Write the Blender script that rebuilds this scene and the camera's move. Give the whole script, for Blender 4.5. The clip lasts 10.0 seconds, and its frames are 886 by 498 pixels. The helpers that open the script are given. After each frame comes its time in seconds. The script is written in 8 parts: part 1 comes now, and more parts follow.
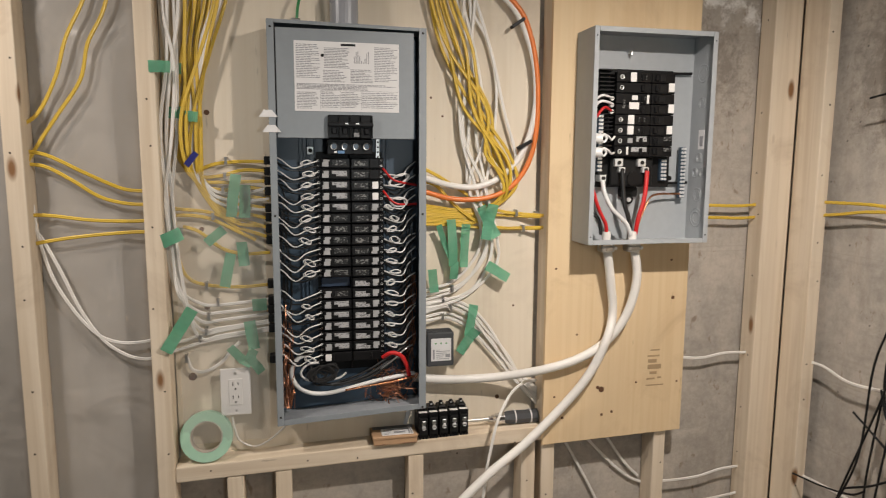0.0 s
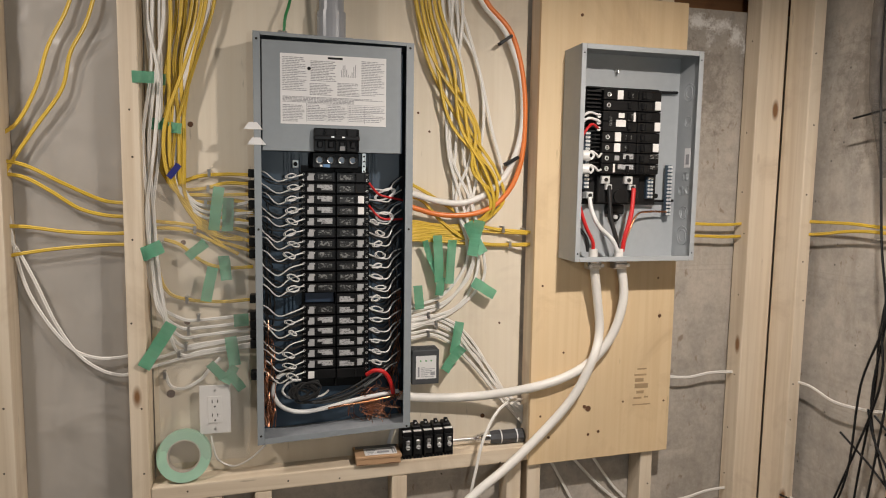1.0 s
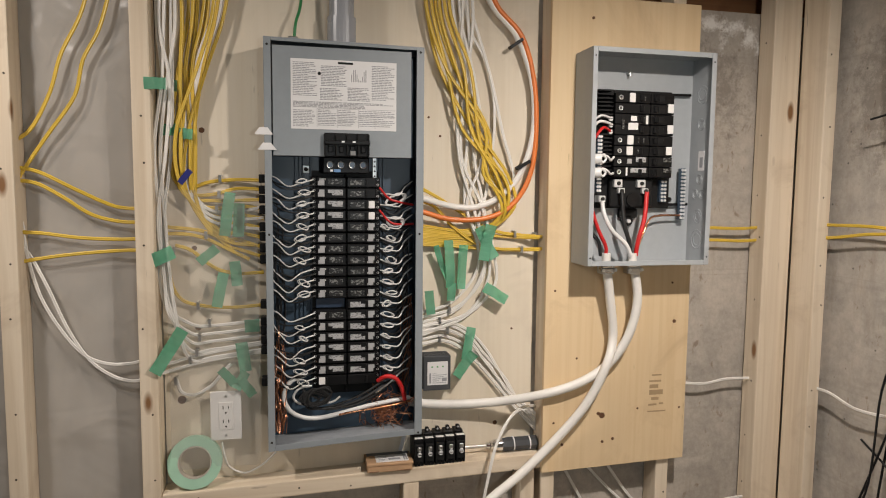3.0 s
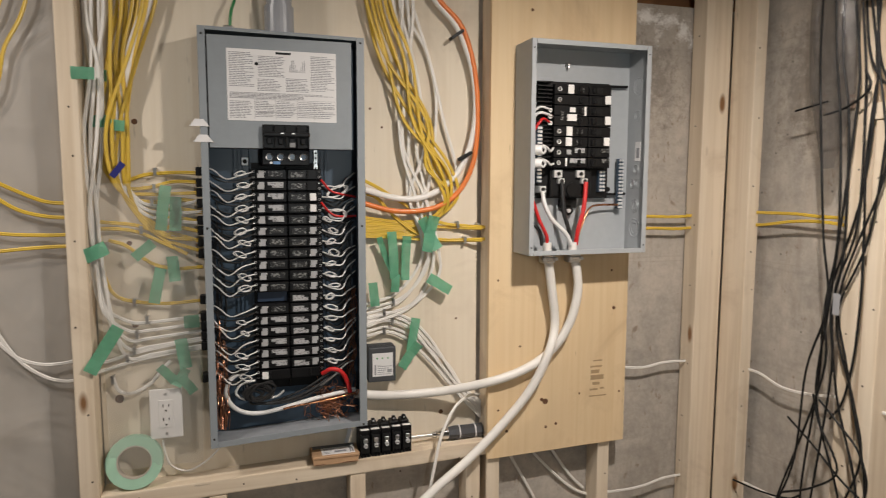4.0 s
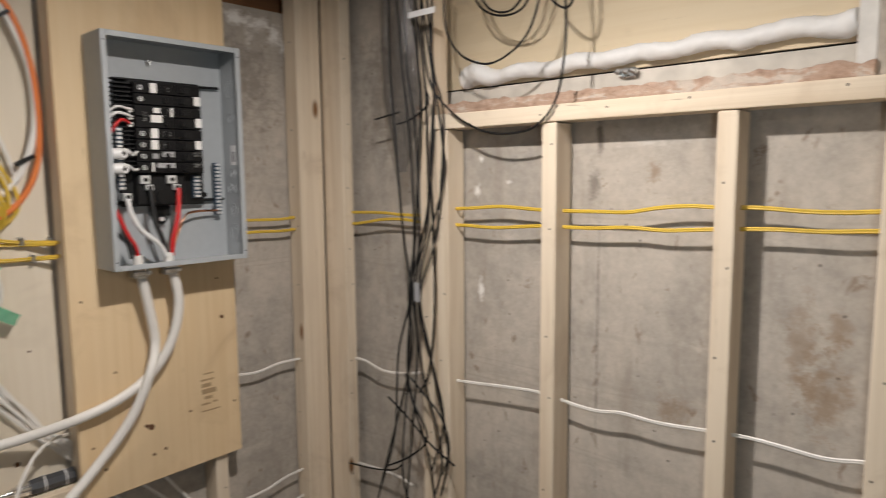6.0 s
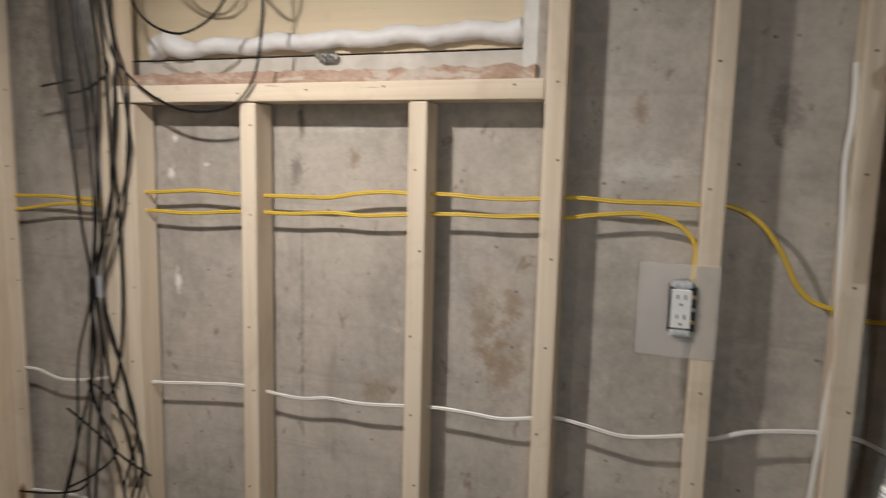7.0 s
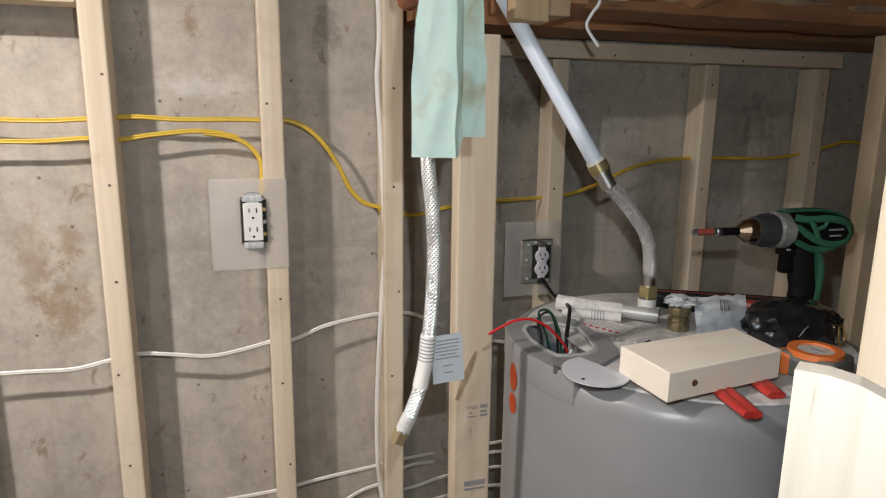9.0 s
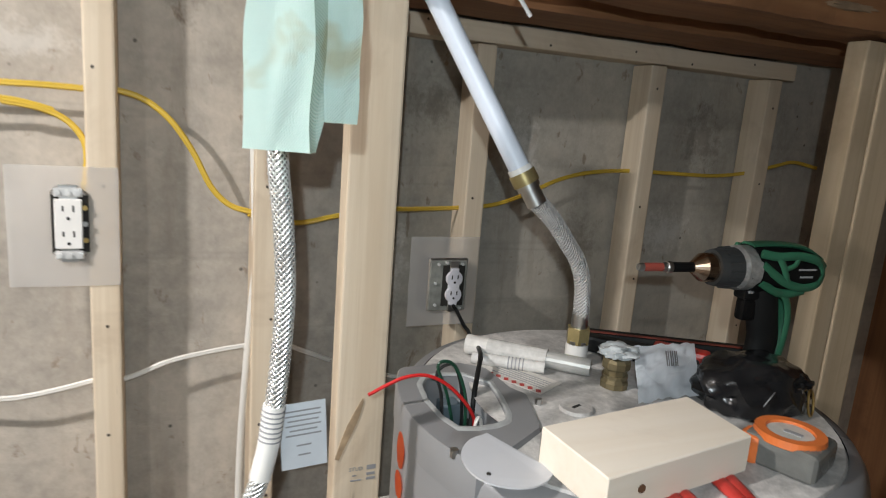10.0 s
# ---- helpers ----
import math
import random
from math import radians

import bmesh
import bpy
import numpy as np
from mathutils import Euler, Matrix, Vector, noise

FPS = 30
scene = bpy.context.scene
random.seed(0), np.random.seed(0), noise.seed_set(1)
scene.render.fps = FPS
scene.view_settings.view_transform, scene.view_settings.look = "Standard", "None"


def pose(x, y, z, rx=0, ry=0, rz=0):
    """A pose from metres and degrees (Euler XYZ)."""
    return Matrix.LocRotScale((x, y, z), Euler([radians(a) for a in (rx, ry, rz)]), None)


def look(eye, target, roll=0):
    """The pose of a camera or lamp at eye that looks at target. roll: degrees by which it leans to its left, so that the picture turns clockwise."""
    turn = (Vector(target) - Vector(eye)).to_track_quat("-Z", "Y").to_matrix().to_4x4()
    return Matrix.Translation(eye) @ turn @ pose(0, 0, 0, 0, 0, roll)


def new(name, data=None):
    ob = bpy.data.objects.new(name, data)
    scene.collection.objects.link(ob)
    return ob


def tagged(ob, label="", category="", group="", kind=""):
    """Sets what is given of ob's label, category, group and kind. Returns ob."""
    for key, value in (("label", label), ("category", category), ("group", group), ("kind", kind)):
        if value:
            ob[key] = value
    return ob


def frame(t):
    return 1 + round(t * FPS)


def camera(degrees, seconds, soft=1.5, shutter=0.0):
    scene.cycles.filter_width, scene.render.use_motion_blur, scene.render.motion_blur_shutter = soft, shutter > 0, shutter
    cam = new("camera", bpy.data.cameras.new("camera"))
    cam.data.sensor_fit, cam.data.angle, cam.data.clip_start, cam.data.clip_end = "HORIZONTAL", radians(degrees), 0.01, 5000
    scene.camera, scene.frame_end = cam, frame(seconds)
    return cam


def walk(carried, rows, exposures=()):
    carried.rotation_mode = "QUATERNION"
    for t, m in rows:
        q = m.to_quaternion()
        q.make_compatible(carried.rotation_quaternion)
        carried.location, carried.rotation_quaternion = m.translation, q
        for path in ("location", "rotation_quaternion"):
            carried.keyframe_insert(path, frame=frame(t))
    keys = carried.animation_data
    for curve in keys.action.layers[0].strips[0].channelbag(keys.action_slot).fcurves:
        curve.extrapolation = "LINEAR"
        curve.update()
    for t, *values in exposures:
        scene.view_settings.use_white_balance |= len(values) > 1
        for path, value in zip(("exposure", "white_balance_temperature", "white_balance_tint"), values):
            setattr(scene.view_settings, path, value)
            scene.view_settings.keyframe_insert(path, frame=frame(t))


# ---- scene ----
cam = camera(67.8, 10.0, soft=1.05, shutter=0.4)
PATH = [
    (0, (0.055, -1.701, 1.489), (0.486, 0.234, 1.224), 0.3),
    (0.5, (0.053, -1.691, 1.482), (0.55, 0.232, 1.249), 1.2),
    (1, (0.059, -1.686, 1.473), (0.532, 0.247, 1.273), 0.9),
    (1.5, (0.065, -1.679, 1.467), (0.516, 0.261, 1.28), 0.6),
    (2, (0.064, -1.674, 1.466), (0.515, 0.268, 1.3), 0.6),
    (2.2, (0.061, -1.669, 1.464), (0.498, 0.276, 1.3), 0.4),
    (3.3, (0.067, -1.681, 1.463), (0.508, 0.262, 1.286), 0.7),
    (3.5, (0.07, -1.683, 1.463), (0.527, 0.256, 1.293), 0.7),
    (4, (0.085, -1.687, 1.47), (0.661, 0.217, 1.262), 0.2),
    (4.5, (0.099, -1.694, 1.479), (0.801, 0.167, 1.272), 0.2),
    (5, (0.11, -1.691, 1.477), (1.113, 0.027, 1.277), 0.2),
    (5.2, (0.124, -1.696, 1.472), (1.241, -0.048, 1.281), 0.1),
    (6.3, (0.2, -1.715, 1.499), (1.81, -0.549, 1.275), 0.1),
    (6.5, (0.213, -1.718, 1.498), (1.923, -0.703, 1.288), 0.8),
    (7, (0.229, -1.742, 1.485), (2.107, -1.101, 1.232), 1.4),
    (7.5, (0.214, -1.719, 1.476), (2.185, -1.515, 1.2), 0.3),
    (7.6, (0.21, -1.718, 1.477), (2.187, -1.619, 1.195), 0.3),
    (8, (0.186, -1.724, 1.46), (2.146, -1.987, 1.159), 0.1),
    (8.2, (0.182, -1.725, 1.46), (2.113, -2.131, 1.132), 0.1),
    (8.5, (0.181, -1.727, 1.459), (2.063, -2.303, 1.105), 0.6),
    (9, (0.209, -1.761, 1.447), (2.082, -2.327, 1.037), 0.7),
    (9.2, (0.238, -1.793, 1.445), (2.116, -2.356, 1.048), 0.5),
    (9.5, (0.298, -1.845, 1.444), (2.162, -2.493, 1.118), 2.6),
    (9.7, (0.348, -1.869, 1.44), (2.183, -2.584, 1.093), 2.3),
    (10, (0.43, -1.893, 1.432), (2.231, -2.663, 1.029), 4.5),
]
# brightness and white balance along the way
EXPOSURES = [
    (0, -0.30, 6900, 11), (2.2, -0.33, 6900, 11), (4, -0.37, 6900, 11), (5, -0.52, 6850, 11), (6.5, -0.9, 6600, 10), (7, -1.0, 6600, 10), (7.5, -1.0, 6650, 11), (8, -0.88, 6700, 11),
    (8.5, -0.48, 6750, 12), (9, -0.24, 6700, 11), (9.5, -0.06, 6600, 10), (10, 0.12, 6450, 8)]
walk(cam, [(t, look(eye, target, roll)) for t, eye, target, roll in PATH], EXPOSURES)

# ---- light ----
world = bpy.data.worlds.new("basement_air")
world.use_nodes = True
world.node_tree.nodes["Background"].inputs["Color"].default_value = (1.0, 0.86, 0.7, 1)
world.node_tree.nodes["Background"].inputs["Strength"].default_value = 0.02
scene.world = world


def bulb(name, x, y, z, watts, radius, colour=(1.0, 0.95, 0.925)):
    lamp = bpy.data.lights.new(name, "POINT")
    lamp.energy, lamp.shadow_soft_size, lamp.color = watts, radius, colour
    ob = new(name, lamp)
    ob.location = (x, y, z)
    return ob


def shade_down(name, x, y, z, watts, size):
    """The part of a hanging lamp's light that goes downwards."""
    lamp = bpy.data.lights.new(name, "AREA")
    lamp.shape, lamp.size, lamp.energy, lamp.color = "DISK", size, watts, (1.0, 0.95, 0.925)
    ob = new(name, lamp)
    ob.location = (x, y, z)
    return ob


bulb("bulb_light", 0.79, -1.02, 2.06, 1.6, 0.03)
shade_down("bulb_down_light", 0.79, -1.02, 2.03, 28.0, 0.06)
shade_down("far_down_light", -0.85, -0.74, 2.22, 17.5, 0.10)
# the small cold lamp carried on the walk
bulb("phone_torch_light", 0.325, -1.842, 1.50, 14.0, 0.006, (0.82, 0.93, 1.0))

# ---- materials ----
def material(name):
    m = bpy.data.materials.new(name)
    m.use_nodes = True
    nt = m.node_tree
    return m, nt, nt.nodes["Principled BSDF"]


def coords(nt, scale=(1, 1, 1), random_shift=True):
    """Object coordinates, stretched, and shifted from object to object."""
    tc = nt.nodes.new("ShaderNodeTexCoord")
    mp = nt.nodes.new("ShaderNodeMapping")
    mp.inputs["Scale"].default_value = scale
    nt.links.new(tc.outputs["Object"], mp.inputs["Vector"])
    if random_shift:
        info = nt.nodes.new("ShaderNodeObjectInfo")
        mul = nt.nodes.new("ShaderNodeMath")
        mul.operation, mul.inputs[1].default_value = "MULTIPLY", 37.0
        nt.links.new(info.outputs["Random"], mul.inputs[0])
        nt.links.new(mul.outputs[0], mp.inputs["Location"])
    return mp.outputs["Vector"]


def noise_tex(nt, vec, scale, detail=4.0, rough=0.55, distort=0.0):
    n = nt.nodes.new("ShaderNodeTexNoise")
    n.inputs["Scale"].default_value, n.inputs["Detail"].default_value = scale, detail
    n.inputs["Roughness"].default_value, n.inputs["Distortion"].default_value = rough, distort
    nt.links.new(vec, n.inputs["Vector"])
    return n.outputs["Fac"]


def ramp(nt, fac, *stops):
    r = nt.nodes.new("ShaderNodeValToRGB")
    els = r.color_ramp.elements
    while len(els) < len(stops):
        els.new(0.5)
    for e, (p, c) in zip(els, stops):
        e.position = p
        e.color = (*c, 1) if len(c) == 3 else c
    nt.links.new(fac, r.inputs["Fac"])
    return r.outputs["Color"]


def mix(nt, fac, a, b, kind="MIX"):
    m = nt.nodes.new("ShaderNodeMix")
    m.data_type, m.blend_type = "RGBA", kind
    for sock, v in ((m.inputs["Factor"], fac), (m.inputs["A"], a), (m.inputs["B"], b)):
        if isinstance(v, (int, float)):
            sock.default_value = v
        elif isinstance(v, tuple):
            sock.default_value = (*v, 1)
        else:
            nt.links.new(v, sock)
    return m.outputs["Result"]


def bump(nt, bsdf, height, strength, distance):
    b = nt.nodes.new("ShaderNodeBump")
    b.inputs["Strength"].default_value, b.inputs["Distance"].default_value = strength, distance
    nt.links.new(height, b.inputs["Height"])
    nt.links.new(b.outputs["Normal"], bsdf.inputs["Normal"])


def plain(name, colour, rough=0.5, metal=0.0, vary=0.12, scale=30.0, relief=0.0, coat=0.0):
    """A paint, plastic or metal with a little unevenness of tone and gloss."""
    m, nt, b = material(name)
    v = coords(nt)
    f = noise_tex(nt, v, scale)
    g = noise_tex(nt, v, scale * 0.17, 3.0)
    lo = tuple(c * (1 - vary) for c in colour)
    hi = tuple(min(1.0, c * (1 + vary)) for c in colour)
    c1 = ramp(nt, f, (0.3, lo), (0.7, hi))
    nt.links.new(mix(nt, 0.5, c1, ramp(nt, g, (0.3, lo), (0.7, hi))), b.inputs["Base Color"])
    r = ramp(nt, g, (0.3, (max(0.05, rough - 0.08),) * 3), (0.7, (min(1, rough + 0.08),) * 3))
    nt.links.new(r, b.inputs["Roughness"])
    b.inputs["Metallic"].default_value = metal
    b.inputs["Coat Weight"].default_value = coat
    if relief:
        bump(nt, b, f, 0.5, relief)
    return m


def lumber_material(name, axis, light=(0.715, 0.605, 0.465), dark=(0.54, 0.415, 0.28), knots=True):
    """Sawn softwood with the grain along one axis."""
    m, nt, b = material(name)
    long, across = 1.2, 42.0
    sc = [across] * 3
    sc["xyz".index(axis)] = long
    v = coords(nt, tuple(sc))
    grain = noise_tex(nt, v, 1.0, 5.0, 0.6, 0.6)
    sc2 = [7.0] * 3
    sc2["xyz".index(axis)] = 0.8
    wide = noise_tex(nt, coords(nt, tuple(sc2)), 1.0, 3.0, 0.5)
    c = ramp(nt, grain, (0.34, dark), (0.58, light))
    c = mix(nt, 0.45, c, ramp(nt, wide, (0.3, tuple(x * 0.86 for x in light)), (0.7, tuple(min(1, x * 1.1) for x in light))))
    if knots:
        sk = [11.0] * 3
        sk["xyz".index(axis)] = 4.2
        vor = nt.nodes.new("ShaderNodeTexVoronoi")
        vor.inputs["Scale"].default_value = 1.0
        nt.links.new(coords(nt, tuple(sk)), vor.inputs["Vector"])
        k = ramp(nt, vor.outputs["Distance"], (0.07, (1, 1, 1)), (0.14, (0, 0, 0)))
        k = mix(nt, 1.0, k, ramp(nt, vor.outputs["Color"], (0.62, (0, 0, 0)), (0.64, (1, 1, 1))), "MULTIPLY")
        c = mix(nt, k, c, (0.22, 0.105, 0.04))
    # smudges from handling and small dark flecks
    smudge = noise_tex(nt, coords(nt, (1, 1, 1)), 5.0, 5.0, 0.65, 0.8)
    c = mix(nt, ramp(nt, smudge, (0.54, (0, 0, 0)), (0.72, (0.45, 0.45, 0.45))), c, tuple(x * y for x, y in zip(dark, (0.80, 0.78, 0.80))))
    fleck = noise_tex(nt, coords(nt, tuple(s * 1.7 for s in sc2)), 6.0, 3.0, 0.6)
    c = mix(nt, ramp(nt, fleck, (0.70, (0, 0, 0)), (0.76, (0.5, 0.5, 0.5))), c, tuple(x * 0.45 for x in dark))
    nt.links.new(c, b.inputs["Base Color"])
    b.inputs["Roughness"].default_value = 0.72
    bump(nt, b, grain, 0.35, 0.0012)
    return m


WOOD = {a: lumber_material("softwood_" + a, a) for a in "xyz"}
OLD = {a: lumber_material("old_brown_wood_" + a, a, (0.29, 0.135, 0.058), (0.13, 0.052, 0.022), False) for a in "xyz"}
PLY = lumber_material("plywood_face", "z", (0.73, 0.645, 0.515), (0.67, 0.575, 0.44), False)
PLY2 = lumber_material("plywood_warm_face", "z", (0.70, 0.53, 0.325), (0.62, 0.44, 0.245), False)


def concrete_material(name, base, seed, stains=()):
    """Poured concrete: cloudy tone, fine mottling, marks of the form boards, brown runs and pits."""
    m, nt, b = material(name)
    v = coords(nt, (1, 1, 1), False)
    tone = lambda k, warm=1.0: (base[0] * k * warm, base[1] * k, base[2] * k / warm)
    big = noise_tex(nt, v, 1.7 + seed, 4.0, 0.55, 0.3)
    mid = noise_tex(nt, v, 9.0, 7.0, 0.68, 0.4)
    grit = noise_tex(nt, v, 46.0, 5.0, 0.7)
    fine = noise_tex(nt, v, 150.0, 3.0, 0.6)
    c = ramp(nt, big, (0.30, tone(0.80, 0.98)), (0.70, tone(1.24, 1.03)))
    c = mix(nt, 0.45, c, ramp(nt, mid, (0.32, tone(0.60)), (0.50, tone(1.02)), (0.66, tone(1.42, 1.02))))
    patch = noise_tex(nt, coords(nt, (1.0, 1.0, 0.6), False), 5.2, 6.0, 0.62, 0.5)
    c = mix(nt, ramp(nt, patch, (0.50, (0, 0, 0)), (0.60, (0.5, 0.5, 0.5))), c, tone(1.38, 1.03))
    c = mix(nt, ramp(nt, patch, (0.34, (0.45, 0.45, 0.45)), (0.44, (0, 0, 0))), c, tone(0.70, 1.02))
    c = mix(nt, 0.20, c, ramp(nt, grit, (0.34, tone(0.45)), (0.64, tone(1.5))))
    c = mix(nt, 0.07, c, ramp(nt, fine, (0.3, tone(0.5)), (0.7, tone(1.5))))
    # level bands and lines left by the form boards
    band = noise_tex(nt, coords(nt, (0.35, 0.35, 4.2), False), 1.5, 3.0, 0.6, 0.1)
    c = mix(nt, ramp(nt, band, (0.50, (0, 0, 0)), (0.66, (0.28, 0.28, 0.28))), c, tone(1.38, 1.01))
    seam = noise_tex(nt, coords(nt, (0.5, 0.5, 13.0), False), 1.4, 2.0, 0.5)
    c = mix(nt, ramp(nt, seam, (0.60, (0, 0, 0)), (0.645, (0.18, 0.18, 0.18)), (0.67, (0, 0, 0))), c, tone(0.55))
    # brown runs down the wall and small brown marks
    drip = noise_tex(nt, coords(nt, (12, 12, 1.8), False), 1.3, 6.0, 0.65)
    c = mix(nt, ramp(nt, drip, (0.56, (0, 0, 0)), (0.70, (0.42, 0.42, 0.42))), c, tone(0.62, 1.12))
    speck = noise_tex(nt, coords(nt, (1.0, 1.0, 0.55), False), 30.0, 5.0, 0.65, 0.5)
    c = mix(nt, ramp(nt, speck, (0.625, (0, 0, 0)), (0.69, (0.75, 0.75, 0.75))), c, tone(0.48, 1.22))
    pale = noise_tex(nt, coords(nt, (1.6, 1.6, 4.0), False), 3.1, 7.0, 0.74)
    c = mix(nt, ramp(nt, pale, (0.58, (0, 0, 0)), (0.72, (0.42, 0.42, 0.42))), c, tone(1.6))
    pits = nt.nodes.new("ShaderNodeTexVoronoi")
    pits.inputs["Scale"].default_value = 26.0
    nt.links.new(v, pits.inputs["Vector"])
    hole = ramp(nt, pits.outputs["Distance"], (0.05, (1, 1, 1)), (0.10, (0, 0, 0)))
    hole = mix(nt, 1.0, hole, ramp(nt, pits.outputs["Color"], (0.70, (0, 0, 0)), (0.72, (1, 1, 1))), "MULTIPLY")
    c = mix(nt, hole, c, tone(0.35))
    for centre, size, colour, amount in stains:
        mp = nt.nodes.new("ShaderNodeMapping")
        mp.vector_type = "POINT"
        mp.inputs["Location"].default_value = [-q / r / 1.6 for q, r in zip(centre, size)]
        mp.inputs["Scale"].default_value = [1 / r / 1.6 for r in size]
        nt.links.new(v, mp.inputs["Vector"])
        far = nt.nodes.new("ShaderNodeVectorMath")
        far.operation = "LENGTH"
        nt.links.new(mp.outputs["Vector"], far.inputs[0])
        ragged = nt.nodes.new("ShaderNodeMath")
        ragged.operation, ragged.inputs[1].default_value = "MULTIPLY_ADD", 2.6
        nt.links.new(noise_tex(nt, v, 34.0, 7.0, 0.78), ragged.inputs[0])
        nt.links.new(far.outputs["Value"], ragged.inputs[2])
        edge = nt.nodes.new("ShaderNodeMath")
        edge.operation, edge.inputs[1].default_value = "SUBTRACT", 1.0
        nt.links.new(ragged.outputs[0], edge.inputs[0])
        c = mix(nt, ramp(nt, edge.outputs[0], (0.42, (amount,) * 3), (0.90, (0, 0, 0))), c, colour)
    nt.links.new(c, b.inputs["Base Color"])
    b.inputs["Roughness"].default_value = 0.88
    add = nt.nodes.new("ShaderNodeMath")
    add.operation = "ADD"
    nt.links.new(mid, add.inputs[0])
    nt.links.new(grit, add.inputs[1])
    bump(nt, b, add.outputs[0], 0.4, 0.0022)
    return m


LIME, RUST, DAMP = (0.80, 0.78, 0.74), (0.24, 0.145, 0.07), (0.12, 0.10, 0.08)
EASTX = 1.492
CONCRETE = concrete_material("poured_concrete", (0.395, 0.356, 0.308), 0.0, (
    ((1.20, -0.02, 1.74), (0.13, 0.2, 0.16), (0.17, 0.145, 0.12), 0.6), ((EASTX, -0.30, 1.72), (0.2, 0.13, 0.20), (0.17, 0.145, 0.12), 0.6),
    ((1.19, -0.02, 1.933), (0.055, 0.2, 0.022), LIME, 1.0), ((1.255, -0.02, 1.924), (0.055, 0.2, 0.022), LIME, 1.0), ((1.306, -0.02, 1.900), (0.030, 0.2, 0.034), LIME, 1.0),
    ((1.345, -0.02, 1.868), (0.020, 0.2, 0.022), LIME, 1.0), ((1.366, -0.02, 1.845), (0.020, 0.2, 0.026), LIME, 1.0), ((1.226, -0.02, 1.885), (0.020, 0.2, 0.035), LIME, 0.7),
    ((EASTX, -1.44, 1.09), (0.2, 0.05, 0.10), RUST, 0.55), ((EASTX, -1.40, 1.17), (0.2, 0.04, 0.11), RUST, 0.40),
    ((EASTX, -1.457, 1.212), (0.2, 0.03, 0.04), RUST, 0.5), ((EASTX, -1.164, 1.0), (0.2, 0.04, 0.05), RUST, 0.5),
    ((EASTX, -1.11, 1.495), (0.2, 0.024, 0.026), RUST, 0.55), ((EASTX, -0.97, 1.468), (0.2, 0.02, 0.05), DAMP, 0.6),
    ((EASTX, -1.683, 1.592), (0.2, 0.016, 0.034), RUST, 0.6), ((EASTX, -0.982, 1.57), (0.2, 0.010, 0.05), DAMP, 0.8),
    ((EASTX, -0.983, 1.14), (0.2, 0.004, 0.33), DAMP, 0.55), ((EASTX, -1.918, 1.587), (0.2, 0.03, 0.06), DAMP, 0.5),
    ((EASTX, -1.704, 1.486), (0.2, 0.11, 0.025), LIME, 0.30), ((EASTX, -1.125, 1.565), (0.2, 0.13, 0.02), LIME, 0.28),
    ((EASTX, -0.647, 1.531), (0.2, 0.008, 0.010), LIME, 0.9), ((EASTX, -0.634, 1.455), (0.2, 0.010, 0.020), LIME, 0.9),
    ((EASTX, -0.645, 1.198), (0.2, 0.010, 0.030), LIME, 0.9), ((EASTX, -0.736, 1.473), (0.2, 0.012, 0.007), LIME, 0.9)))
CONCRETE_DARK = concrete_material("damp_concrete", (0.37, 0.345, 0.30), 0.7, (
    ((1.618, -2.28, 1.14), (0.2, 0.05, 0.10), LIME, 0.55), ((1.618, -2.55, 1.36), (0.2, 0.06, 0.08), LIME, 0.4), ((1.618, -2.95, 1.20), (0.2, 0.08, 0.06), LIME, 0.4),
    ((1.618, -2.35, 1.45), (0.2, 0.08, 0.05), DAMP, 0.5), ((1.618, -3.02, 1.42), (0.2, 0.07, 0.09), DAMP, 0.5), ((1.618, -2.70, 1.18), (0.2, 0.07, 0.08), DAMP, 0.4)))
GREY = plain("grey_enamel", (0.245, 0.27, 0.285), 0.42, 0.0, 0.06, 60, 0.0003)
# colour of dark fittings, and of the shade inside the breaker box
GREY_DARK = plain("dark_blue_grey", (0.042, 0.070, 0.102), 0.35, 0.0, 0.1, 30)
DUSTY = plain("dusty_grey_enamel", (0.25, 0.265, 0.28), 0.6, 0.0, 0.30, 26)
STEEL = plain("galvanised_steel", (0.55, 0.55, 0.54), 0.33, 1.0, 0.15, 80)
ZINC = plain("bright_zinc", (0.72, 0.72, 0.71), 0.35, 0.35, 0.2, 120)
BLACK = plain("black_plastic", (0.006, 0.006, 0.0065), 0.42, 0.0, 0.2, 60)
BLACK_MATT = plain("black_rubber", (0.010, 0.010, 0.010), 0.5, 0.0, 0.2, 60)
for m in (BLACK, BLACK_MATT):
    m.node_tree.nodes["Principled BSDF"].inputs["Specular IOR Level"].default_value = 0.22
WHITE = plain("white_plastic", (0.78, 0.76, 0.73), 0.35, 0.0, 0.04, 40)
WHITE_CABLE = plain("white_cable_jacket", (0.74, 0.71, 0.66), 0.40, 0.0, 0.05, 40)
YELLOW = plain("yellow_cable_jacket", (0.63, 0.42, 0.05), 0.40, 0.0, 0.10, 40)
ORANGE = plain("orange_cable_jacket", (0.72, 0.19, 0.04), 0.40, 0.0, 0.08, 40)
RED = plain("red_wire_insulation", (0.55, 0.02, 0.02), 0.35, 0.0, 0.1, 40)
COPPER = plain("bare_copper", (0.72, 0.32, 0.17), 0.28, 1.0, 0.15, 90)
BRASS = plain("brass", (0.62, 0.44, 0.17), 0.32, 1.0, 0.15, 70)
PAPER = plain("white_paper", (0.72, 0.71, 0.70), 0.7, 0.0, 0.03, 30)
INK = plain("printed_grey", (0.30, 0.30, 0.31), 0.7)
TAPE = plain("green_masking_tape", (0.17, 0.50, 0.32), 0.55, 0.0, 0.12, 50)
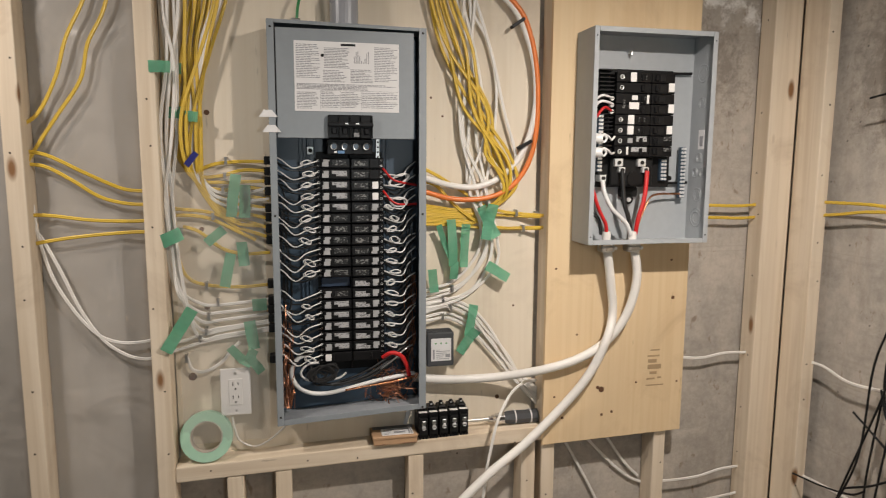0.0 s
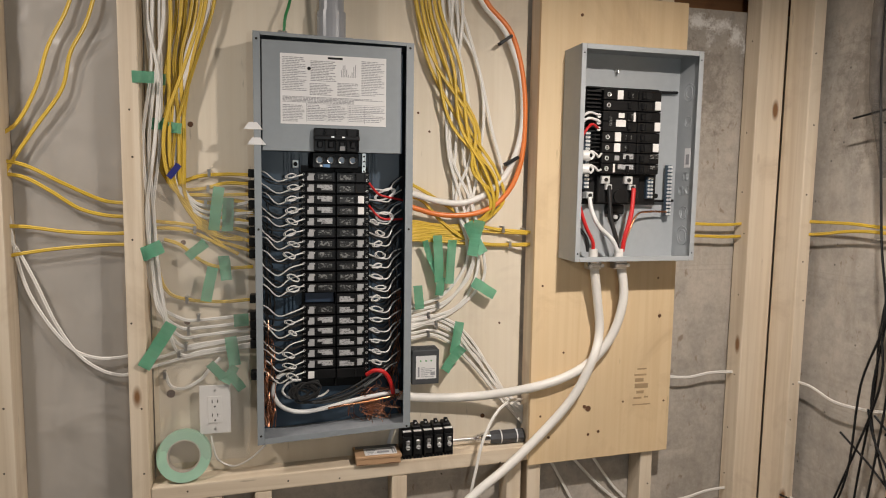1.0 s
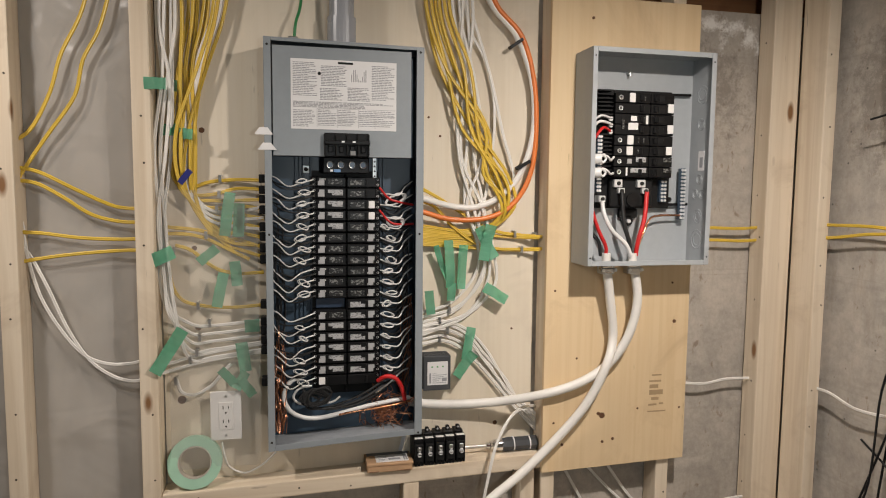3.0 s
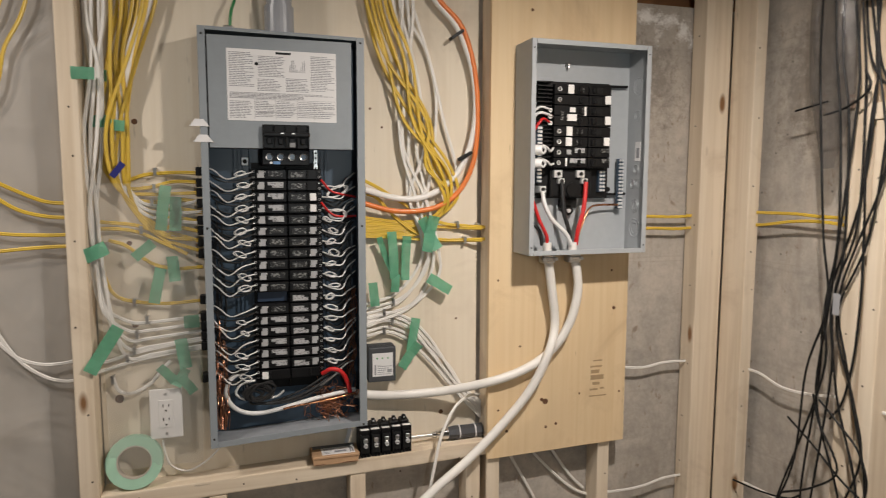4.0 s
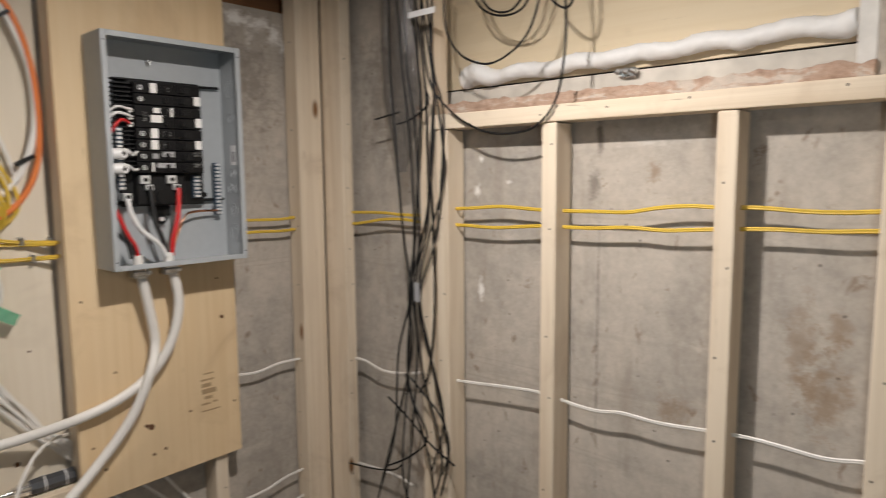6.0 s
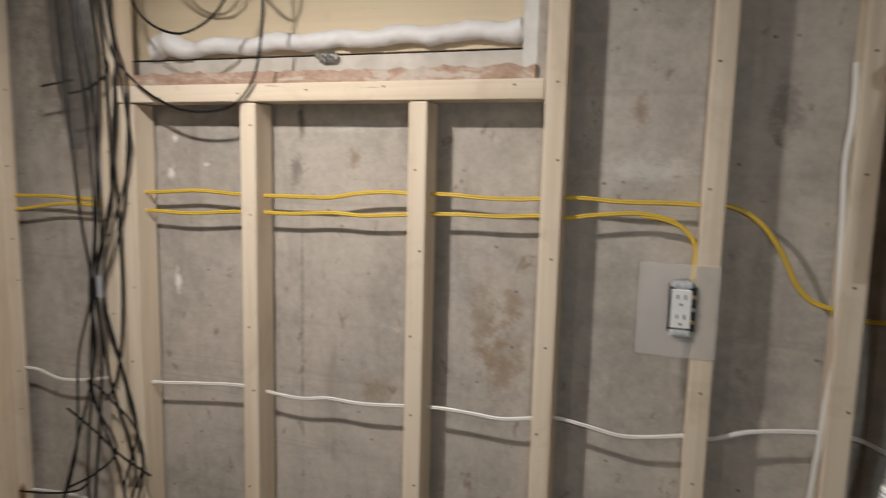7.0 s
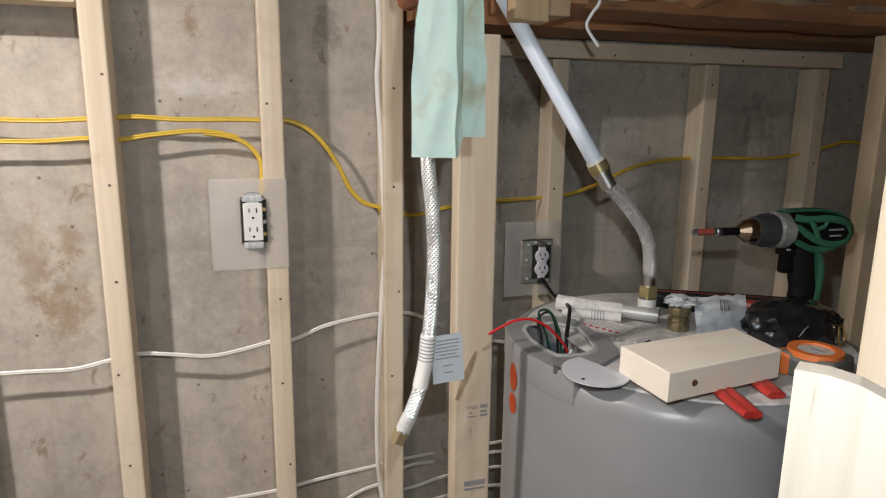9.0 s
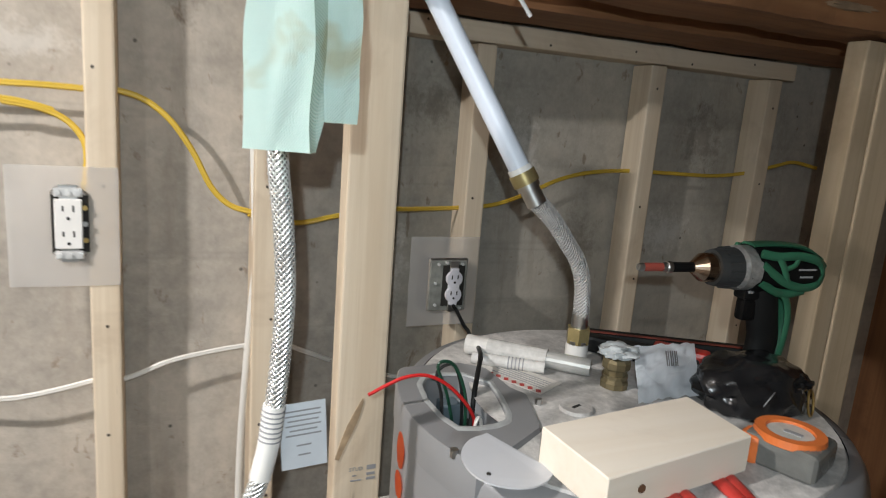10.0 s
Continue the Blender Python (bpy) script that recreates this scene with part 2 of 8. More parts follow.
TAPE.node_tree.nodes["Principled BSDF"].inputs["Alpha"].default_value = 0.88
TANK = plain("heater_grey_paint", (0.215, 0.215, 0.22), 0.33, 0.0, 0.14, 9)
DARK = plain("dark_void", (0.02, 0.018, 0.015), 0.9)
NAIL = plain("nail_head", (0.10, 0.08, 0.06), 0.5, 0.6)
FLOOR = concrete_material("floor_concrete", (0.20, 0.19, 0.175), 1.1)


ROUGH_SAWN = lumber_material("rough_sawn_end", "z", (0.60, 0.53, 0.45), (0.44, 0.37, 0.29), False)
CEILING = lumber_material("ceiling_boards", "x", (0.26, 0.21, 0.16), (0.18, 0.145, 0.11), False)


# ---- helpers for meshes ----
def as_object(name, bm, mat, parent=None, label="", smooth=False):
    me = bpy.data.meshes.new(name)
    bm.normal_update()
    bm.to_mesh(me)
    bm.free()
    me.materials.append(mat)
    if smooth:
        for p in me.polygons:
            p.use_smooth = True
        me.set_sharp_from_angle(angle=radians(45))
    ob = new(name, me)
    if parent is not None:
        ob.parent = parent
    if label:
        ob["label"] = label
    return ob


def part(name, bm, mat, parent, label="", smooth=False):
    return as_object(name, bm, mat, parent, label, smooth)


def thing(name, label, category, group="", kind=""):
    """An Empty that holds the parts of one thing."""
    return tagged(new(name), label, category, group, kind)


def solid(name, bm, mat, label, category, group="", kind="", smooth=False):
    return tagged(as_object(name, bm, mat, None, "", smooth), label, category, group, kind)


def block(x0, x1, y0, y1, z0, z1, bevel=0.0, seg=1, bm=None):
    own = bmesh.new()
    bmesh.ops.create_cube(own, size=1.0, matrix=Matrix.Translation(((x0 + x1) / 2, (y0 + y1) / 2, (z0 + z1) / 2)) @ Matrix.Diagonal((abs(x1 - x0), abs(y1 - y0), abs(z1 - z0), 1)))
    if bevel:
        bmesh.ops.bevel(own, geom=own.edges[:], offset=bevel, segments=seg, affect="EDGES", profile=0.6)
    if bm is None:
        return own
    return join(bm, own)


def join(bm, other):
    me = bpy.data.meshes.new("tmp")
    other.to_mesh(me)
    other.free()
    bm.from_mesh(me)
    bpy.data.meshes.remove(me)
    return bm


def turned(bm, m):
    bmesh.ops.transform(bm, matrix=m, verts=bm.verts[:])
    return bm


def rod(a, b, r, n=12, r2=None):
    """A straight round bar from a to b."""
    a, b = Vector(a), Vector(b)
    bm = bmesh.new()
    d = b - a
    m = Matrix.Translation((a + b) / 2) @ d.to_track_quat("Z", "Y").to_matrix().to_4x4()
    bmesh.ops.create_cone(bm, cap_ends=True, segments=n, radius1=r, radius2=r if r2 is None else r2, depth=d.length, matrix=m)
    return bm


def smooth_path(points, steps):
    """A Catmull-Rom line through the points."""
    p = [Vector(q) for q in points]
    p = [p[0] * 2 - p[1]] + p + [p[-1] * 2 - p[-2]]
    out = []
    for i in range(1, len(p) - 2):
        for k in range(steps):
            t = k / steps
            out.append(0.5 * ((2 * p[i]) + (p[i + 1] - p[i - 1]) * t + (2 * p[i - 1] - 5 * p[i] + 4 * p[i + 1] - p[i + 2]) * t * t + (3 * p[i] - p[i - 1] - 3 * p[i + 1] + p[i + 2]) * t ** 3))
    out.append(p[-2])
    return out


def tube(points, r, flat=1.0, normal=(0, -1, 0), n=8, steps=6, groove=0.0):
    """A cable along a smooth line; flat under 1 makes it an oval that lies with its broad side along the wall."""
    line = smooth_path(points, steps)
    nrm = Vector(normal)
    verts, faces = [], []
    side = None
    for i, c in enumerate(line):
        t = (line[min(i + 1, len(line) - 1)] - line[max(i - 1, 0)]).normalized()
        s = t.cross(nrm)
        if s.length < 0.15 and side is not None:
            s = side - t * side.dot(t)
        if s.length < 1e-6:
            s = t.orthogonal()
        s.normalize()
        if side is not None and s.dot(side) < 0:
            s = -s
        side = s
        u = t.cross(s)
        for k in range(n):
            a = 2 * math.pi * k / n
            dent = 1.0 - groove * math.exp(-(math.cos(a) / 0.32) ** 2)
            verts.append(c + s * (r * math.cos(a)) + u * (r * flat * math.sin(a) * dent))
    for i in range(len(line) - 1):
        for k in range(n):
            a, b2 = i * n + k, i * n + (k + 1) % n
            faces.append((a, b2, b2 + n, a + n))
    faces.append(tuple(reversed(range(n))))
    faces.append(tuple(range((len(line) - 1) * n, len(line) * n)))
    me = bpy.data.meshes.new("tmp")
    me.from_pydata([tuple(v) for v in verts], [], faces)
    bm = bmesh.new()
    bm.from_mesh(me)
    bpy.data.meshes.remove(me)
    bmesh.ops.recalc_face_normals(bm, faces=bm.faces[:])
    return bm


def stud(x0, x1, y0, y1, z0, z1, axis="z", name="wall_stud", label="pale softwood wall stud standing before the concrete", group="wall studs", mat=None):
    """A length of sawn lumber with eased edges and a trace of twist."""
    bm = block(x0, x1, y0, y1, z0, z1, 0.0035, 2)
    i = "xyz".index(axis)
    c = Vector(((x0 + x1) / 2, (y0 + y1) / 2, (z0 + z1) / 2))
    tw = random.uniform(-0.012, 0.012)
    span = max(1e-6, (x1 - x0, y1 - y0, z1 - z0)[i])
    for v in bm.verts:
        q = v.co - c
        v.co = c + Matrix.Rotation(tw * q[i] / span, 3, axis.upper()) @ q
    ob = solid(name, bm, mat or WOOD[axis], label, "lumber", group)
    # nail heads on the face that looks into the room
    rows = int(span / 0.17)
    for k in range(rows):
        f = (k + random.uniform(0.25, 0.75)) / rows
        if axis == "z" and z0 + span * f < 0.5:
            continue
        if x1 - x0 > y1 - y0 + 0.01 and axis == "z" or axis == "y":
            p = Vector((x0, y0 + (y1 - y0) * random.uniform(0.25, 0.75), z0 + span * f)) if axis == "z" else Vector((x0, y0 + span * f, (z0 + z1) / 2 + random.uniform(-0.01, 0.01)))
            q = Vector((0.0006, 0, 0))
        else:
            p = Vector((x0 + (x1 - x0) * random.uniform(0.25, 0.75), y0, z0 + span * f)) if axis == "z" else Vector((x0 + span * f, y0, (z0 + z1) / 2 + random.uniform(-0.01, 0.01)))
            q = Vector((0, 0.0006, 0))
        part("nail", rod(p - q, p + q, 0.0024, 8), NAIL, ob)
    return ob


# ---- structure ----
# floor and ceiling are unseen; their colours are kept dark to limit bounced light
solid("floor", block(-3.2, 1.9, -4.6, 0.4, -0.12, 0.0), FLOOR, "grey concrete basement floor", "floor", kind="structure")
solid("ceiling", block(-3.2, 1.9, -4.6, 0.4, 2.30, 2.40), CEILING, "wooden ceiling boards over the basement, unseen and darkened against bounced light", "ceiling", kind="structure")
solid("wall_north", block(-3.2, 1.75, -0.020, 0.25, 0.0, 1.965), CONCRETE, "stained poured concrete wall behind the panels", "wall", kind="structure")
solid("wall_north_rim", block(-3.2, 1.75, 0.06, 0.25, 1.965, 2.30), OLD["x"], "dark brown wooden rim joist above the concrete", "wall", kind="structure")
solid("wall_west", block(-3.3, -3.2, -4.6, 0.3, 0.0, 2.3), CONCRETE, "grey concrete wall", "wall", kind="structure")
solid("wall_south", block(-3.2, 1.9, -4.7, -4.6, 0.0, 2.3), CONCRETE, "grey concrete wall", "wall", kind="structure")


def wall_east():
    # a boarded window opening above the framing rail
    bm = block(1.492, 1.80, -2.20, -0.021, 0.0, 1.655)
    join(bm, block(1.492, 1.80, -0.43, -0.021, 1.655, 2.30))
    join(bm, block(1.492, 1.80, -2.20, -1.49, 1.655, 2.30))
    solid("wall_east", bm, CONCRETE, "poured concrete wall with rust stains and a boarded window opening", "wall", kind="structure")
    solid("wall_east_niche", block(1.618, 1.80, -4.6, -2.20, 0.0, 2.30), CONCRETE_DARK, "dark damp concrete wall behind the water heater", "wall", kind="structure")


wall_east()

# framing of the panel wall
stud(-0.562, -0.523, -0.09, -0.026, 0.0, 2.28)
stud(-0.286, -0.246, -0.09, -0.026, 0.0, 2.28)
stud(0.693, 0.731, -0.088, -0.024, 0.0, 2.28)
stud(1.030, 1.067, -0.088, -0.024, 0.0, 2.28)
stud(1.334, 1.4192, -0.090, -0.030, 0.0, 2.28, label="pale softwood stud set flat in the wall corner")
stud(1.4205, 1.458, -0.183, -0.093, 0.0, 2.28, label="pale softwood stud set flat in the wall corner")
low_rail = stud(-0.245, 0.692, -0.09, -0.022, 0.711, 0.750, "x", "framing_rail", "horizontal softwood rail under the plywood board", "framing rails")
for v in low_rail.data.vertices:
    v.co.z += 0.026 * (v.co.x + 0.245) / 0.937
for cx in (-0.108, 0.008, 0.345, 0.655):
    stud(cx - 0.02, cx + 0.02, -0.088, -0.024, 0.0, 0.7105 + 0.026 * (cx + 0.225) / 0.937, name="short_stud", label="short softwood stud under the framing rail", group="short studs")

# framing of the window wall
stud(1.42, 1.484, -0.541, -0.499, 0.0, 2.28)
stud(1.42, 1.484, -0.596, -0.556, 0.0, 1.604)
for sy in (-0.877, -1.259):
    stud(1.42, 1.484, sy - 0.038, sy, 0.0, 1.604)
for sy in (-1.520, -1.793, -2.010):
    stud(1.42, 1.484, sy - 0.038, sy, 0.0, 2.28)
stud(1.42, 1.484, -1.519, -0.5435, 1.606, 1.643, "y", "framing_rail", "horizontal softwood rail below the boarded window", "framing rails")
# framing of the niche with the heater
stud(1.300, 1.338, -2.190, -2.117, 0.0, 1.575, label="pale softwood stud with a printed grade stamp")
for sy in (-2.410, -2.800, -3.125):
    stud(1.55, 1.612, sy - 0.039, sy, 0.0, 1.560)
stud(1.55, 1.612, -3.20, -2.06, 1.562, 1.598, "y", "framing_rail", "horizontal softwood plate above the heater niche", "framing rails")
TAN_WOOD = lumber_material("tan_softwood", "z", (0.60, 0.47, 0.32), (0.45, 0.33, 0.20))
for y0, y1, x0 in ((-2.931, -2.890, 1.163), (-3.002, -2.933, 1.160)):
    stud(x0, x0 + 0.038, y0, y1, 0.0, 1.592, label="softwood stud of the built-up post beside the heater", mat=TAN_WOOD)
# added dark backing whose brown stands for the shade beyond the niche
solid("wall_niche_end", block(0.9, 1.617, -3.80, -3.74, 0.0, 2.3), OLD["z"], "dark brown backing added where the niche runs on into shade", "wall", kind="structure")
stud(0.552, 0.616, -2.292, -2.254, 0.0, 2.28)


def notched_post():
    """A short post whose top is sawn to a curve."""
    bm = bmesh.new()
    top = [(0.0, 1.288), (0.018, 1.2885), (0.036, 1.286), (0.054, 1.279), (0.072, 1.268), (0.090, 1.252)]
    ring = [(0.0, 0.0)] + top + [(0.090, 0.0)]
    corner, along, back_way = Vector((0.524, -2.092, 0)), Vector((-0.78, -0.63, 0)), Vector((0.63, -0.78, 0)) * 0.03
    front = [bm.verts.new(corner + along * u + Vector((0, 0, z))) for u, z in ring]
    back = [bm.verts.new(corner + along * u + back_way + Vector((0, 0, z - 0.004 if z else 0.0))) for u, z in ring]
    bm.faces.new(front)
    bm.faces.new(list(reversed(back)))
    for i in range(len(ring)):
        j = (i + 1) % len(ring)
        bm.faces.new((front[i], back[i], back[j], front[j]))
    bmesh.ops.recalc_face_normals(bm, faces=bm.faces[:])
    solid("short_post", bm, ROUGH_SAWN, "short softwood post with a rough curved saw cut", "lumber")


notched_post()

# ---- boards and window ----
board_a = solid("plywood_board", block(-0.244, 0.683, -0.0245, -0.0215, 0.748, 2.28), PLY, "pale plywood board screwed to the wall behind the panel", "plywood board")
bm = block(0.690, 1.103, -0.1005, -0.0885, 0.737, 1.952, 0.001)
for v in bm.verts:
    if v.co.z < 1.0:
        v.co.z -= 0.010 * (1.103 - v.co.x) / 0.413
board_b = solid("plywood_board", bm, PLY2, "warm plywood board behind the smaller panel", "plywood board")


def foam_bead():
    """A lumpy bead that swells to a blob at each end."""
    pts, k = [], 30
    for i in range(k):
        f = i / (k - 1)
        pts.append((1.546 + 0.003 * math.sin(i * 2.1), -0.548 - 0.905 * f, 1.741 + 0.004 * math.sin(i * 1.3) + 0.014 * f))
    bm = tube(pts, 0.0185, 1.0, (-1, 0, 0), 18, 6)
    for v in bm.verts:
        n3, n4 = noise.noise(v.co * 26.0), noise.noise(v.co * 80.0)
        first = max(0.0, 1.0 - abs(v.co.y + 0.590) / 0.075)
        last = max(0.0, 1.0 - abs(v.co.y + 1.435) / 0.04)
        c = Vector((1.546, v.co.y, 1.741 + 0.014 * (-v.co.y - 0.548) / 0.905 - 0.014 * first))
        v.co = c + (v.co - c) * (1.0 + 0.26 * n3 + 0.10 * n4 + 0.75 * first + 0.35 * last)
    solid("foam_bead", bm, FOAM, "lumpy white bead of spray foam along the window board", "spray foam", smooth=True)


def sill_material():
    """Broken brick with pale mortar smeared over it."""
    m, nt, b = material("crumbling_brick_sill")
    v = coords(nt, (1, 1, 1), False)
    f = noise_tex(nt, coords(nt, (1, 1.0, 2.5), False), 9.0, 6.0, 0.68, 0.6)
    g = noise_tex(nt, v, 60.0, 5.0, 0.7)
    c = mix(nt, 0.4, ramp(nt, f, (0.36, (0.20, 0.115, 0.075)), (0.47, (0.42, 0.28, 0.20)), (0.53, (0.47, 0.34, 0.26)), (0.58, (0.62, 0.57, 0.50))), ramp(nt, g, (0.3, (0.20, 0.13, 0.09)), (0.7, (0.62, 0.47, 0.38))))
    nt.links.new(c, b.inputs["Base Color"])
    b.inputs["Roughness"].default_value = 0.92
    bump(nt, b, g, 0.8, 0.006)
    return m


FOAM = plain("white_spray_foam", (0.80, 0.79, 0.77), 0.6, 0.0, 0.06, 60, 0.003)
SILL = sill_material()
OLD_WHITE = plain("flaking_white_paint", (0.60, 0.56, 0.49), 0.7, 0.0, 0.28, 18, 0.002)
WINPLY = lumber_material("window_board_face", "y", (0.72, 0.60, 0.42), (0.66, 0.53, 0.35))
foam_bead()
solid("window_board", block(1.562, 1.574, -1.455, -0.44, 1.722, 2.29), WINPLY, "pale board closing the old window opening", "window board", kind="structure")
solid("window_board_strip", block(1.556, 1.572, -1.455, -0.44, 1.650, 1.7165), OLD_WHITE, "narrow flaking white strip under the window board", "window board", kind="structure")
solid("window_gap", block(1.570, 1.576, -1.455, -0.44, 1.7165, 1.722), DARK, "dark gap between the window boards", "gap", kind="structure")
solid("window_trim", block(1.500, 1.570, -1.489, -1.458, 1.665, 2.29, 0.002), plain("dirty_white_paint", (0.66, 0.64, 0.60), 0.6, 0.0, 0.25, 25), "dirty white trim beside the window board", "trim", kind="structure")


def sill():
    bm = block(1.482, 1.555, -1.489, -0.432, 1.6445, 1.676)
    bmesh.ops.subdivide_edges(bm, edges=[e for e in bm.edges if abs(e.verts[0].co.y - e.verts[1].co.y) > 0.5], cuts=110)
    for v in bm.verts:
        if v.co.z > 1.66:
            v.co.z += 0.007 * noise.noise(v.co * 31.0) + 0.004 * noise.noise(v.co * 90.0)
            v.co.x += 0.008 * noise.noise(v.co * 27.0)
    solid("window_sill", bm, SILL, "crumbling reddish sill under the window board", "window sill", kind="structure")


sill()


def window_latch():
    root = thing("window_latch", "small dull metal latch on the window board", "latch")
    part("plate", block(1.545, 1.556, -1.035, -1.000, 1.700, 1.722, 0.002), STEEL, root)
    for k in range(3):
        part("knuckle", rod((1.540, -1.040 + 0.018 * k, 1.712), (1.540, -1.028 + 0.018 * k, 1.716), 0.007, 10), STEEL, root)


window_latch()

# poly sheet over the concrete of the first bay
def poly_material():
    m, nt, b = material("clear_poly_sheet")
    b.inputs["Base Color"].default_value = (0.8, 0.77, 0.72, 1)
    b.inputs["Roughness"].default_value = 0.24
    b.inputs["Alpha"].default_value = 0.36
    v = coords(nt, (1, 1, 1), False)
    bump(nt, b, noise_tex(nt, v, 5.5, 2.0, 0.45, 1.2), 0.8, 0.022)
    return m


POLY = poly_material()
THIN_POLY = poly_material()
THIN_POLY.name = "thin_clear_poly"
THIN_POLY.node_tree.nodes["Principled BSDF"].inputs["Alpha"].default_value = 0.13
HAZE = poly_material()
HAZE.name = "milky_plastic_sheet"
HAZE.node_tree.nodes["Principled BSDF"].inputs["Alpha"].default_value = 0.36
HAZE.node_tree.nodes["Principled BSDF"].inputs["Base Color"].default_value = (0.85, 0.83, 0.81, 1)
HAZE.node_tree.nodes["Bump"].inputs["Strength"].default_value = 0.15
HAZE.node_tree.nodes["Principled BSDF"].inputs["Roughness"].default_value = 0.45


def sheet(u0, u1, w0, w1, nu, nw, place, wave):
    """A thin wavy sheet; place turns (u, w, height) into a point."""
    bm = bmesh.new()
    grid = [[bm.verts.new(place(u0 + (u1 - u0) * i / nu, w0 + (w1 - w0) * j / nw, wave * noise.noise(Vector((i * 0.45 + u0 * 9, j * 0.45 + w0 * 5, 0.3))))) for j in range(nw + 1)] for i in range(nu + 1)]
    for i in range(nu):
        for j in range(nw):
            bm.faces.new((grid[i][j], grid[i + 1][j], grid[i + 1][j + 1], grid[i][j + 1]))
    bmesh.ops.solidify(bm, geom=bm.faces[:], thickness=0.0006)
    return bm


solid("poly_sheet", sheet(-0.521, -0.288, 0.3, 2.1, 14, 60, lambda u, w, h: (u, -0.032 + h, w), 0.006), POLY, "clear wrinkled plastic sheet over the concrete", "plastic sheet", smooth=True)
solid("poly_sheet", sheet(-0.80, -0.564, 0.3, 2.1, 14, 60, lambda u, w, h: (u, -0.032 + h, w), 0.006), POLY, "clear wrinkled plastic sheet over the concrete", "plastic sheet", smooth=True)


# ---- the breaker panel ----
SILVER = plain("silver_label", (0.42, 0.42, 0.42), 0.35, 0.3, 0.15, 90)
WIRE_WHITE = plain("white_wire_insulation", (0.70, 0.69, 0.67), 0.35, 0.0, 0.05, 60)
WIRE_BLACK = plain("black_wire_insulation", (0.02, 0.02, 0.02), 0.35, 0.0, 0.2, 60)


def shared(name, mesh, mat, parent, m):
    """One more object on a mesh that others use too."""
    ob = new(name, mesh)
    ob.parent = parent
    ob.matrix_basis = m
    return ob


def mesh_of(bm, mat, name):
    me = bpy.data.meshes.new(name)
    bm.normal_update()
    bm.to_mesh(me)
    bm.free()
    me.materials.append(mat)
    return me


def breaker_body():
    """One pole, 77 mm long in x and 26 mm high, its face to -y."""
    bm = block(0.0, 0.077, -0.028, 0.0, -0.0124, 0.0124, 0.0012)
    join(bm, block(0.008, 0.077, -0.036, -0.027, -0.0118, 0.0118, 0.0015))
    join(bm, block(-0.004, 0.008, -0.026, -0.004, -0.0125, 0.0125, 0.001))
    join(bm, block(-0.003, 0.0075, -0.031, -0.026, -0.0012, 0.0012))
    return bm


def ring(x, y, z, r, wire, n=10):
    return tube([(x + r * math.cos(2 * math.pi * k / n), y, z + r * math.sin(2 * math.pi * k / n)) for k in range(n + 1)], wire, 1, (0, -1, 0), 5, 1)


def print_material(name, dark, pale, share, scale=(300, 300, 700)):
    """A label with small unreadable print."""
    m, nt, b = material(name)
    f = noise_tex(nt, coords(nt, scale), 1.0, 2.0, 0.5)
    nt.links.new(ramp(nt, f, (share - 0.04, dark), (share + 0.04, pale)), b.inputs["Base Color"])
    b.inputs["Roughness"].default_value = 0.45
    return m


BODY = mesh_of(breaker_body(), BLACK, "breaker_body")
HANDLE = mesh_of(block(0.0285, 0.0325, -0.040, -0.034, -0.0085, 0.0085, 0.001), BLACK_MATT, "breaker_handle")
SCREW = mesh_of(join(ring(0.0022, -0.0275, 0.0062, 0.0026, 0.0008), rod((0.0022, -0.0262, 0.0062), (0.0022, -0.0258, 0.0062), 0.0022, 8)), ZINC, "breaker_screw")
SCREW_LOW = mesh_of(ring(0.0022, -0.0275, -0.0068, 0.0022, 0.0007, 7), STEEL, "breaker_low_screw")
STICKER_GREY = plain("grey_breaker_sticker", (0.36, 0.36, 0.36), 0.5, 0.0, 0.12, 200)
LABEL_PRINT = print_material("silver_breaker_label", (0.15, 0.15, 0.15), (0.40, 0.40, 0.40), 0.44, (170, 170, 420))
FAINT_PRINT = print_material("faint_breaker_print", (0.008, 0.008, 0.008), (0.20, 0.20, 0.19), 0.56, (150, 150, 240))
SQUARE = mesh_of(join(block(0.0140, 0.0262, -0.0368, -0.0358, 0.0014, 0.0085), block(0.0108, 0.0262, -0.0369, -0.0358, -0.0085, 0.0015)), STICKER_GREY, "breaker_sticker")
SQUARE_WHITE = mesh_of(block(0.0105, 0.0255, -0.0374, -0.0358, -0.0090, 0.0090, 0.0012), WHITE, "breaker_button")
DOT = mesh_of(block(0.0268, 0.0305, -0.0372, -0.0358, 0.0040, 0.0078), WHITE, "breaker_dot")
STRIP = mesh_of(join(block(0.034, 0.070, -0.0368, -0.0358, 0.0005, 0.0085), block(0.044, 0.070, -0.0369, -0.0358, -0.0050, 0.0010)), LABEL_PRINT, "breaker_label")
MARKS = mesh_of(block(0.036, 0.069, -0.0368, -0.0358, -0.0055, 0.0072), FAINT_PRINT, "breaker_marks")


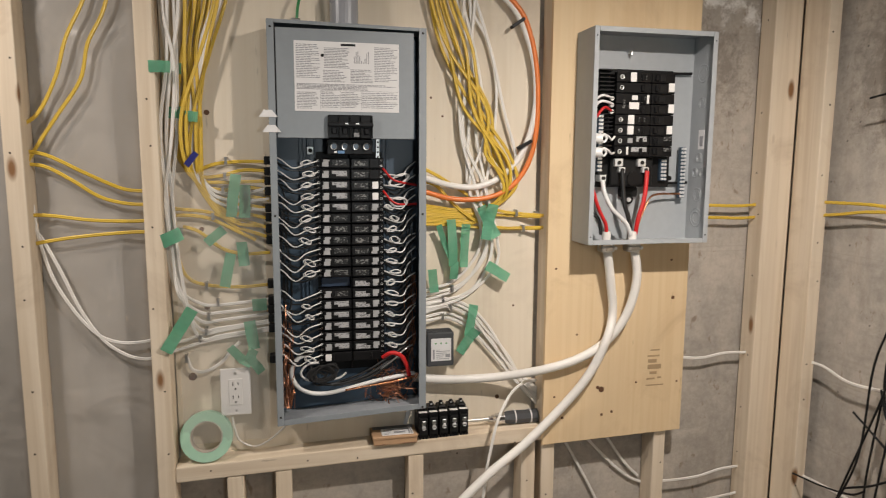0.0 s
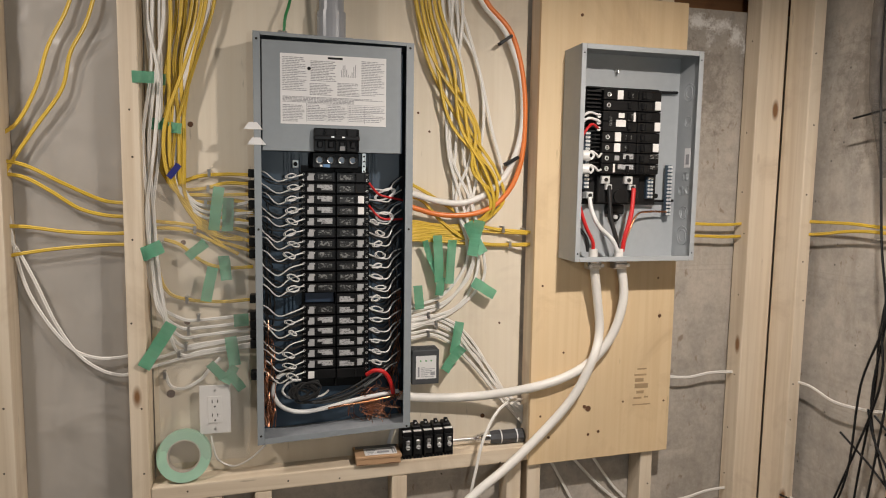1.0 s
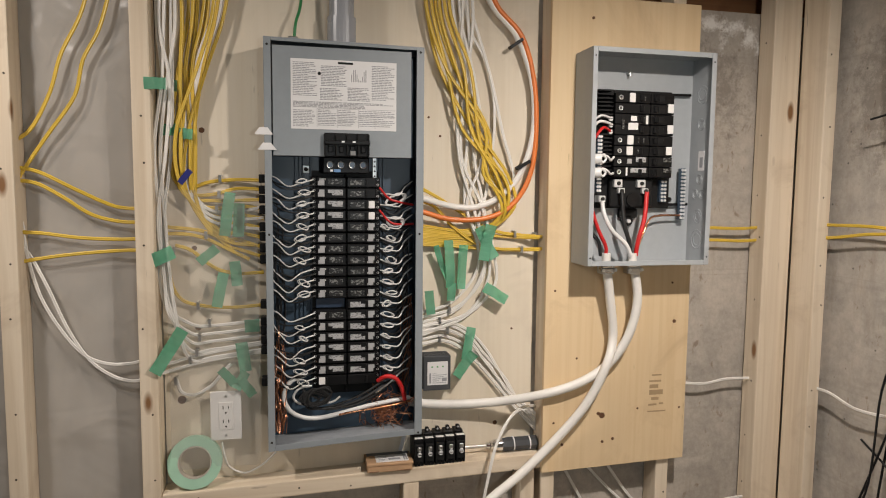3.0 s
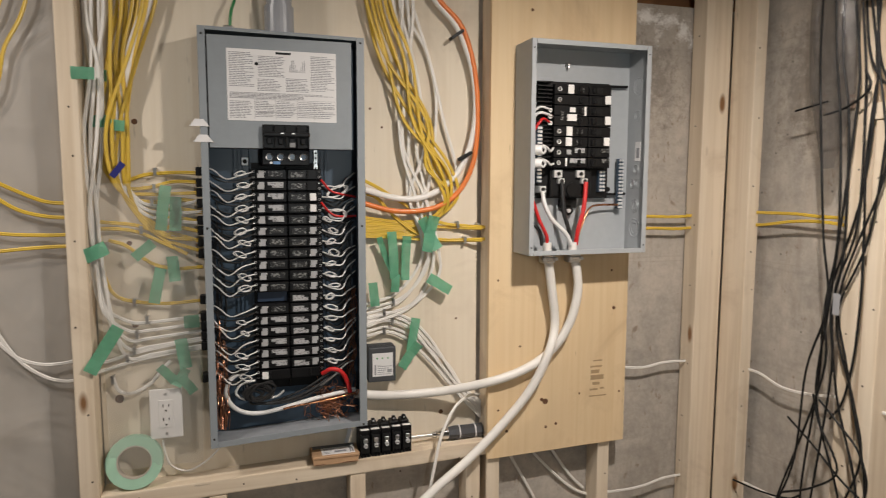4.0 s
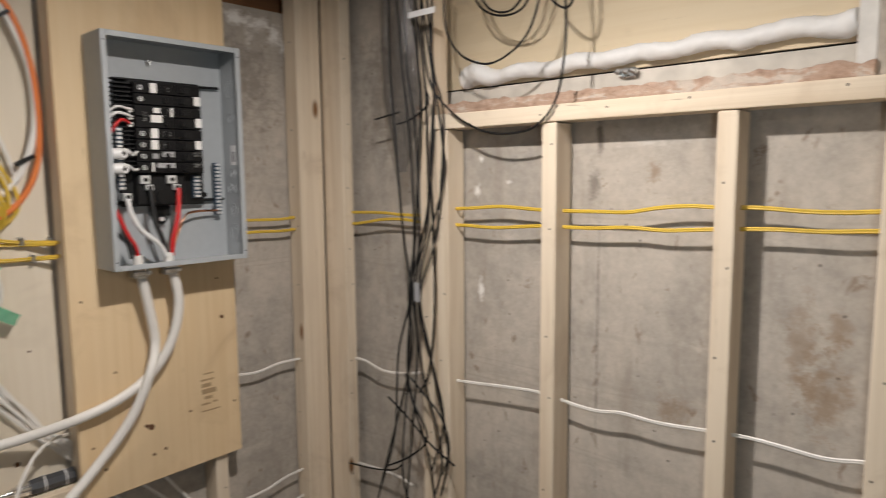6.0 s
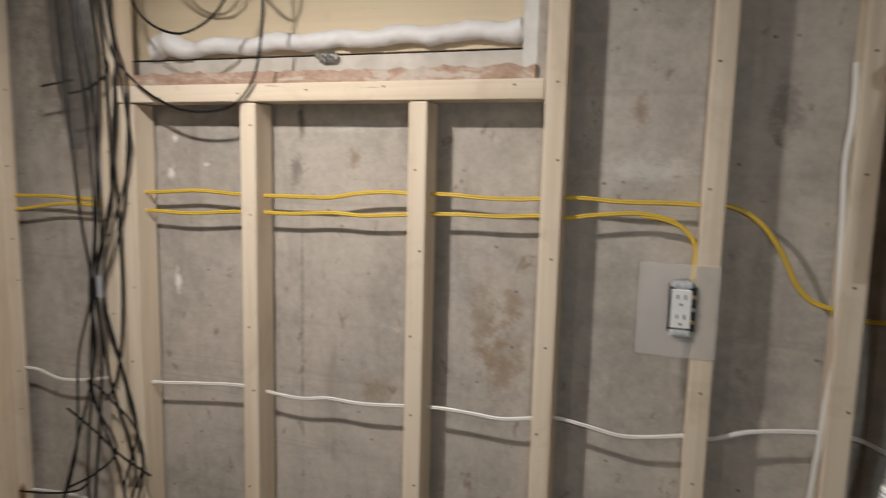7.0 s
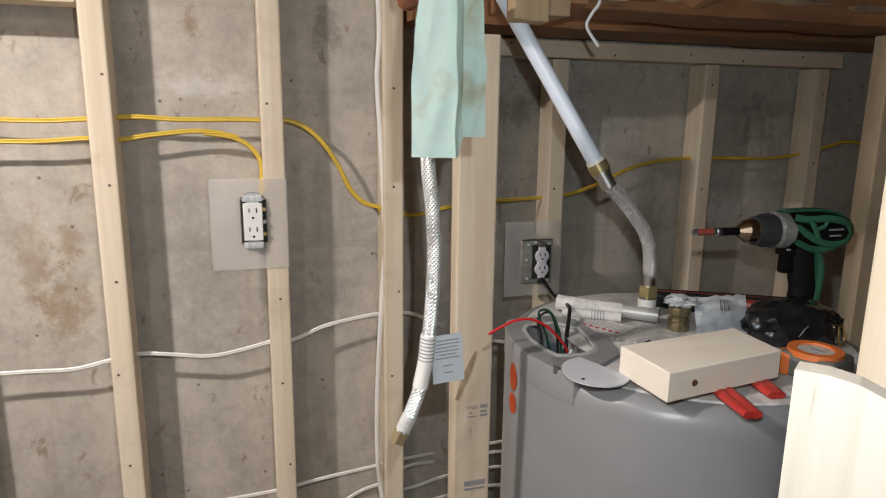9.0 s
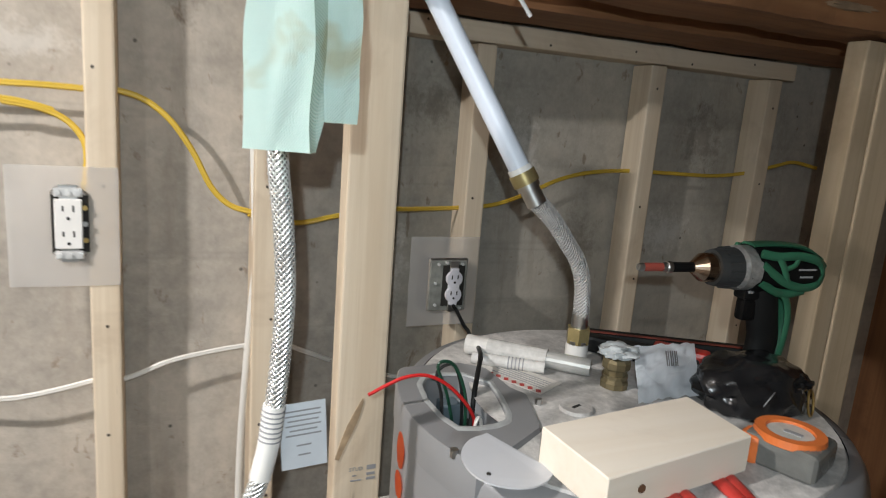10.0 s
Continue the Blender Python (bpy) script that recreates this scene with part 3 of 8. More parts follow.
def breaker(parent, x, z, y, flip, silver, white, sticker=True, dot=False, marks=True):
    m = Matrix.Translation((x, y, z))
    if flip:
        m = Matrix.Translation((x + 0.077, y, z)) @ Matrix.Rotation(math.pi, 4, "Y")
    b = shared("breaker", BODY, BLACK, parent, m)
    shared("handle", HANDLE, BLACK, b, Matrix.Identity(4))
    shared("terminal_screw", SCREW, ZINC, b, Matrix.Identity(4))
    shared("terminal_screw", SCREW_LOW, STEEL, b, Matrix.Identity(4))
    if white or sticker:
        shared("test_button" if white else "sticker", SQUARE_WHITE if white else SQUARE, SILVER, b, Matrix.Identity(4))
    if dot:
        shared("test_dot", DOT, WHITE, b, Matrix.Identity(4))
    if silver:
        shared("rating_label", STRIP, SILVER, b, Matrix.Identity(4))
    elif marks:
        shared("printed_mark", MARKS, FAINT_PRINT, b, Matrix.Identity(4))
    return b


def paper_label(parent, x0, x1, z0, z1, y):
    lab = part("warning_label", block(x0, x1, y - 0.0008, y, z0, z1), PAPER, parent, "white printed paper label")
    w, h = x1 - x0, z1 - z0
    rnd = random.Random(5)
    ink = bmesh.new()

    def column(fx0, fx1, fz0, fz1, rows):
        for r in range(rows):
            z = z0 + h * (fz1 - (fz1 - fz0) * (r + 0.5) / rows)
            e = fx1 - (fx1 - fx0) * rnd.choice((0, 0, 0.05, 0.3, 0.12))
            # words with gaps between them
            x = fx0
            while x < e - 0.012:
                step = rnd.uniform(0.012, 0.05)
                block(x0 + w * x, x0 + w * min(e, x + step), y - 0.0014, y - 0.0007, z - h * 0.0052, z + h * 0.0052, bm=ink)
                x += step + 0.007

    column(0.02, 0.24, 0.47, 0.96, 20)
    column(0.28, 0.52, 0.62, 0.92, 13)
    column(0.27, 0.50, 0.42, 0.60, 8)
    column(0.53, 0.74, 0.42, 0.62, 9)
    column(0.76, 0.98, 0.44, 0.95, 21)
    column(0.02, 0.98, 0.31, 0.40, 5)
    column(0.02, 0.22, 0.03, 0.28, 11)
    column(0.25, 0.42, 0.05, 0.29, 10)
    column(0.44, 0.62, 0.05, 0.29, 10)
    column(0.64, 0.98, 0.05, 0.29, 9)
    for k in range(9):
        block(x0 + w * (0.565 + 0.017 * k), x0 + w * (0.571 + 0.017 * k), y - 0.0014, y - 0.0007, z0 + h * 0.70, z0 + h * (0.80 + 0.08 * math.sin(k)), bm=ink)
    for k in (0.30, 0.205, 0.12):
        block(x0 + w * 0.24, x0 + w * 0.99, y - 0.0014, y - 0.0007, z0 + h * k, z0 + h * (k + 0.004), bm=ink)
    for k in (0.24, 0.43, 0.63, 0.79):
        block(x0 + w * k, x0 + w * (k + 0.003), y - 0.0014, y - 0.0007, z0 + h * 0.03, z0 + h * 0.30, bm=ink)
    part("small_print", ink, INK, lab)
    part("maker_mark", block(x0 + w * 0.44, x0 + w * 0.58, y - 0.0016, y - 0.0007, z0 + h * 0.945, z0 + h * 0.975), BLACK_MATT, lab)
    part("round_mark", rod((x0 + w * 0.265, y - 0.0015, z0 + h * 0.80), (x0 + w * 0.265, y - 0.0007, z0 + h * 0.80), 0.004, 14), BLACK_MATT, lab)


def coil(x, y, z, r, wire, turns=1.6, axis="y"):
    """A loosely wound pigtail, squashed and uneven."""
    wide, high, lean = random.uniform(1.1, 1.7), random.uniform(0.6, 0.95), random.uniform(-0.5, 0.5)
    pts = []
    for k in range(19):
        a = 2 * math.pi * turns * 1.3 * k / 18
        q = r * (1 + 0.12 * math.sin(k * 1.7))
        pts.append((x + q * wide * math.cos(a) + 0.006 * (k / 18 - 0.5), y - 0.005 * k / 18, z + q * high * math.sin(a) + lean * q * math.cos(a)))
    return tube(pts, wire, 1.0, (0, -1, 0), 6, 3)


DULL_COPPER = plain("dull_bare_copper", (0.42, 0.19, 0.11), 0.32, 0.9, 0.3, 90)


def main_breaker(p):
    """The four-pole main breaker that stands through the cover."""
    mb = part("main_breaker", block(0.131, 0.234, -0.126, -0.040, 1.540, 1.594, 0.002), BLACK, p)
    part("toggle_bar", block(0.130, 0.236, -0.135, -0.126, 1.566, 1.577, 0.003, 2), BLACK, mb)
    for k in range(5):
        part("rib", block(0.131 + 0.0252 * k, 0.1335 + 0.0252 * k, -0.1335, -0.1255, 1.541, 1.592, 0.0008), BLACK_MATT, mb)
    for k in range(4):
        part("toggle", block(0.139 + 0.0252 * k, 0.151 + 0.0252 * k, -0.131, -0.1255, 1.549, 1.564, 0.002), BLACK, mb)
    for k in range(2):
        part("toggle_mark", block(0.170 + 0.025 * k, 0.177 + 0.025 * k, -0.1356, -0.1348, 1.572, 1.575), ZINC, mb)
    part("marking", block(0.190, 0.202, -0.1345, -0.1315, 1.543, 1.553), plain("grey_marking", (0.22, 0.22, 0.22), 0.6), mb)
    low = part("lug_block", block(0.129, 0.237, -0.098, -0.040, 1.503, 1.5395, 0.002), BLACK, mb)
    for k in range(4):
        x = 0.145 + 0.0258 * k
        part("lug", rod((x, -0.104, 1.522), (x, -0.097, 1.522), 0.0085, 14), GREY_DARK, low)
        part("lug_ring", ring(x, -0.1042, 1.522, 0.0075, 0.0011), STEEL, low)
    part("blue_mark", block(0.154, 0.170, -0.0995, -0.0975, 1.505, 1.512), plain("pale_blue_mark", (0.12, 0.25, 0.45), 0.5), low)
    part("white_mark", block(0.146, 0.152, -0.0995, -0.0975, 1.506, 1.511), WHITE, low)


def breaker_panel():
    p = thing("breaker_panel", "open grey steel breaker panel full of black breakers and wires", "electrical panel")
    x0, x1, z0, z1, yb, yf = 0.001, 0.361, 0.861, 1.796, -0.0255, -0.1225

    def shell(name, bm, mat, parent, label=""):
        """A part of the sheet-metal box, which sits a little out of square on the board."""
        for v in bm.verts:
            f, g = (v.co.x - x0) / (x1 - x0), (v.co.z - z0) / (z1 - z0)
            v.co.z += (1 - g) * (-0.011 + 0.018 * f) + g * 0.005 * (1 - f)
        return part(name, bm, mat, parent, label)

    # back and thin inner side sheets carry the box's inner shade as colour
    shell("back", block(x0, x1, yb - 0.0015, yb, z0, z1), GREY_DARK, p, "steel back coloured dark blue-grey for the shaded box inside")
    for a in (x0, x1 - 0.0016):
        shell("side", block(a, a + 0.0016, yf, yb - 0.0015, z0, z1), GREY, p)
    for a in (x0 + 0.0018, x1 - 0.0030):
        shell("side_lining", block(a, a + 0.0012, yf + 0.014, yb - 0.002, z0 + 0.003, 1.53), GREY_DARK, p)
    shell("top", block(x0 + 0.0016, x1 - 0.0016, yf, yb - 0.0015, z1 - 0.0016, z1), GREY, p)
    shell("bottom", block(x0 + 0.0016, x1 - 0.0016, yf, yb - 0.0015, z0, z0 + 0.0016), DUSTY, p, "dusty grey steel floor of the box")
    for a, b in ((x0 - 0.003, x0 + 0.013), (x1 - 0.015, x1 + 0.003)):
        lip = shell("front_lip", block(a, b, yf - 0.0016, yf, z0 - 0.002, z1 + 0.002, 0.0005), GREY, p)
        for z in (z0 + 0.009, 1.36, z1 - 0.010):
            part("screw_hole", rod(((a + b) / 2, yf - 0.0022, z), ((a + b) / 2, yf - 0.0014, z), 0.0028, 10), DARK, lip)
    shell("front_lip", block(x0 + 0.0135, x1 - 0.0155, yf - 0.0015, yf, z0 - 0.002, z0 + 0.012, 0.0005), GREY, p)
    shell("front_lip", block(x0 + 0.0135, x1 - 0.0155, yf - 0.0015, yf, z1 - 0.006, z1 + 0.002, 0.0005), GREY, p)
    cover = part("cover_plate", block(0.0165, 0.334, yf + 0.0015, yf + 0.004, 1.540, 1.786, 0.0008), GREY, p)
    part("cover_fold", block(0.0165, 0.334, yf + 0.004, yf + 0.018, 1.540, 1.5415), GREY, cover)
    # this fold is coloured dark for the shade at the cover's right edge
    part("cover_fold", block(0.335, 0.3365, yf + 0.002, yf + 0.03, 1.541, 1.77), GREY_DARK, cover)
    part("cover_slot", block(0.0150, 0.0164, yf + 0.0005, yf + 0.02, 1.60, 1.79), DARK, cover)
    paper_label(p, 0.0571, 0.2982, 1.6015, 1.7585, yf + 0.0012)
    main_breaker(p)
    # rails and neutral bars
    for a in (0.064, 0.074, 0.083, 0.100, 0.256, 0.268, 0.278):
        part("bus_rail", block(a, a + 0.006, -0.034, -0.027, 0.93, 1.545, 0.0008), GREY_DARK, p)
    plate = part("hanger_plate", block(0.083, 0.099, -0.042, -0.0345, 1.503, 1.522, 0.0015), ZINC, p, "bright square plate with a hole")
    part("hanger_hole", rod((0.091, -0.0432, 1.5125), (0.091, -0.0418, 1.5125), 0.0052, 14), DARK, plate)
    strip = part("hanger_strip", block(0.252, 0.262, -0.038, -0.0345, 1.490, 1.545, 0.001), STEEL, p)
    for k in range(4):
        part("hanger_hole", rod((0.257, -0.0388, 1.498 + 0.012 * k), (0.257, -0.0378, 1.498 + 0.012 * k), 0.0025, 10), DARK, strip)
    part("bus_backing", block(0.104, 0.266, -0.036, -0.027, 0.955, 1.51), BLACK_MATT, p)
    part("spine", block(0.1843, 0.1867, -0.058, -0.036, 0.962, 1.502, 0.0005), BLACK_MATT, p)
    for i in range(19):
        z = 1.4825 - 0.02695 * i
        if i != 11:
            breaker(p, 0.107, z, -0.036, False, i in (1, 2, 3, 4) or 12 < i < 18, i == 18, True, i in (0, 5, 6, 7, 8, 9, 10, 12), i != 18)
        breaker(p, 0.187, z, -0.036, True, 10 < i < 18, i in (2, 3), i not in (0, 1, 18), 3 < i < 11, i != 18)
    part("blank_plate", block(0.112, 0.182, -0.048, -0.0365, 1.174, 1.198, 0.001), plain("blue_steel_blank", (0.03, 0.05, 0.09), 0.35), p, "blue steel blank plate")
    rnd = random.Random(3)
    for i in range(18):
        z = 1.4825 - 0.02695 * (i if i < 11 else i + 1)
        s = rnd.uniform(-0.004, 0.006)
        drop = rnd.uniform(0.0, 0.020) * (0.3 if i < 3 else 1.0)
        part("neutral_wire", tube([(0.004, -0.050, z + 0.014), (0.022, -0.070, z + 0.012 - drop + s), (0.048, -0.080, z - 0.010 - drop * 0.6), (0.076, -0.078, z - 0.004 + s * 0.5), (0.108, -0.064, z + 0.005)], 0.0017, 1, (0, -1, 0), 6, 4), WIRE_WHITE, p, smooth=True)
        for q in (0.0, rnd.uniform(0.004, 0.012)):
            part("hot_wire", tube([(0.004, -0.045, z + 0.006 + q), (0.026, -0.072, z - 0.004 + s - q), (0.066, -0.070, z - 0.014 - q * 0.7), (0.108, -0.061, z - 0.007)], 0.0019, 1, (0, -1, 0), 6, 4), WIRE_BLACK, p, smooth=True)
        if rnd.random() < 0.9:
            part("pigtail_coil", coil(0.078 + rnd.uniform(-0.010, 0.008), -0.080, z + 0.001, rnd.uniform(0.006, 0.009), 0.0012), WIRE_WHITE, p, smooth=True)
    for i in range(17):
        z = 1.4825 - 0.02695 * (i + 1)
        s = rnd.uniform(-0.006, 0.006)
        e = rnd.uniform(0.010, 0.045)
        part("neutral_wire", tube([(0.268, -0.064, z), (0.288, -0.078, z - 0.002 + s), (0.312, -0.078, z + s - 0.004), (0.328, -0.066, z + e * 0.5), (0.350, -0.050, z + e)], 0.0017, 1, (0, -1, 0), 6, 4), WIRE_WHITE, p, smooth=True)
        if i > 2:
            part("pigtail_coil", coil(0.288 + rnd.uniform(-0.010, 0.012), -0.078, z, rnd.uniform(0.006, 0.009), 0.0012), WIRE_WHITE, p, smooth=True)
        for q in (0.0, rnd.uniform(0.005, 0.014)):
            part("hot_wire", tube([(0.268, -0.058, z - 0.006), (0.300, -0.066, z - 0.014 - q), (0.326, -0.064, z + e * 0.3 - q), (0.348, -0.046, z + e * 0.6)], 0.0019, 1, (0, -1, 0), 6, 4), WIRE_BLACK, p, smooth=True)
    # black wires that run down both sides of the box
    for k in range(10):
        x = rnd.uniform(0.322, 0.346)
        top, foot = rnd.uniform(1.20, 1.42), rnd.uniform(0.94, 1.02)
        pts = [(x + rnd.uniform(-0.010, 0.008), rnd.uniform(-0.062, -0.036), top + (foot - top) * j / 6) for j in range(7)]
        part("hot_wire", tube(pts, 0.0019, 1, (0, -1, 0), 6, 4), WIRE_BLACK, p, smooth=True)
    for k in range(7):
        x = rnd.uniform(0.014, 0.034)
        top, foot = rnd.uniform(1.25, 1.45), rnd.uniform(0.99, 1.10)
        pts = [(x + rnd.uniform(-0.008, 0.010), rnd.uniform(-0.062, -0.036), top + (foot - top) * j / 6) for j in range(7)]
        part("hot_wire", tube(pts, 0.0018, 1, (0, -1, 0), 6, 4), WIRE_BLACK, p, smooth=True)
    for z, e in ((1.470, -0.012), (1.415, -0.004)):
        part("red_wire", tube([(0.266, -0.066, z), (0.287, -0.078, z - 0.026), (0.310, -0.078, z - 0.034), (0.352, -0.055, z - 0.030 + e)], 0.0028, 1, (0, -1, 0), 8, 4), RED, p, smooth=True)
        part("white_wire", coil(0.304, -0.072, z - 0.028, 0.016, 0.0019, 1.8), WIRE_WHITE, p, smooth=True)
        part("hot_wire", tube([(0.266, -0.060, z - 0.014), (0.290, -0.070, z - 0.036), (0.318, -0.070, z - 0.050), (0.350, -0.050, z - 0.036)], 0.0026, 1, (0, -1, 0), 8, 4), WIRE_BLACK, p, smooth=True)
    # feeder and grounds at the foot of the box
    part("heavy_white_wire", tube([(0.345, -0.060, 0.940), (0.24, -0.070, 0.928), (0.12, -0.074, 0.906), (0.060, -0.074, 0.918), (0.034, -0.072, 0.955), (0.046, -0.068, 0.995), (0.085, -0.062, 1.012)], 0.0056, 1, (0, -1, 0), 10, 6), WIRE_WHITE, p, smooth=True)
    part("bent_white_wire", tube([(0.100, -0.066, 0.985), (0.070, -0.076, 0.982), (0.056, -0.078, 0.962), (0.075, -0.078, 0.944), (0.12, -0.076, 0.942), (0.150, -0.074, 0.944), (0.168, -0.072, 0.956)], 0.0028, 1, (0, -1, 0), 8, 6), WIRE_WHITE, p, smooth=True)
    for k, (dz, r) in enumerate(((0.0, 0.0040), (0.012, 0.0030), (-0.008, 0.0030))):
        part("heavy_black_wire", tube([(0.335, -0.050, 1.005 + dz), (0.29, -0.066, 0.985 + dz), (0.23, -0.072, 0.950 + dz), (0.17, -0.074, 0.932 + dz * 0.6), (0.12, -0.076, 0.930), (0.088, -0.078, 0.948 - dz), (0.080, -0.070, 0.980)], r, 1, (0, -1, 0), 10, 5), WIRE_BLACK, p, smooth=True)
    part("steel_wire", tube([(0.255, -0.078, 0.962), (0.29, -0.084, 0.988), (0.318, -0.080, 1.012), (0.338, -0.070, 1.018)], 0.0022, 1, (0, -1, 0), 8, 5), STEEL, p, smooth=True)
    for k in range(6):
        part("spare_black_wire", coil(0.096 + 0.004 * k, -0.080 - 0.002 * k, 0.955 + 0.002 * k, 0.014 + 0.0020 * k, 0.0026, 1.5), WIRE_BLACK, p, smooth=True)
    part("heavy_red_wire", tube([(0.262, -0.070, 0.990), (0.282, -0.084, 1.004), (0.306, -0.084, 0.996), (0.322, -0.078, 0.968), (0.330, -0.070, 0.938)], 0.0056, 1, (0, -1, 0), 10, 5), RED, p, smooth=True)
    part("ground_wire", tube([(0.345, -0.066, 0.932), (0.28, -0.080, 0.926), (0.20, -0.082, 0.918), (0.165, -0.082, 0.913)], 0.0026, 1, (0, -1, 0), 8, 5), COPPER, p, smooth=True)
    for k in range(42):
        c = Vector((rnd.gauss(0.288, 0.020), rnd.uniform(-0.080, -0.04), rnd.gauss(0.912, 0.020)))
        pts = [c + Vector((rnd.uniform(-0.026, 0.026), rnd.uniform(-0.012, 0.012), rnd.uniform(-0.026, 0.026))) for _ in range(5)]
        part("copper_strand", tube(pts, 0.0008, 1, (0, -1, 0), 5, 5), DULL_COPPER, p, smooth=True)
    for k in range(26):
        x, top = rnd.uniform(0.014, 0.036), rnd.uniform(1.02, 1.16)
        pts = [(x + rnd.uniform(-0.006, 0.006), rnd.uniform(-0.085, -0.035), top + (0.875 - top) * j / 6) for j in range(7)]
        part("copper_ground", tube(pts, 0.0009, 1, (0, -1, 0), 5, 4), DULL_COPPER, p, smooth=True)
    for k in range(14):
        pts = [(rnd.uniform(0.318, 0.350), rnd.uniform(-0.07, -0.04), 1.20 - 0.055 * j) for j in range(6)]
        part("copper_ground", tube(pts, 0.0008, 1, (0, -1, 0), 5, 4), DULL_COPPER, p, smooth=True)
    for z in (1.488, 1.462, 1.440, 1.415, 1.375, 1.352, 1.325, 1.298, 1.190, 1.150, 1.128, 1.105, 1.080, 1.002):
        part("cable_connector", block(-0.018, 0.001, -0.075, -0.045, z - 0.010, z + 0.010, 0.002), BLACK_MATT, p)
    for z in (1.44, 1.40, 1.37, 1.345, 1.15, 1.12, 1.08):
        part("cable_connector", block(0.360, 0.373, -0.072, -0.046, z - 0.009, z + 0.009, 0.002), BLACK_MATT, p)
    for xa, za in ((-0.004, 1.594), (0.003, 1.560)):
        bm = block(xa - 0.014, xa + 0.016, yf - 0.0030, yf - 0.0020, za - 0.008, za + 0.008)
        for v in bm.verts:
            v.co.x += 0.006 * (v.co.x - xa) / 0.015 * (1 if v.co.z < za else -1)
        part("white_flag", bm, PAPER, p)
    part("ground_lug", block(0.052, 0.074, -0.085, -0.06, 1.8015, 1.815, 0.002), STEEL, p)
    part("green_wire", tube([(0.066, -0.072, 1.812), (0.070, -0.068, 1.85), (0.082, -0.055, 1.90), (0.090, -0.045, 2.02)], 0.0035, 1, (0, -1, 0), 8, 5), plain("green_wire_insulation", (0.02, 0.20, 0.06), 0.4), p, smooth=True)


breaker_panel()

CONDUIT = plain("grey_plastic_conduit", (0.30, 0.31, 0.33), 0.25, 0.0, 0.05, 30)


def conduit():
    c = thing("conduit", "grey plastic conduit rising from the panel top", "conduit")
    part("pipe", rod((0.176, -0.062, 1.83), (0.176, -0.062, 2.28), 0.0290, 28), CONDUIT, c, smooth=False)
    part("coupling", rod((0.176, -0.062, 1.801), (0.176, -0.062, 1.868), 0.0335, 28), CONDUIT, c)


conduit()


# ---- the smaller panel ----
def subpanel():
    p = thing("subpanel", "small open grey steel panel with black breakers on plywood", "electrical panel")
    x0, x1, z0, z1, yb, yf = 0.756, 1.086, 1.284, 1.809, -0.1015, -0.2
    SUBGREY = plain("light_grey_enamel", (0.36, 0.38, 0.39), 0.42, 0.0, 0.06, 50)
    part("back", block(x0, x1, yb - 0.0016, yb, z0, z1), SUBGREY, p)
    left = part("side", block(x0, x0 + 0.0016, yf, yb - 0.0016, z0, z1), SUBGREY, p)
    right = part("side", block(x1 - 0.0016, x1, yf, yb - 0.0016, z0, z1), SUBGREY, p)
    part("top", block(x0 + 0.0016, x1 - 0.0016, yf, yb - 0.0016, z1 - 0.0016, z1), SUBGREY, p)
    part("bottom", block(x0 + 0.0016, x1 - 0.0016, yf, yb - 0.0016, z0, z0 + 0.0016), SUBGREY, p)
    for a, b in ((x0, x0 + 0.012), (x1 - 0.013, x1)):
        lip = part("front_lip", block(a, b, yf - 0.0016, yf, z0, z1, 0.0005), SUBGREY, p)
        for z in (z0 + 0.020, z1 - 0.022):
            part("screw_hole", rod(((a + b) / 2, yf - 0.0022, z), ((a + b) / 2, yf - 0.0014, z), 0.0020, 8), DARK, lip)
    part("front_lip", block(x0 + 0.0125, x1 - 0.0135, yf - 0.0015, yf, z0, z0 + 0.012, 0.0005), SUBGREY, p)
    part("front_lip", block(x0 + 0.0125, x1 - 0.0135, yf - 0.0015, yf, z1 - 0.012, z1, 0.0005), SUBGREY, p)
    for z, y, r in ((1.345, -0.150, 0.024), (1.405, -0.150, 0.017), (1.462, -0.135, 0.012), (1.462, -0.165, 0.012), (1.500, -0.150, 0.012), (1.640, -0.150, 0.014), (1.715, -0.150, 0.022)):
        bm = bmesh.new()
        for q in (r, r * 0.62):
            join(bm, tube([(x1 - 0.0022, y + q * math.cos(a * math.pi / 8), z + q * math.sin(a * math.pi / 8)) for a in range(17)], 0.0009, 1, (-1, 0, 0), 6, 2))
        part("knockout", bm, SUBGREY, right)
    part("side_label", block(x1 - 0.0026, x1 - 0.0017, -0.168, -0.143, 1.522, 1.572), PAPER, right)
    part("side_print", block(x1 - 0.0032, x1 - 0.0025, -0.163, -0.150, 1.530, 1.556), INK, right)
    part("back_label", block(0.775, 0.806, -0.1045, -0.1030, 1.392, 1.420), PAPER, p)
    part("hook", tube([(0.895, -0.104, 1.765), (0.896, -0.116, 1.768), (0.897, -0.118, 1.758)], 0.003, 1, (0, -1, 0), 8, 4), STEEL, p)
    base = part("breaker_base", block(0.812, 1.016, -0.122, -0.1035, 1.424, 1.722, 0.002), BLACK_MATT, p)
    foot = block(0.880, 0.930, -0.118, -0.1035, 1.398, 1.4235, 0.003)
    join(foot, rod((0.904, -0.118, 1.392), (0.904, -0.1035, 1.392), 0.014, 20))
    part("base_foot", foot, BLACK_MATT, base)
    part("base_tab", rod((0.893, -0.124, 1.708), (0.893, -0.1035, 1.708), 0.013, 18), BLACK_MATT, base)
    part("foot_screw", rod((0.904, -0.124, 1.391), (0.904, -0.118, 1.391), 0.0055, 12), ZINC, base)
    low = part("lug_block", block(0.840, 0.958, -0.140, -0.1225, 1.428, 1.500, 0.003), BLACK_MATT, base)
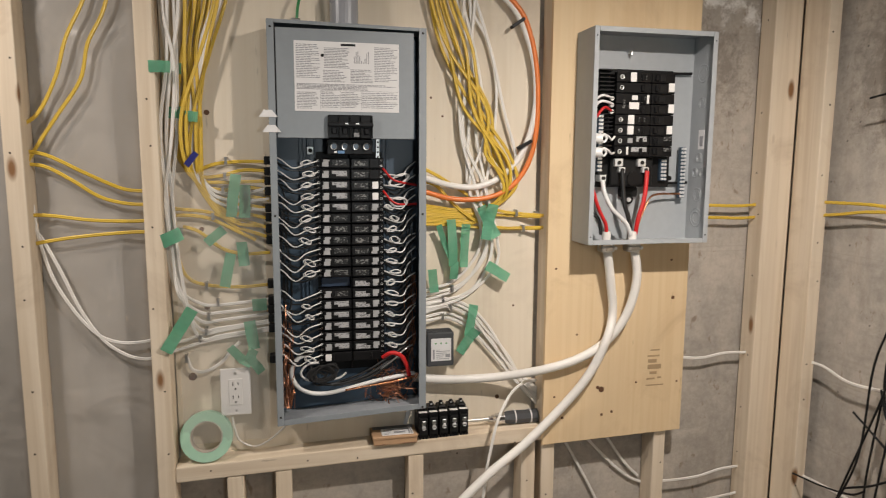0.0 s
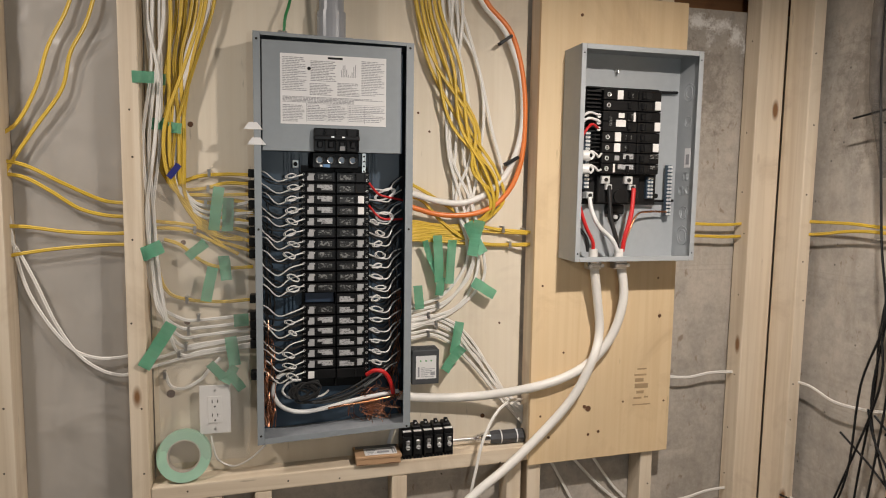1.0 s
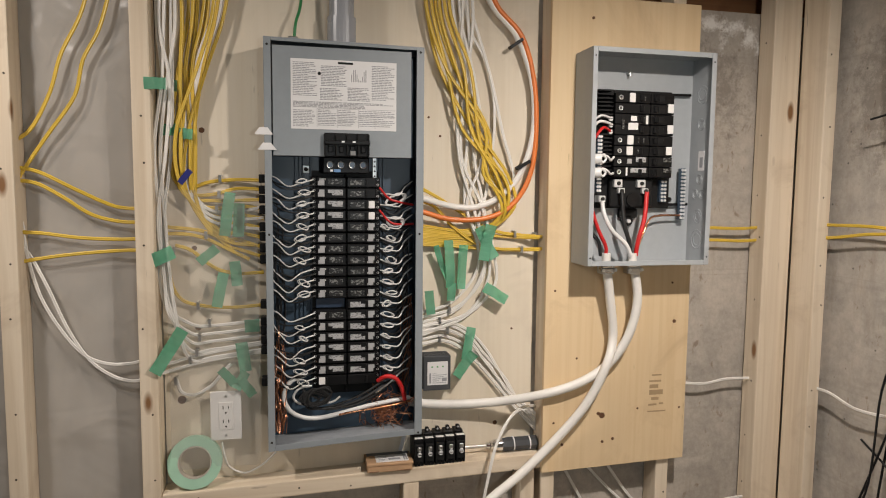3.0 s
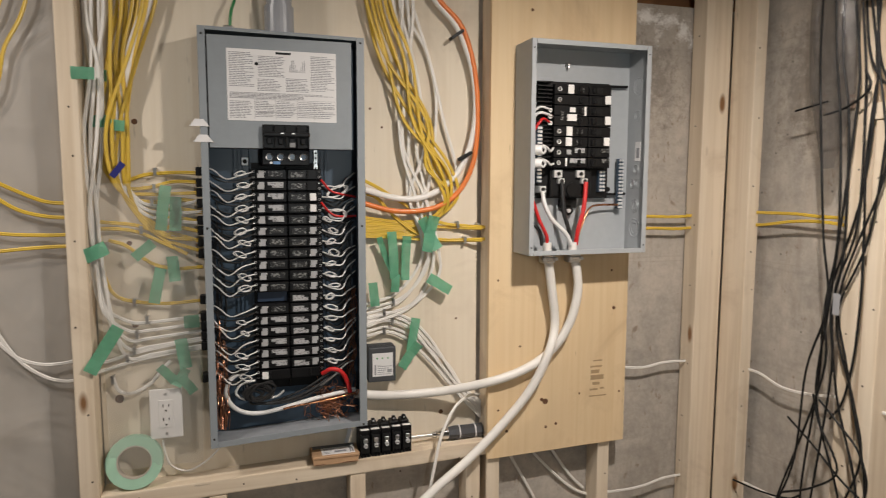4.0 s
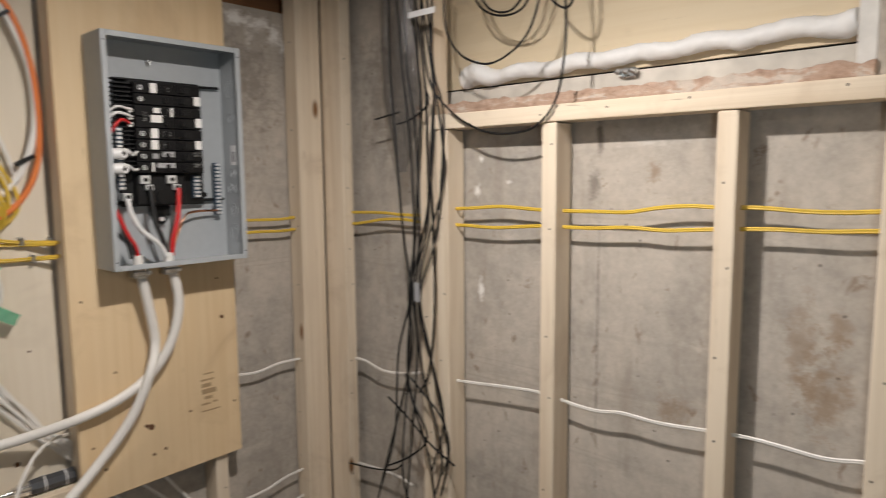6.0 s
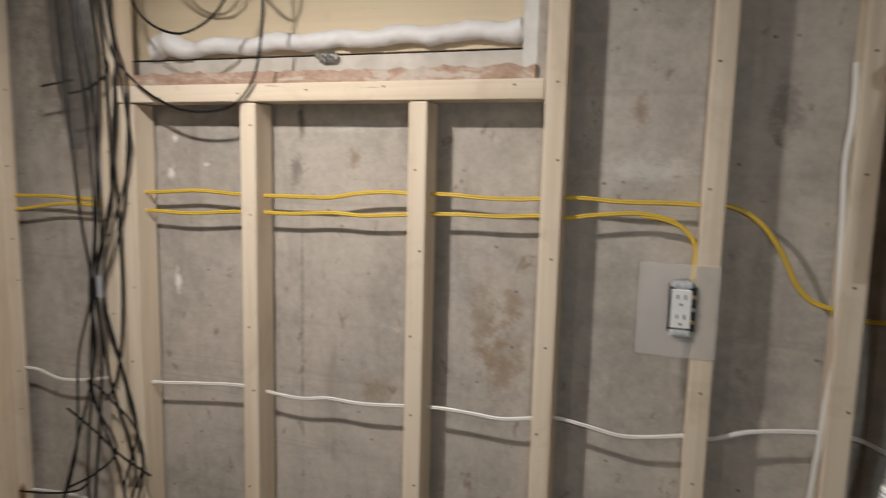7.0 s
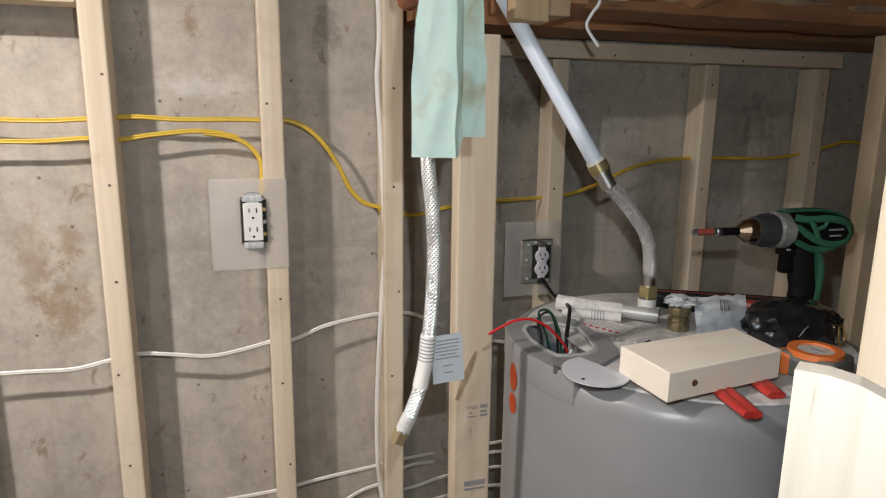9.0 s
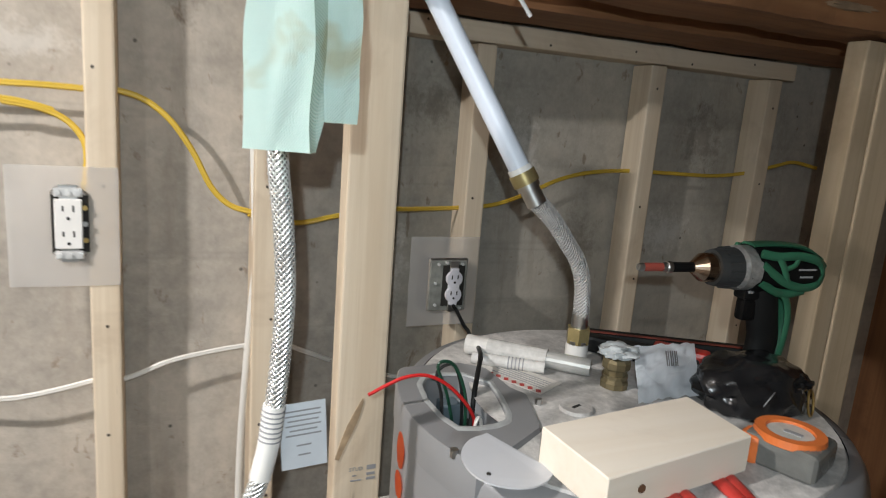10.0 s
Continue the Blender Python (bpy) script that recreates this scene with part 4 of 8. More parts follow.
    part("lug_stem", rod((0.902, -0.146, 1.446), (0.902, -0.139, 1.446), 0.018, 20), BLACK_MATT, low)
    for a, b, z in ((1.000, 1.072, 1.716), (0.985, 1.074, 1.433), (0.770, 0.815, 1.431)):
        part("rail_rod", rod((a, -0.115, z), (b, -0.115, z + 0.002), 0.0034, 8), BLACK_MATT, p)
    part("rail_knob", rod((1.018, -0.122, 1.447), (1.018, -0.108, 1.447), 0.0065, 14), BLACK_MATT, p)

    # eight poles in four pairs, the outer half of each set further back
    for k in range(8):
        z = 1.6985 - 0.0262 * k
        pole = part("breaker", block(0.838, 0.934, -0.158, -0.122, z - 0.0125, z + 0.0125, 0.0014), BLACK, p)
        part("breaker_cheek", block(0.842, 0.866, -0.1545, -0.150, z - 0.0118, z + 0.0118, 0.001), BLACK_MATT, pole)
        part("handle", block(0.905, 0.914, -0.164, -0.157, z - 0.008, z + 0.008, 0.002), BLACK, pole)
        out = part("breaker", block(0.9355, 1.000, -0.157, -0.122, z - 0.0125, z + 0.0125, 0.0014), BLACK, p)
        part("handle", block(0.944, 0.953, -0.163, -0.156, z - 0.008, z + 0.008, 0.002), BLACK, out)
        part("recess", block(0.957, 0.972, -0.1585, -0.1565, z - 0.008, z + 0.008, 0.0006), BLACK_MATT, out)
        if k in (0, 1, 4, 5, 6, 7):
            part("terminal_screw", ring(0.853, -0.1585, z, 0.0048, 0.0013), ZINC, pole)
            part("screw_slot", block(0.8495, 0.8565, -0.1590, -0.1580, z - 0.0006, z + 0.0006), STEEL, pole)
        if k % 2 == 0:
            part("mark", block(0.917, 0.920, -0.1590, -0.1578, z - 0.006, z + 0.006), FAINT_PRINT, pole)
    for a, b, c, d in ((0.875, 0.891, 1.687, 1.710), (0.981, 0.997, 1.664, 1.686), (0.982, 0.998, 1.612, 1.634), (0.872, 0.889, 1.583, 1.606), (0.871, 0.888, 1.557, 1.579), (0.980, 0.996, 1.559, 1.580)):
        part("test_button", block(a, b, -0.1615, -0.1575, c, d, 0.0015, 2), WHITE, p)
    for a, b, c, d, m in ((0.881, 0.897, 1.642, 1.654, WHITE), (0.874, 0.901, 1.620, 1.637, WHITE), (0.922, 0.928, 1.634, 1.656, WHITE), (0.906, 0.912, 1.636, 1.652, FAINT_PRINT), (0.856, 0.863, 1.622, 1.644, FAINT_PRINT),
                          (0.874, 0.887, 1.536, 1.548, STICKER_GREY), (0.898, 0.926, 1.540, 1.553, LABEL_PRINT), (0.871, 0.876, 1.506, 1.527, WHITE), (0.884, 0.927, 1.514, 1.526, LABEL_PRINT),
                          (0.974, 0.997, 1.542, 1.552, FAINT_PRINT), (0.975, 0.998, 1.515, 1.525, FAINT_PRINT), (0.905, 0.911, 1.690, 1.705, FAINT_PRINT), (0.902, 0.910, 1.588, 1.601, FAINT_PRINT), (0.902, 0.910, 1.561, 1.574, FAINT_PRINT)):
        part("printed_mark", block(a, b, -0.1595, -0.1578, c, d), m, p)
    # dark terminal fins beside the breakers
    for k in range(22):
        z = 1.716 - 0.0098 * k
        part("terminal_fin", block(0.797, 0.836, -0.150, -0.123, z - 0.0016, z + 0.0016), BLACK_MATT, base)
    for z in (1.6455, 1.6295, 1.6135):
        part("terminal_screw", rod((0.829, -0.156, z), (0.829, -0.150, z), 0.0058, 12), ZINC, base)
        part("screw_slot", block(0.824, 0.834, -0.1566, -0.1558, z - 0.0008, z + 0.0008), DARK, base)
    for a, b, c, d in ((0.846, 0.869, 1.477, 1.497), (0.858, 0.876, 1.4615, 1.4755), (0.910, 0.933, 1.477, 1.497), (0.924, 0.942, 1.4615, 1.4755), (0.806, 0.824, 1.439, 1.456)):
        lug = part("lug", block(a, b, -0.150, -0.123, c, d, 0.0015), ZINC, p)
        part("lug_screw", rod(((a + b) / 2, -0.1535, (c + d) / 2), ((a + b) / 2, -0.1495, (c + d) / 2), 0.0048, 10), DARK, lug)

    def terminal_bar(x, z0b, n, y, wide):
        bar = part("terminal_bar", block(x, x + wide, y, y + 0.012, z0b - 0.0095 * n, z0b, 0.001), GREY_DARK, p)
        for k in range(n):
            for s in (0.28, 0.72):
                part("bar_screw", rod((x + wide * s, y - 0.004, z0b - 0.0048 - 0.0095 * k), (x + wide * s, y, z0b - 0.0048 - 0.0095 * k), 0.0033, 7), ZINC, bar)

    terminal_bar(1.044, 1.528, 14, -0.128, 0.015)
    terminal_bar(0.983, 1.497, 6, -0.133, 0.019)
    terminal_bar(0.795, 1.606, 15, -0.152, 0.014)
    # wires
    part("red_wire", tube([(0.906, -0.160, 1.305), (0.909, -0.165, 1.345), (0.924, -0.165, 1.40), (0.934, -0.155, 1.466)], 0.0056, 1, (0, -1, 0), 10, 6), RED, p, smooth=True)
    part("black_wire", tube([(0.895, -0.155, 1.305), (0.885, -0.160, 1.345), (0.870, -0.160, 1.39), (0.866, -0.152, 1.465)], 0.0056, 1, (0, -1, 0), 10, 6), WIRE_BLACK, p, smooth=True)
    part("white_wire", tube([(0.890, -0.165, 1.305), (0.872, -0.170, 1.335), (0.832, -0.170, 1.372), (0.815, -0.162, 1.41), (0.813, -0.152, 1.442)], 0.0056, 1, (0, -1, 0), 10, 6), WIRE_WHITE, p, smooth=True)
    part("copper_wire", tube([(0.910, -0.150, 1.305), (0.930, -0.150, 1.36), (0.955, -0.140, 1.398), (0.990, -0.132, 1.406), (1.046, -0.128, 1.406)], 0.0026, 1, (0, -1, 0), 8, 6), COPPER, p, smooth=True)
    part("red_wire", tube([(0.824, -0.160, 1.305), (0.820, -0.165, 1.33), (0.798, -0.168, 1.37), (0.780, -0.165, 1.42)], 0.0048, 1, (0, -1, 0), 10, 6), RED, p, smooth=True)
    part("black_wire", tube([(0.815, -0.150, 1.305), (0.806, -0.155, 1.34), (0.790, -0.150, 1.36), (0.775, -0.150, 1.38)], 0.0048, 1, (0, -1, 0), 10, 6), WIRE_BLACK, p, smooth=True)
    for z, d in ((1.546, 0.006), (1.512, 0.0)):
        bm = rod((0.774, -0.168, z), (0.796, -0.172, z), 0.0125, 18)
        join(bm, tube([(0.800, -0.176, z + 0.009), (0.807, -0.178, z), (0.800, -0.178, z - 0.009), (0.793, -0.178, z), (0.800, -0.177, z + 0.010), (0.816, -0.172, z + 0.004), (0.826, -0.166, z - 0.003), (0.838, -0.158, z + d)], 0.0030, 1, (0, -1, 0), 8, 4))
        part("coiled_white_wire", bm, WIRE_WHITE, p, smooth=True)
    part("red_wire", tube([(0.772, -0.165, 1.578), (0.785, -0.175, 1.606), (0.802, -0.172, 1.622), (0.826, -0.155, 1.616)], 0.0036, 1, (0, -1, 0), 8, 4), RED, p, smooth=True)
    part("white_wire", tube([(0.772, -0.160, 1.618), (0.790, -0.175, 1.636), (0.826, -0.155, 1.634)], 0.0036, 1, (0, -1, 0), 8, 4), WIRE_WHITE, p, smooth=True)
    part("white_wire", tube([(0.772, -0.160, 1.632), (0.792, -0.174, 1.650), (0.826, -0.155, 1.648)], 0.0030, 1, (0, -1, 0), 8, 4), WIRE_WHITE, p, smooth=True)
    for x in (0.826, 0.898):
        part("cable_sleeve", rod((x, -0.158, 1.287), (x, -0.158, 1.312), 0.0110, 16), WHITE_CABLE, p)
        c = part("cable_clamp", block(x - 0.018, x + 0.018, -0.172, -0.143, 1.260, 1.283, 0.003), STEEL, p)
        part("clamp_bar", block(x - 0.022, x + 0.022, -0.1765, -0.1725, 1.266, 1.276, 0.002), STEEL, c)
        for dx in (-0.016, 0.016):
            part("clamp_screw", rod((x + dx, -0.181, 1.271), (x + dx, -0.1765, 1.271), 0.0042, 10), ZINC, c)


subpanel()


# ---- cables ----
def cable(pts, name, r, flat, mat, label, group, normal, n=8, groove=0.0):
    return solid(name, tube(pts, r, flat, normal, n, 6, groove), mat, label, "cable", group, smooth=True)


def yellow(pts, normal=(0, -1, 0)):
    cable(pts, "yellow_cable", 0.0042, 0.58, YELLOW, "flat yellow jacketed electrical cable along the wall", "yellow cables", normal, 12, 0.5)


def white(pts, normal=(0, -1, 0)):
    cable(pts, "white_cable", 0.0041, 0.58, WHITE_CABLE, "flat white jacketed electrical cable along the wall", "white cables", normal, 12, 0.45)


def white_down(pts, normal=(-1, 0, 0)):
    cable(pts, "white_cable", 0.0050, 0.55, WHITE_CABLE, "flat white cable stapled down a wall stud", "white cables", normal)


def white_pair(pts, normal=(0, -1, 0)):
    cable(pts, "white_cable", 0.0080, 0.85, WHITE_CABLE, "thick round white cable bent into the panel", "white cables", normal, 12)


def thin_white(pts, normal=(0, -1, 0)):
    cable(pts, "white_cable", 0.0026, 1.0, WHITE_CABLE, "thin white cord under the wall outlet", "white cables", normal)


def orange(pts, normal=(0, -1, 0)):
    cable(pts, "orange_cable", 0.0066, 0.85, ORANGE, "thick orange jacketed cable bent into the panel", "", normal, 12)


def heavy(pts, normal=(0, -1, 0)):
    cable(pts, "heavy_white_cable", 0.0118, 0.9, WHITE_CABLE, "heavy white jacketed feeder cable at the smaller panel", "heavy cables", normal, 14)


def coax(pts, normal=(-1, 0, 0)):
    cable(pts, "coaxial_cable", 0.0027, 1.0, BLACK_MATT, "thin black coaxial cable hanging loose", "coaxial cables", normal)


# yellow cables that come down beside the panel and turn into it
yellow([(0.372, -0.05, 2.0), (0.384, -0.05, 1.895), (0.419, -0.05, 1.761), (0.502, -0.05, 1.619), (0.58, -0.05, 1.507), (0.6, -0.05, 1.442), (0.554, -0.04, 1.37), (0.486, -0.035, 1.349), (0.376, -0.05, 1.359)])
yellow([(0.378, -0.06, 1.998), (0.384, -0.06, 1.892), (0.434, -0.06, 1.76), (0.533, -0.06, 1.619), (0.531, -0.06, 1.506), (0.59, -0.06, 1.437), (0.536, -0.04, 1.351), (0.481, -0.035, 1.33), (0.376, -0.05, 1.336)])
yellow([(0.387, -0.058, 1.999), (0.397, -0.058, 1.894), (0.434, -0.058, 1.761), (0.475, -0.058, 1.617), (0.582, -0.058, 1.506), (0.599, -0.058, 1.433), (0.572, -0.04, 1.384), (0.485, -0.035, 1.362), (0.376, -0.05, 1.375)])
yellow([(0.407, -0.049, 2.004), (0.409, -0.049, 1.897), (0.458, -0.049, 1.763), (0.544, -0.049, 1.62), (0.556, -0.049, 1.506), (0.603, -0.049, 1.429), (0.527, -0.04, 1.343), (0.483, -0.035, 1.324), (0.376, -0.05, 1.328)])
yellow([(0.413, -0.054, 2.003), (0.417, -0.054, 1.896), (0.46, -0.054, 1.763), (0.516, -0.054, 1.619), (0.596, -0.054, 1.507), (0.617, -0.054, 1.424), (0.543, -0.04, 1.358), (0.487, -0.035, 1.343), (0.376, -0.05, 1.351)])
yellow([(0.422, -0.062, 2.001), (0.429, -0.062, 1.895), (0.476, -0.062, 1.762), (0.496, -0.062, 1.618), (0.564, -0.062, 1.506), (0.59, -0.062, 1.42), (0.566, -0.04, 1.373), (0.472, -0.035, 1.356), (0.376, -0.05, 1.367)])
yellow([(0.435, -0.06, 2.003), (0.441, -0.06, 1.896), (0.494, -0.06, 1.763), (0.514, -0.06, 1.618), (0.542, -0.06, 1.506), (0.582, -0.06, 1.416), (0.528, -0.04, 1.355), (0.471, -0.035, 1.337), (0.376, -0.05, 1.344)])
yellow([(0.375, -0.05, 1.468), (0.417, -0.04, 1.447), (0.469, -0.04, 1.415), (0.529, -0.04, 1.377), (0.591, -0.04, 1.356), (0.645, -0.04, 1.35), (0.693, -0.06, 1.347)])
yellow([(0.375, -0.05, 1.437), (0.41, -0.04, 1.423), (0.454, -0.04, 1.376), (0.515, -0.04, 1.332), (0.576, -0.04, 1.315), (0.638, -0.04, 1.313), (0.693, -0.06, 1.316)])
yellow([(0.376, -0.05, 1.358), (0.471, -0.035, 1.354), (0.546, -0.035, 1.35), (0.624, -0.035, 1.345), (0.685, -0.06, 1.344)])
yellow([(0.376, -0.05, 1.334), (0.471, -0.035, 1.321), (0.562, -0.035, 1.313), (0.632, -0.035, 1.311), (0.686, -0.06, 1.313)])
# white cables beside them
white([(0.447, -0.041, 2.009), (0.455, -0.041, 1.888), (0.497, -0.041, 1.725), (0.49, -0.041, 1.555), (0.489, -0.041, 1.426), (0.524, -0.041, 1.324), (0.52, -0.035, 1.25), (0.458, -0.033, 1.177), (0.377, -0.05, 1.156)])
white([(0.463, -0.046, 2.009), (0.47, -0.046, 1.888), (0.512, -0.046, 1.725), (0.532, -0.046, 1.556), (0.491, -0.046, 1.426), (0.536, -0.046, 1.317), (0.54, -0.035, 1.241), (0.476, -0.033, 1.166), (0.377, -0.05, 1.143)])
white([(0.474, -0.048, 2.009), (0.474, -0.048, 1.888), (0.463, -0.048, 1.722), (0.469, -0.048, 1.555), (0.507, -0.048, 1.427), (0.541, -0.048, 1.31), (0.53, -0.035, 1.232), (0.47, -0.033, 1.156), (0.378, -0.05, 1.13)])
white([(0.479, -0.041, 2.012), (0.49, -0.041, 1.891), (0.501, -0.041, 1.725), (0.51, -0.041, 1.556), (0.537, -0.041, 1.427), (0.556, -0.041, 1.302), (0.551, -0.035, 1.223), (0.498, -0.033, 1.145), (0.378, -0.05, 1.117)])
white([(0.487, -0.047, 2.011), (0.502, -0.047, 1.89), (0.485, -0.047, 1.723), (0.475, -0.047, 1.555), (0.531, -0.047, 1.427), (0.568, -0.047, 1.295), (0.57, -0.035, 1.213), (0.489, -0.033, 1.134), (0.378, -0.05, 1.103)])
white([(0.5, -0.042, 1.905), (0.55, -0.042, 1.755), (0.585, -0.042, 1.615), (0.618, -0.042, 1.5), (0.604, -0.042, 1.412)])
white([(0.479, -0.04, 2.012), (0.492, -0.04, 1.877), (0.541, -0.04, 1.783), (0.564, -0.04, 1.657), (0.546, -0.04, 1.47), (0.514, -0.04, 1.368)])
white([(0.378, -0.05, 1.121), (0.437, -0.031, 1.127), (0.499, -0.031, 1.103), (0.551, -0.031, 1.05), (0.594, -0.031, 0.982), (0.636, -0.031, 0.916), (0.688, -0.04, 0.871), (0.729, -0.02, 0.835)])
white([(0.378, -0.05, 1.109), (0.437, -0.03, 1.119), (0.501, -0.03, 1.09), (0.548, -0.03, 1.036), (0.606, -0.03, 0.969), (0.644, -0.03, 0.906), (0.688, -0.04, 0.86), (0.729, -0.02, 0.823)])
white([(0.378, -0.05, 1.097), (0.435, -0.038, 1.108), (0.5, -0.038, 1.078), (0.543, -0.038, 1.025), (0.594, -0.038, 0.959), (0.64, -0.038, 0.899), (0.688, -0.04, 0.849), (0.73, -0.02, 0.812)])
white([(0.378, -0.05, 1.086), (0.437, -0.032, 1.088), (0.493, -0.032, 1.063), (0.561, -0.032, 1.008), (0.596, -0.032, 0.945), (0.636, -0.032, 0.888), (0.689, -0.04, 0.838), (0.73, -0.02, 0.801)])
white([(0.378, -0.05, 1.074), (0.435, -0.039, 1.078), (0.489, -0.039, 1.052), (0.545, -0.039, 0.997), (0.597, -0.039, 0.934), (0.641, -0.039, 0.88), (0.689, -0.04, 0.827), (0.73, -0.02, 0.789)])
white_pair([(0.374, -0.06, 1.445), (0.451, -0.05, 1.425), (0.518, -0.05, 1.424), (0.586, -0.05, 1.456), (0.638, -0.05, 1.521), (0.666, -0.05, 1.624), (0.659, -0.05, 1.745), (0.615, -0.05, 1.855), (0.555, -0.05, 1.92), (0.502, -0.05, 2.011)])
orange([(0.374, -0.06, 1.411), (0.45, -0.055, 1.392), (0.54, -0.055, 1.395), (0.607, -0.055, 1.427), (0.652, -0.055, 1.493), (0.67, -0.055, 1.587), (0.665, -0.055, 1.73), (0.629, -0.055, 1.852), (0.56, -0.055, 1.926), (0.53, -0.055, 2.012)])
# heavy white cables to the smaller panel
heavy([(0.345, -0.05, 0.926), (0.389, -0.05, 0.917), (0.471, -0.055, 0.912), (0.574, -0.07, 0.917), (0.682, -0.115, 0.944), (0.778, -0.125, 0.972), (0.854, -0.13, 1.018), (0.902, -0.14, 1.09), (0.921, -0.15, 1.184), (0.906, -0.155, 1.276)])
heavy([(0.831, -0.155, 1.268), (0.851, -0.14, 1.184), (0.866, -0.13, 1.092), (0.841, -0.15, 1.024), (0.797, -0.14, 0.926), (0.725, -0.13, 0.837), (0.623, -0.14, 0.752), (0.521, -0.16, 0.689), (0.418, -0.17, 0.596), (0.362, -0.17, 0.486)])
white([(0.699, -0.03, 0.886), (0.641, -0.08, 0.9), (0.593, -0.11, 0.88), (0.554, -0.13, 0.821), (0.534, -0.135, 0.743), (0.522, -0.135, 0.677), (0.513, -0.13, 0.563)])
# cables that enter the panel from the other side
yellow([(-0.182, -0.062, 1.951), (-0.18, -0.062, 1.841), (-0.186, -0.062, 1.729), (-0.189, -0.062, 1.59), (-0.189, -0.062, 1.501), (-0.183, -0.04, 1.463), (-0.131, -0.035, 1.479), (-0.069, -0.035, 1.485), (-0.006, -0.05, 1.484)])
yellow([(-0.168, -0.039, 1.959), (-0.171, -0.039, 1.847), (-0.195, -0.039, 1.733), (-0.212, -0.039, 1.592), (-0.213, -0.039, 1.497), (-0.175, -0.04, 1.452), (-0.124, -0.035, 1.45), (-0.069, -0.035, 1.464), (-0.007, -0.05, 1.462)])
yellow([(-0.154, -0.05, 1.957), (-0.16, -0.05, 1.845), (-0.177, -0.05, 1.732), (-0.17, -0.05, 1.592), (-0.172, -0.05, 1.494), (-0.166, -0.04, 1.442), (-0.119, -0.035, 1.435), (-0.07, -0.035, 1.436), (-0.007, -0.05, 1.439)])
yellow([(-0.145, -0.04, 1.961), (-0.152, -0.04, 1.848), (-0.169, -0.04, 1.734), (-0.206, -0.04, 1.592), (-0.206, -0.04, 1.49), (-0.168, -0.04, 1.431), (-0.111, -0.035, 1.417), (-0.07, -0.035, 1.424), (-0.007, -0.05, 1.416)])
yellow([(-0.124, -0.047, 1.96), (-0.139, -0.047, 1.847), (-0.163, -0.047, 1.733), (-0.159, -0.047, 1.593), (-0.161, -0.047, 1.486), (-0.159, -0.04, 1.421), (-0.109, -0.035, 1.395), (-0.07, -0.035, 1.403), (-0.008, -0.05, 1.393)])
yellow([(-0.123, -0.043, 1.961), (-0.13, -0.043, 1.849), (-0.159, -0.043, 1.733), (-0.188, -0.043, 1.592), (-0.186, -0.043, 1.482), (-0.155, -0.04, 1.41), (-0.102, -0.035, 1.377), (-0.071, -0.035, 1.382), (-0.008, -0.05, 1.37)])
yellow([(-0.104, -0.066, 1.956), (-0.117, -0.066, 1.844), (-0.152, -0.066, 1.73), (-0.198, -0.066, 1.59), (-0.193, -0.066, 1.478), (-0.146, -0.04, 1.4), (-0.099, -0.035, 1.358), (-0.071, -0.035, 1.36), (-0.008, -0.05, 1.347)])
yellow([(-0.093, -0.046, 1.963), (-0.111, -0.046, 1.849), (-0.14, -0.046, 1.734), (-0.162, -0.046, 1.593), (-0.166, -0.046, 1.474), (-0.144, -0.04, 1.389), (-0.092, -0.035, 1.344), (-0.071, -0.035, 1.343), (-0.009, -0.05, 1.324)])
yellow([(-0.072, -0.051, 1.963), (-0.094, -0.051, 1.849), (-0.133, -0.051, 1.733), (-0.175, -0.051, 1.592), (-0.184, -0.051, 1.47), (-0.142, -0.04, 1.378), (-0.09, -0.035, 1.327), (-0.072, -0.035, 1.321), (-0.009, -0.05, 1.301)])
white([(-0.09, -0.045, 1.964), (-0.101, -0.045, 1.863), (-0.137, -0.045, 1.76), (-0.164, -0.045, 1.65), (-0.178, -0.045, 1.502), (-0.146, -0.04, 1.423), (-0.083, -0.035, 1.407), (-0.007, -0.05, 1.422)])
white([(-0.097, -0.045, 1.963), (-0.108, -0.045, 1.862), (-0.145, -0.045, 1.759), (-0.169, -0.045, 1.65), (-0.181, -0.045, 1.489), (-0.143, -0.04, 1.41), (-0.083, -0.035, 1.391), (-0.008, -0.05, 1.395)])
white([(-0.105, -0.045, 1.963), (-0.115, -0.045, 1.862), (-0.152, -0.045, 1.759), (-0.174, -0.045, 1.65), (-0.183, -0.045, 1.476), (-0.141, -0.04, 1.397), (-0.084, -0.035, 1.375), (-0.008, -0.05, 1.368)])
white([(-0.234, -0.057, 1.948), (-0.234, -0.057, 1.826), (-0.226, -0.057, 1.703), (-0.234, -0.057, 1.551), (-0.241, -0.057, 1.398), (-0.243, -0.057, 1.267), (-0.228, -0.057, 1.187), (-0.177, -0.04, 1.142), (-0.127, -0.038, 1.137), (-0.011, -0.05, 1.149)])
white([(-0.221, -0.067, 1.946), (-0.228, -0.067, 1.824), (-0.209, -0.067, 1.702), (-0.22, -0.067, 1.551), (-0.241, -0.067, 1.398), (-0.232, -0.067, 1.268), (-0.223, -0.067, 1.173), (-0.178, -0.04, 1.12), (-0.127, -0.038, 1.118), (-0.012, -0.05, 1.131)])
white([(-0.213, -0.064, 1.947), (-0.219, -0.064, 1.826), (-0.226, -0.064, 1.702), (-0.246, -0.064, 1.551), (-0.238, -0.064, 1.398), (-0.236, -0.064, 1.268), (-0.212, -0.064, 1.156), (-0.178, -0.04, 1.098), (-0.128, -0.038, 1.099), (-0.012, -0.05, 1.113)])
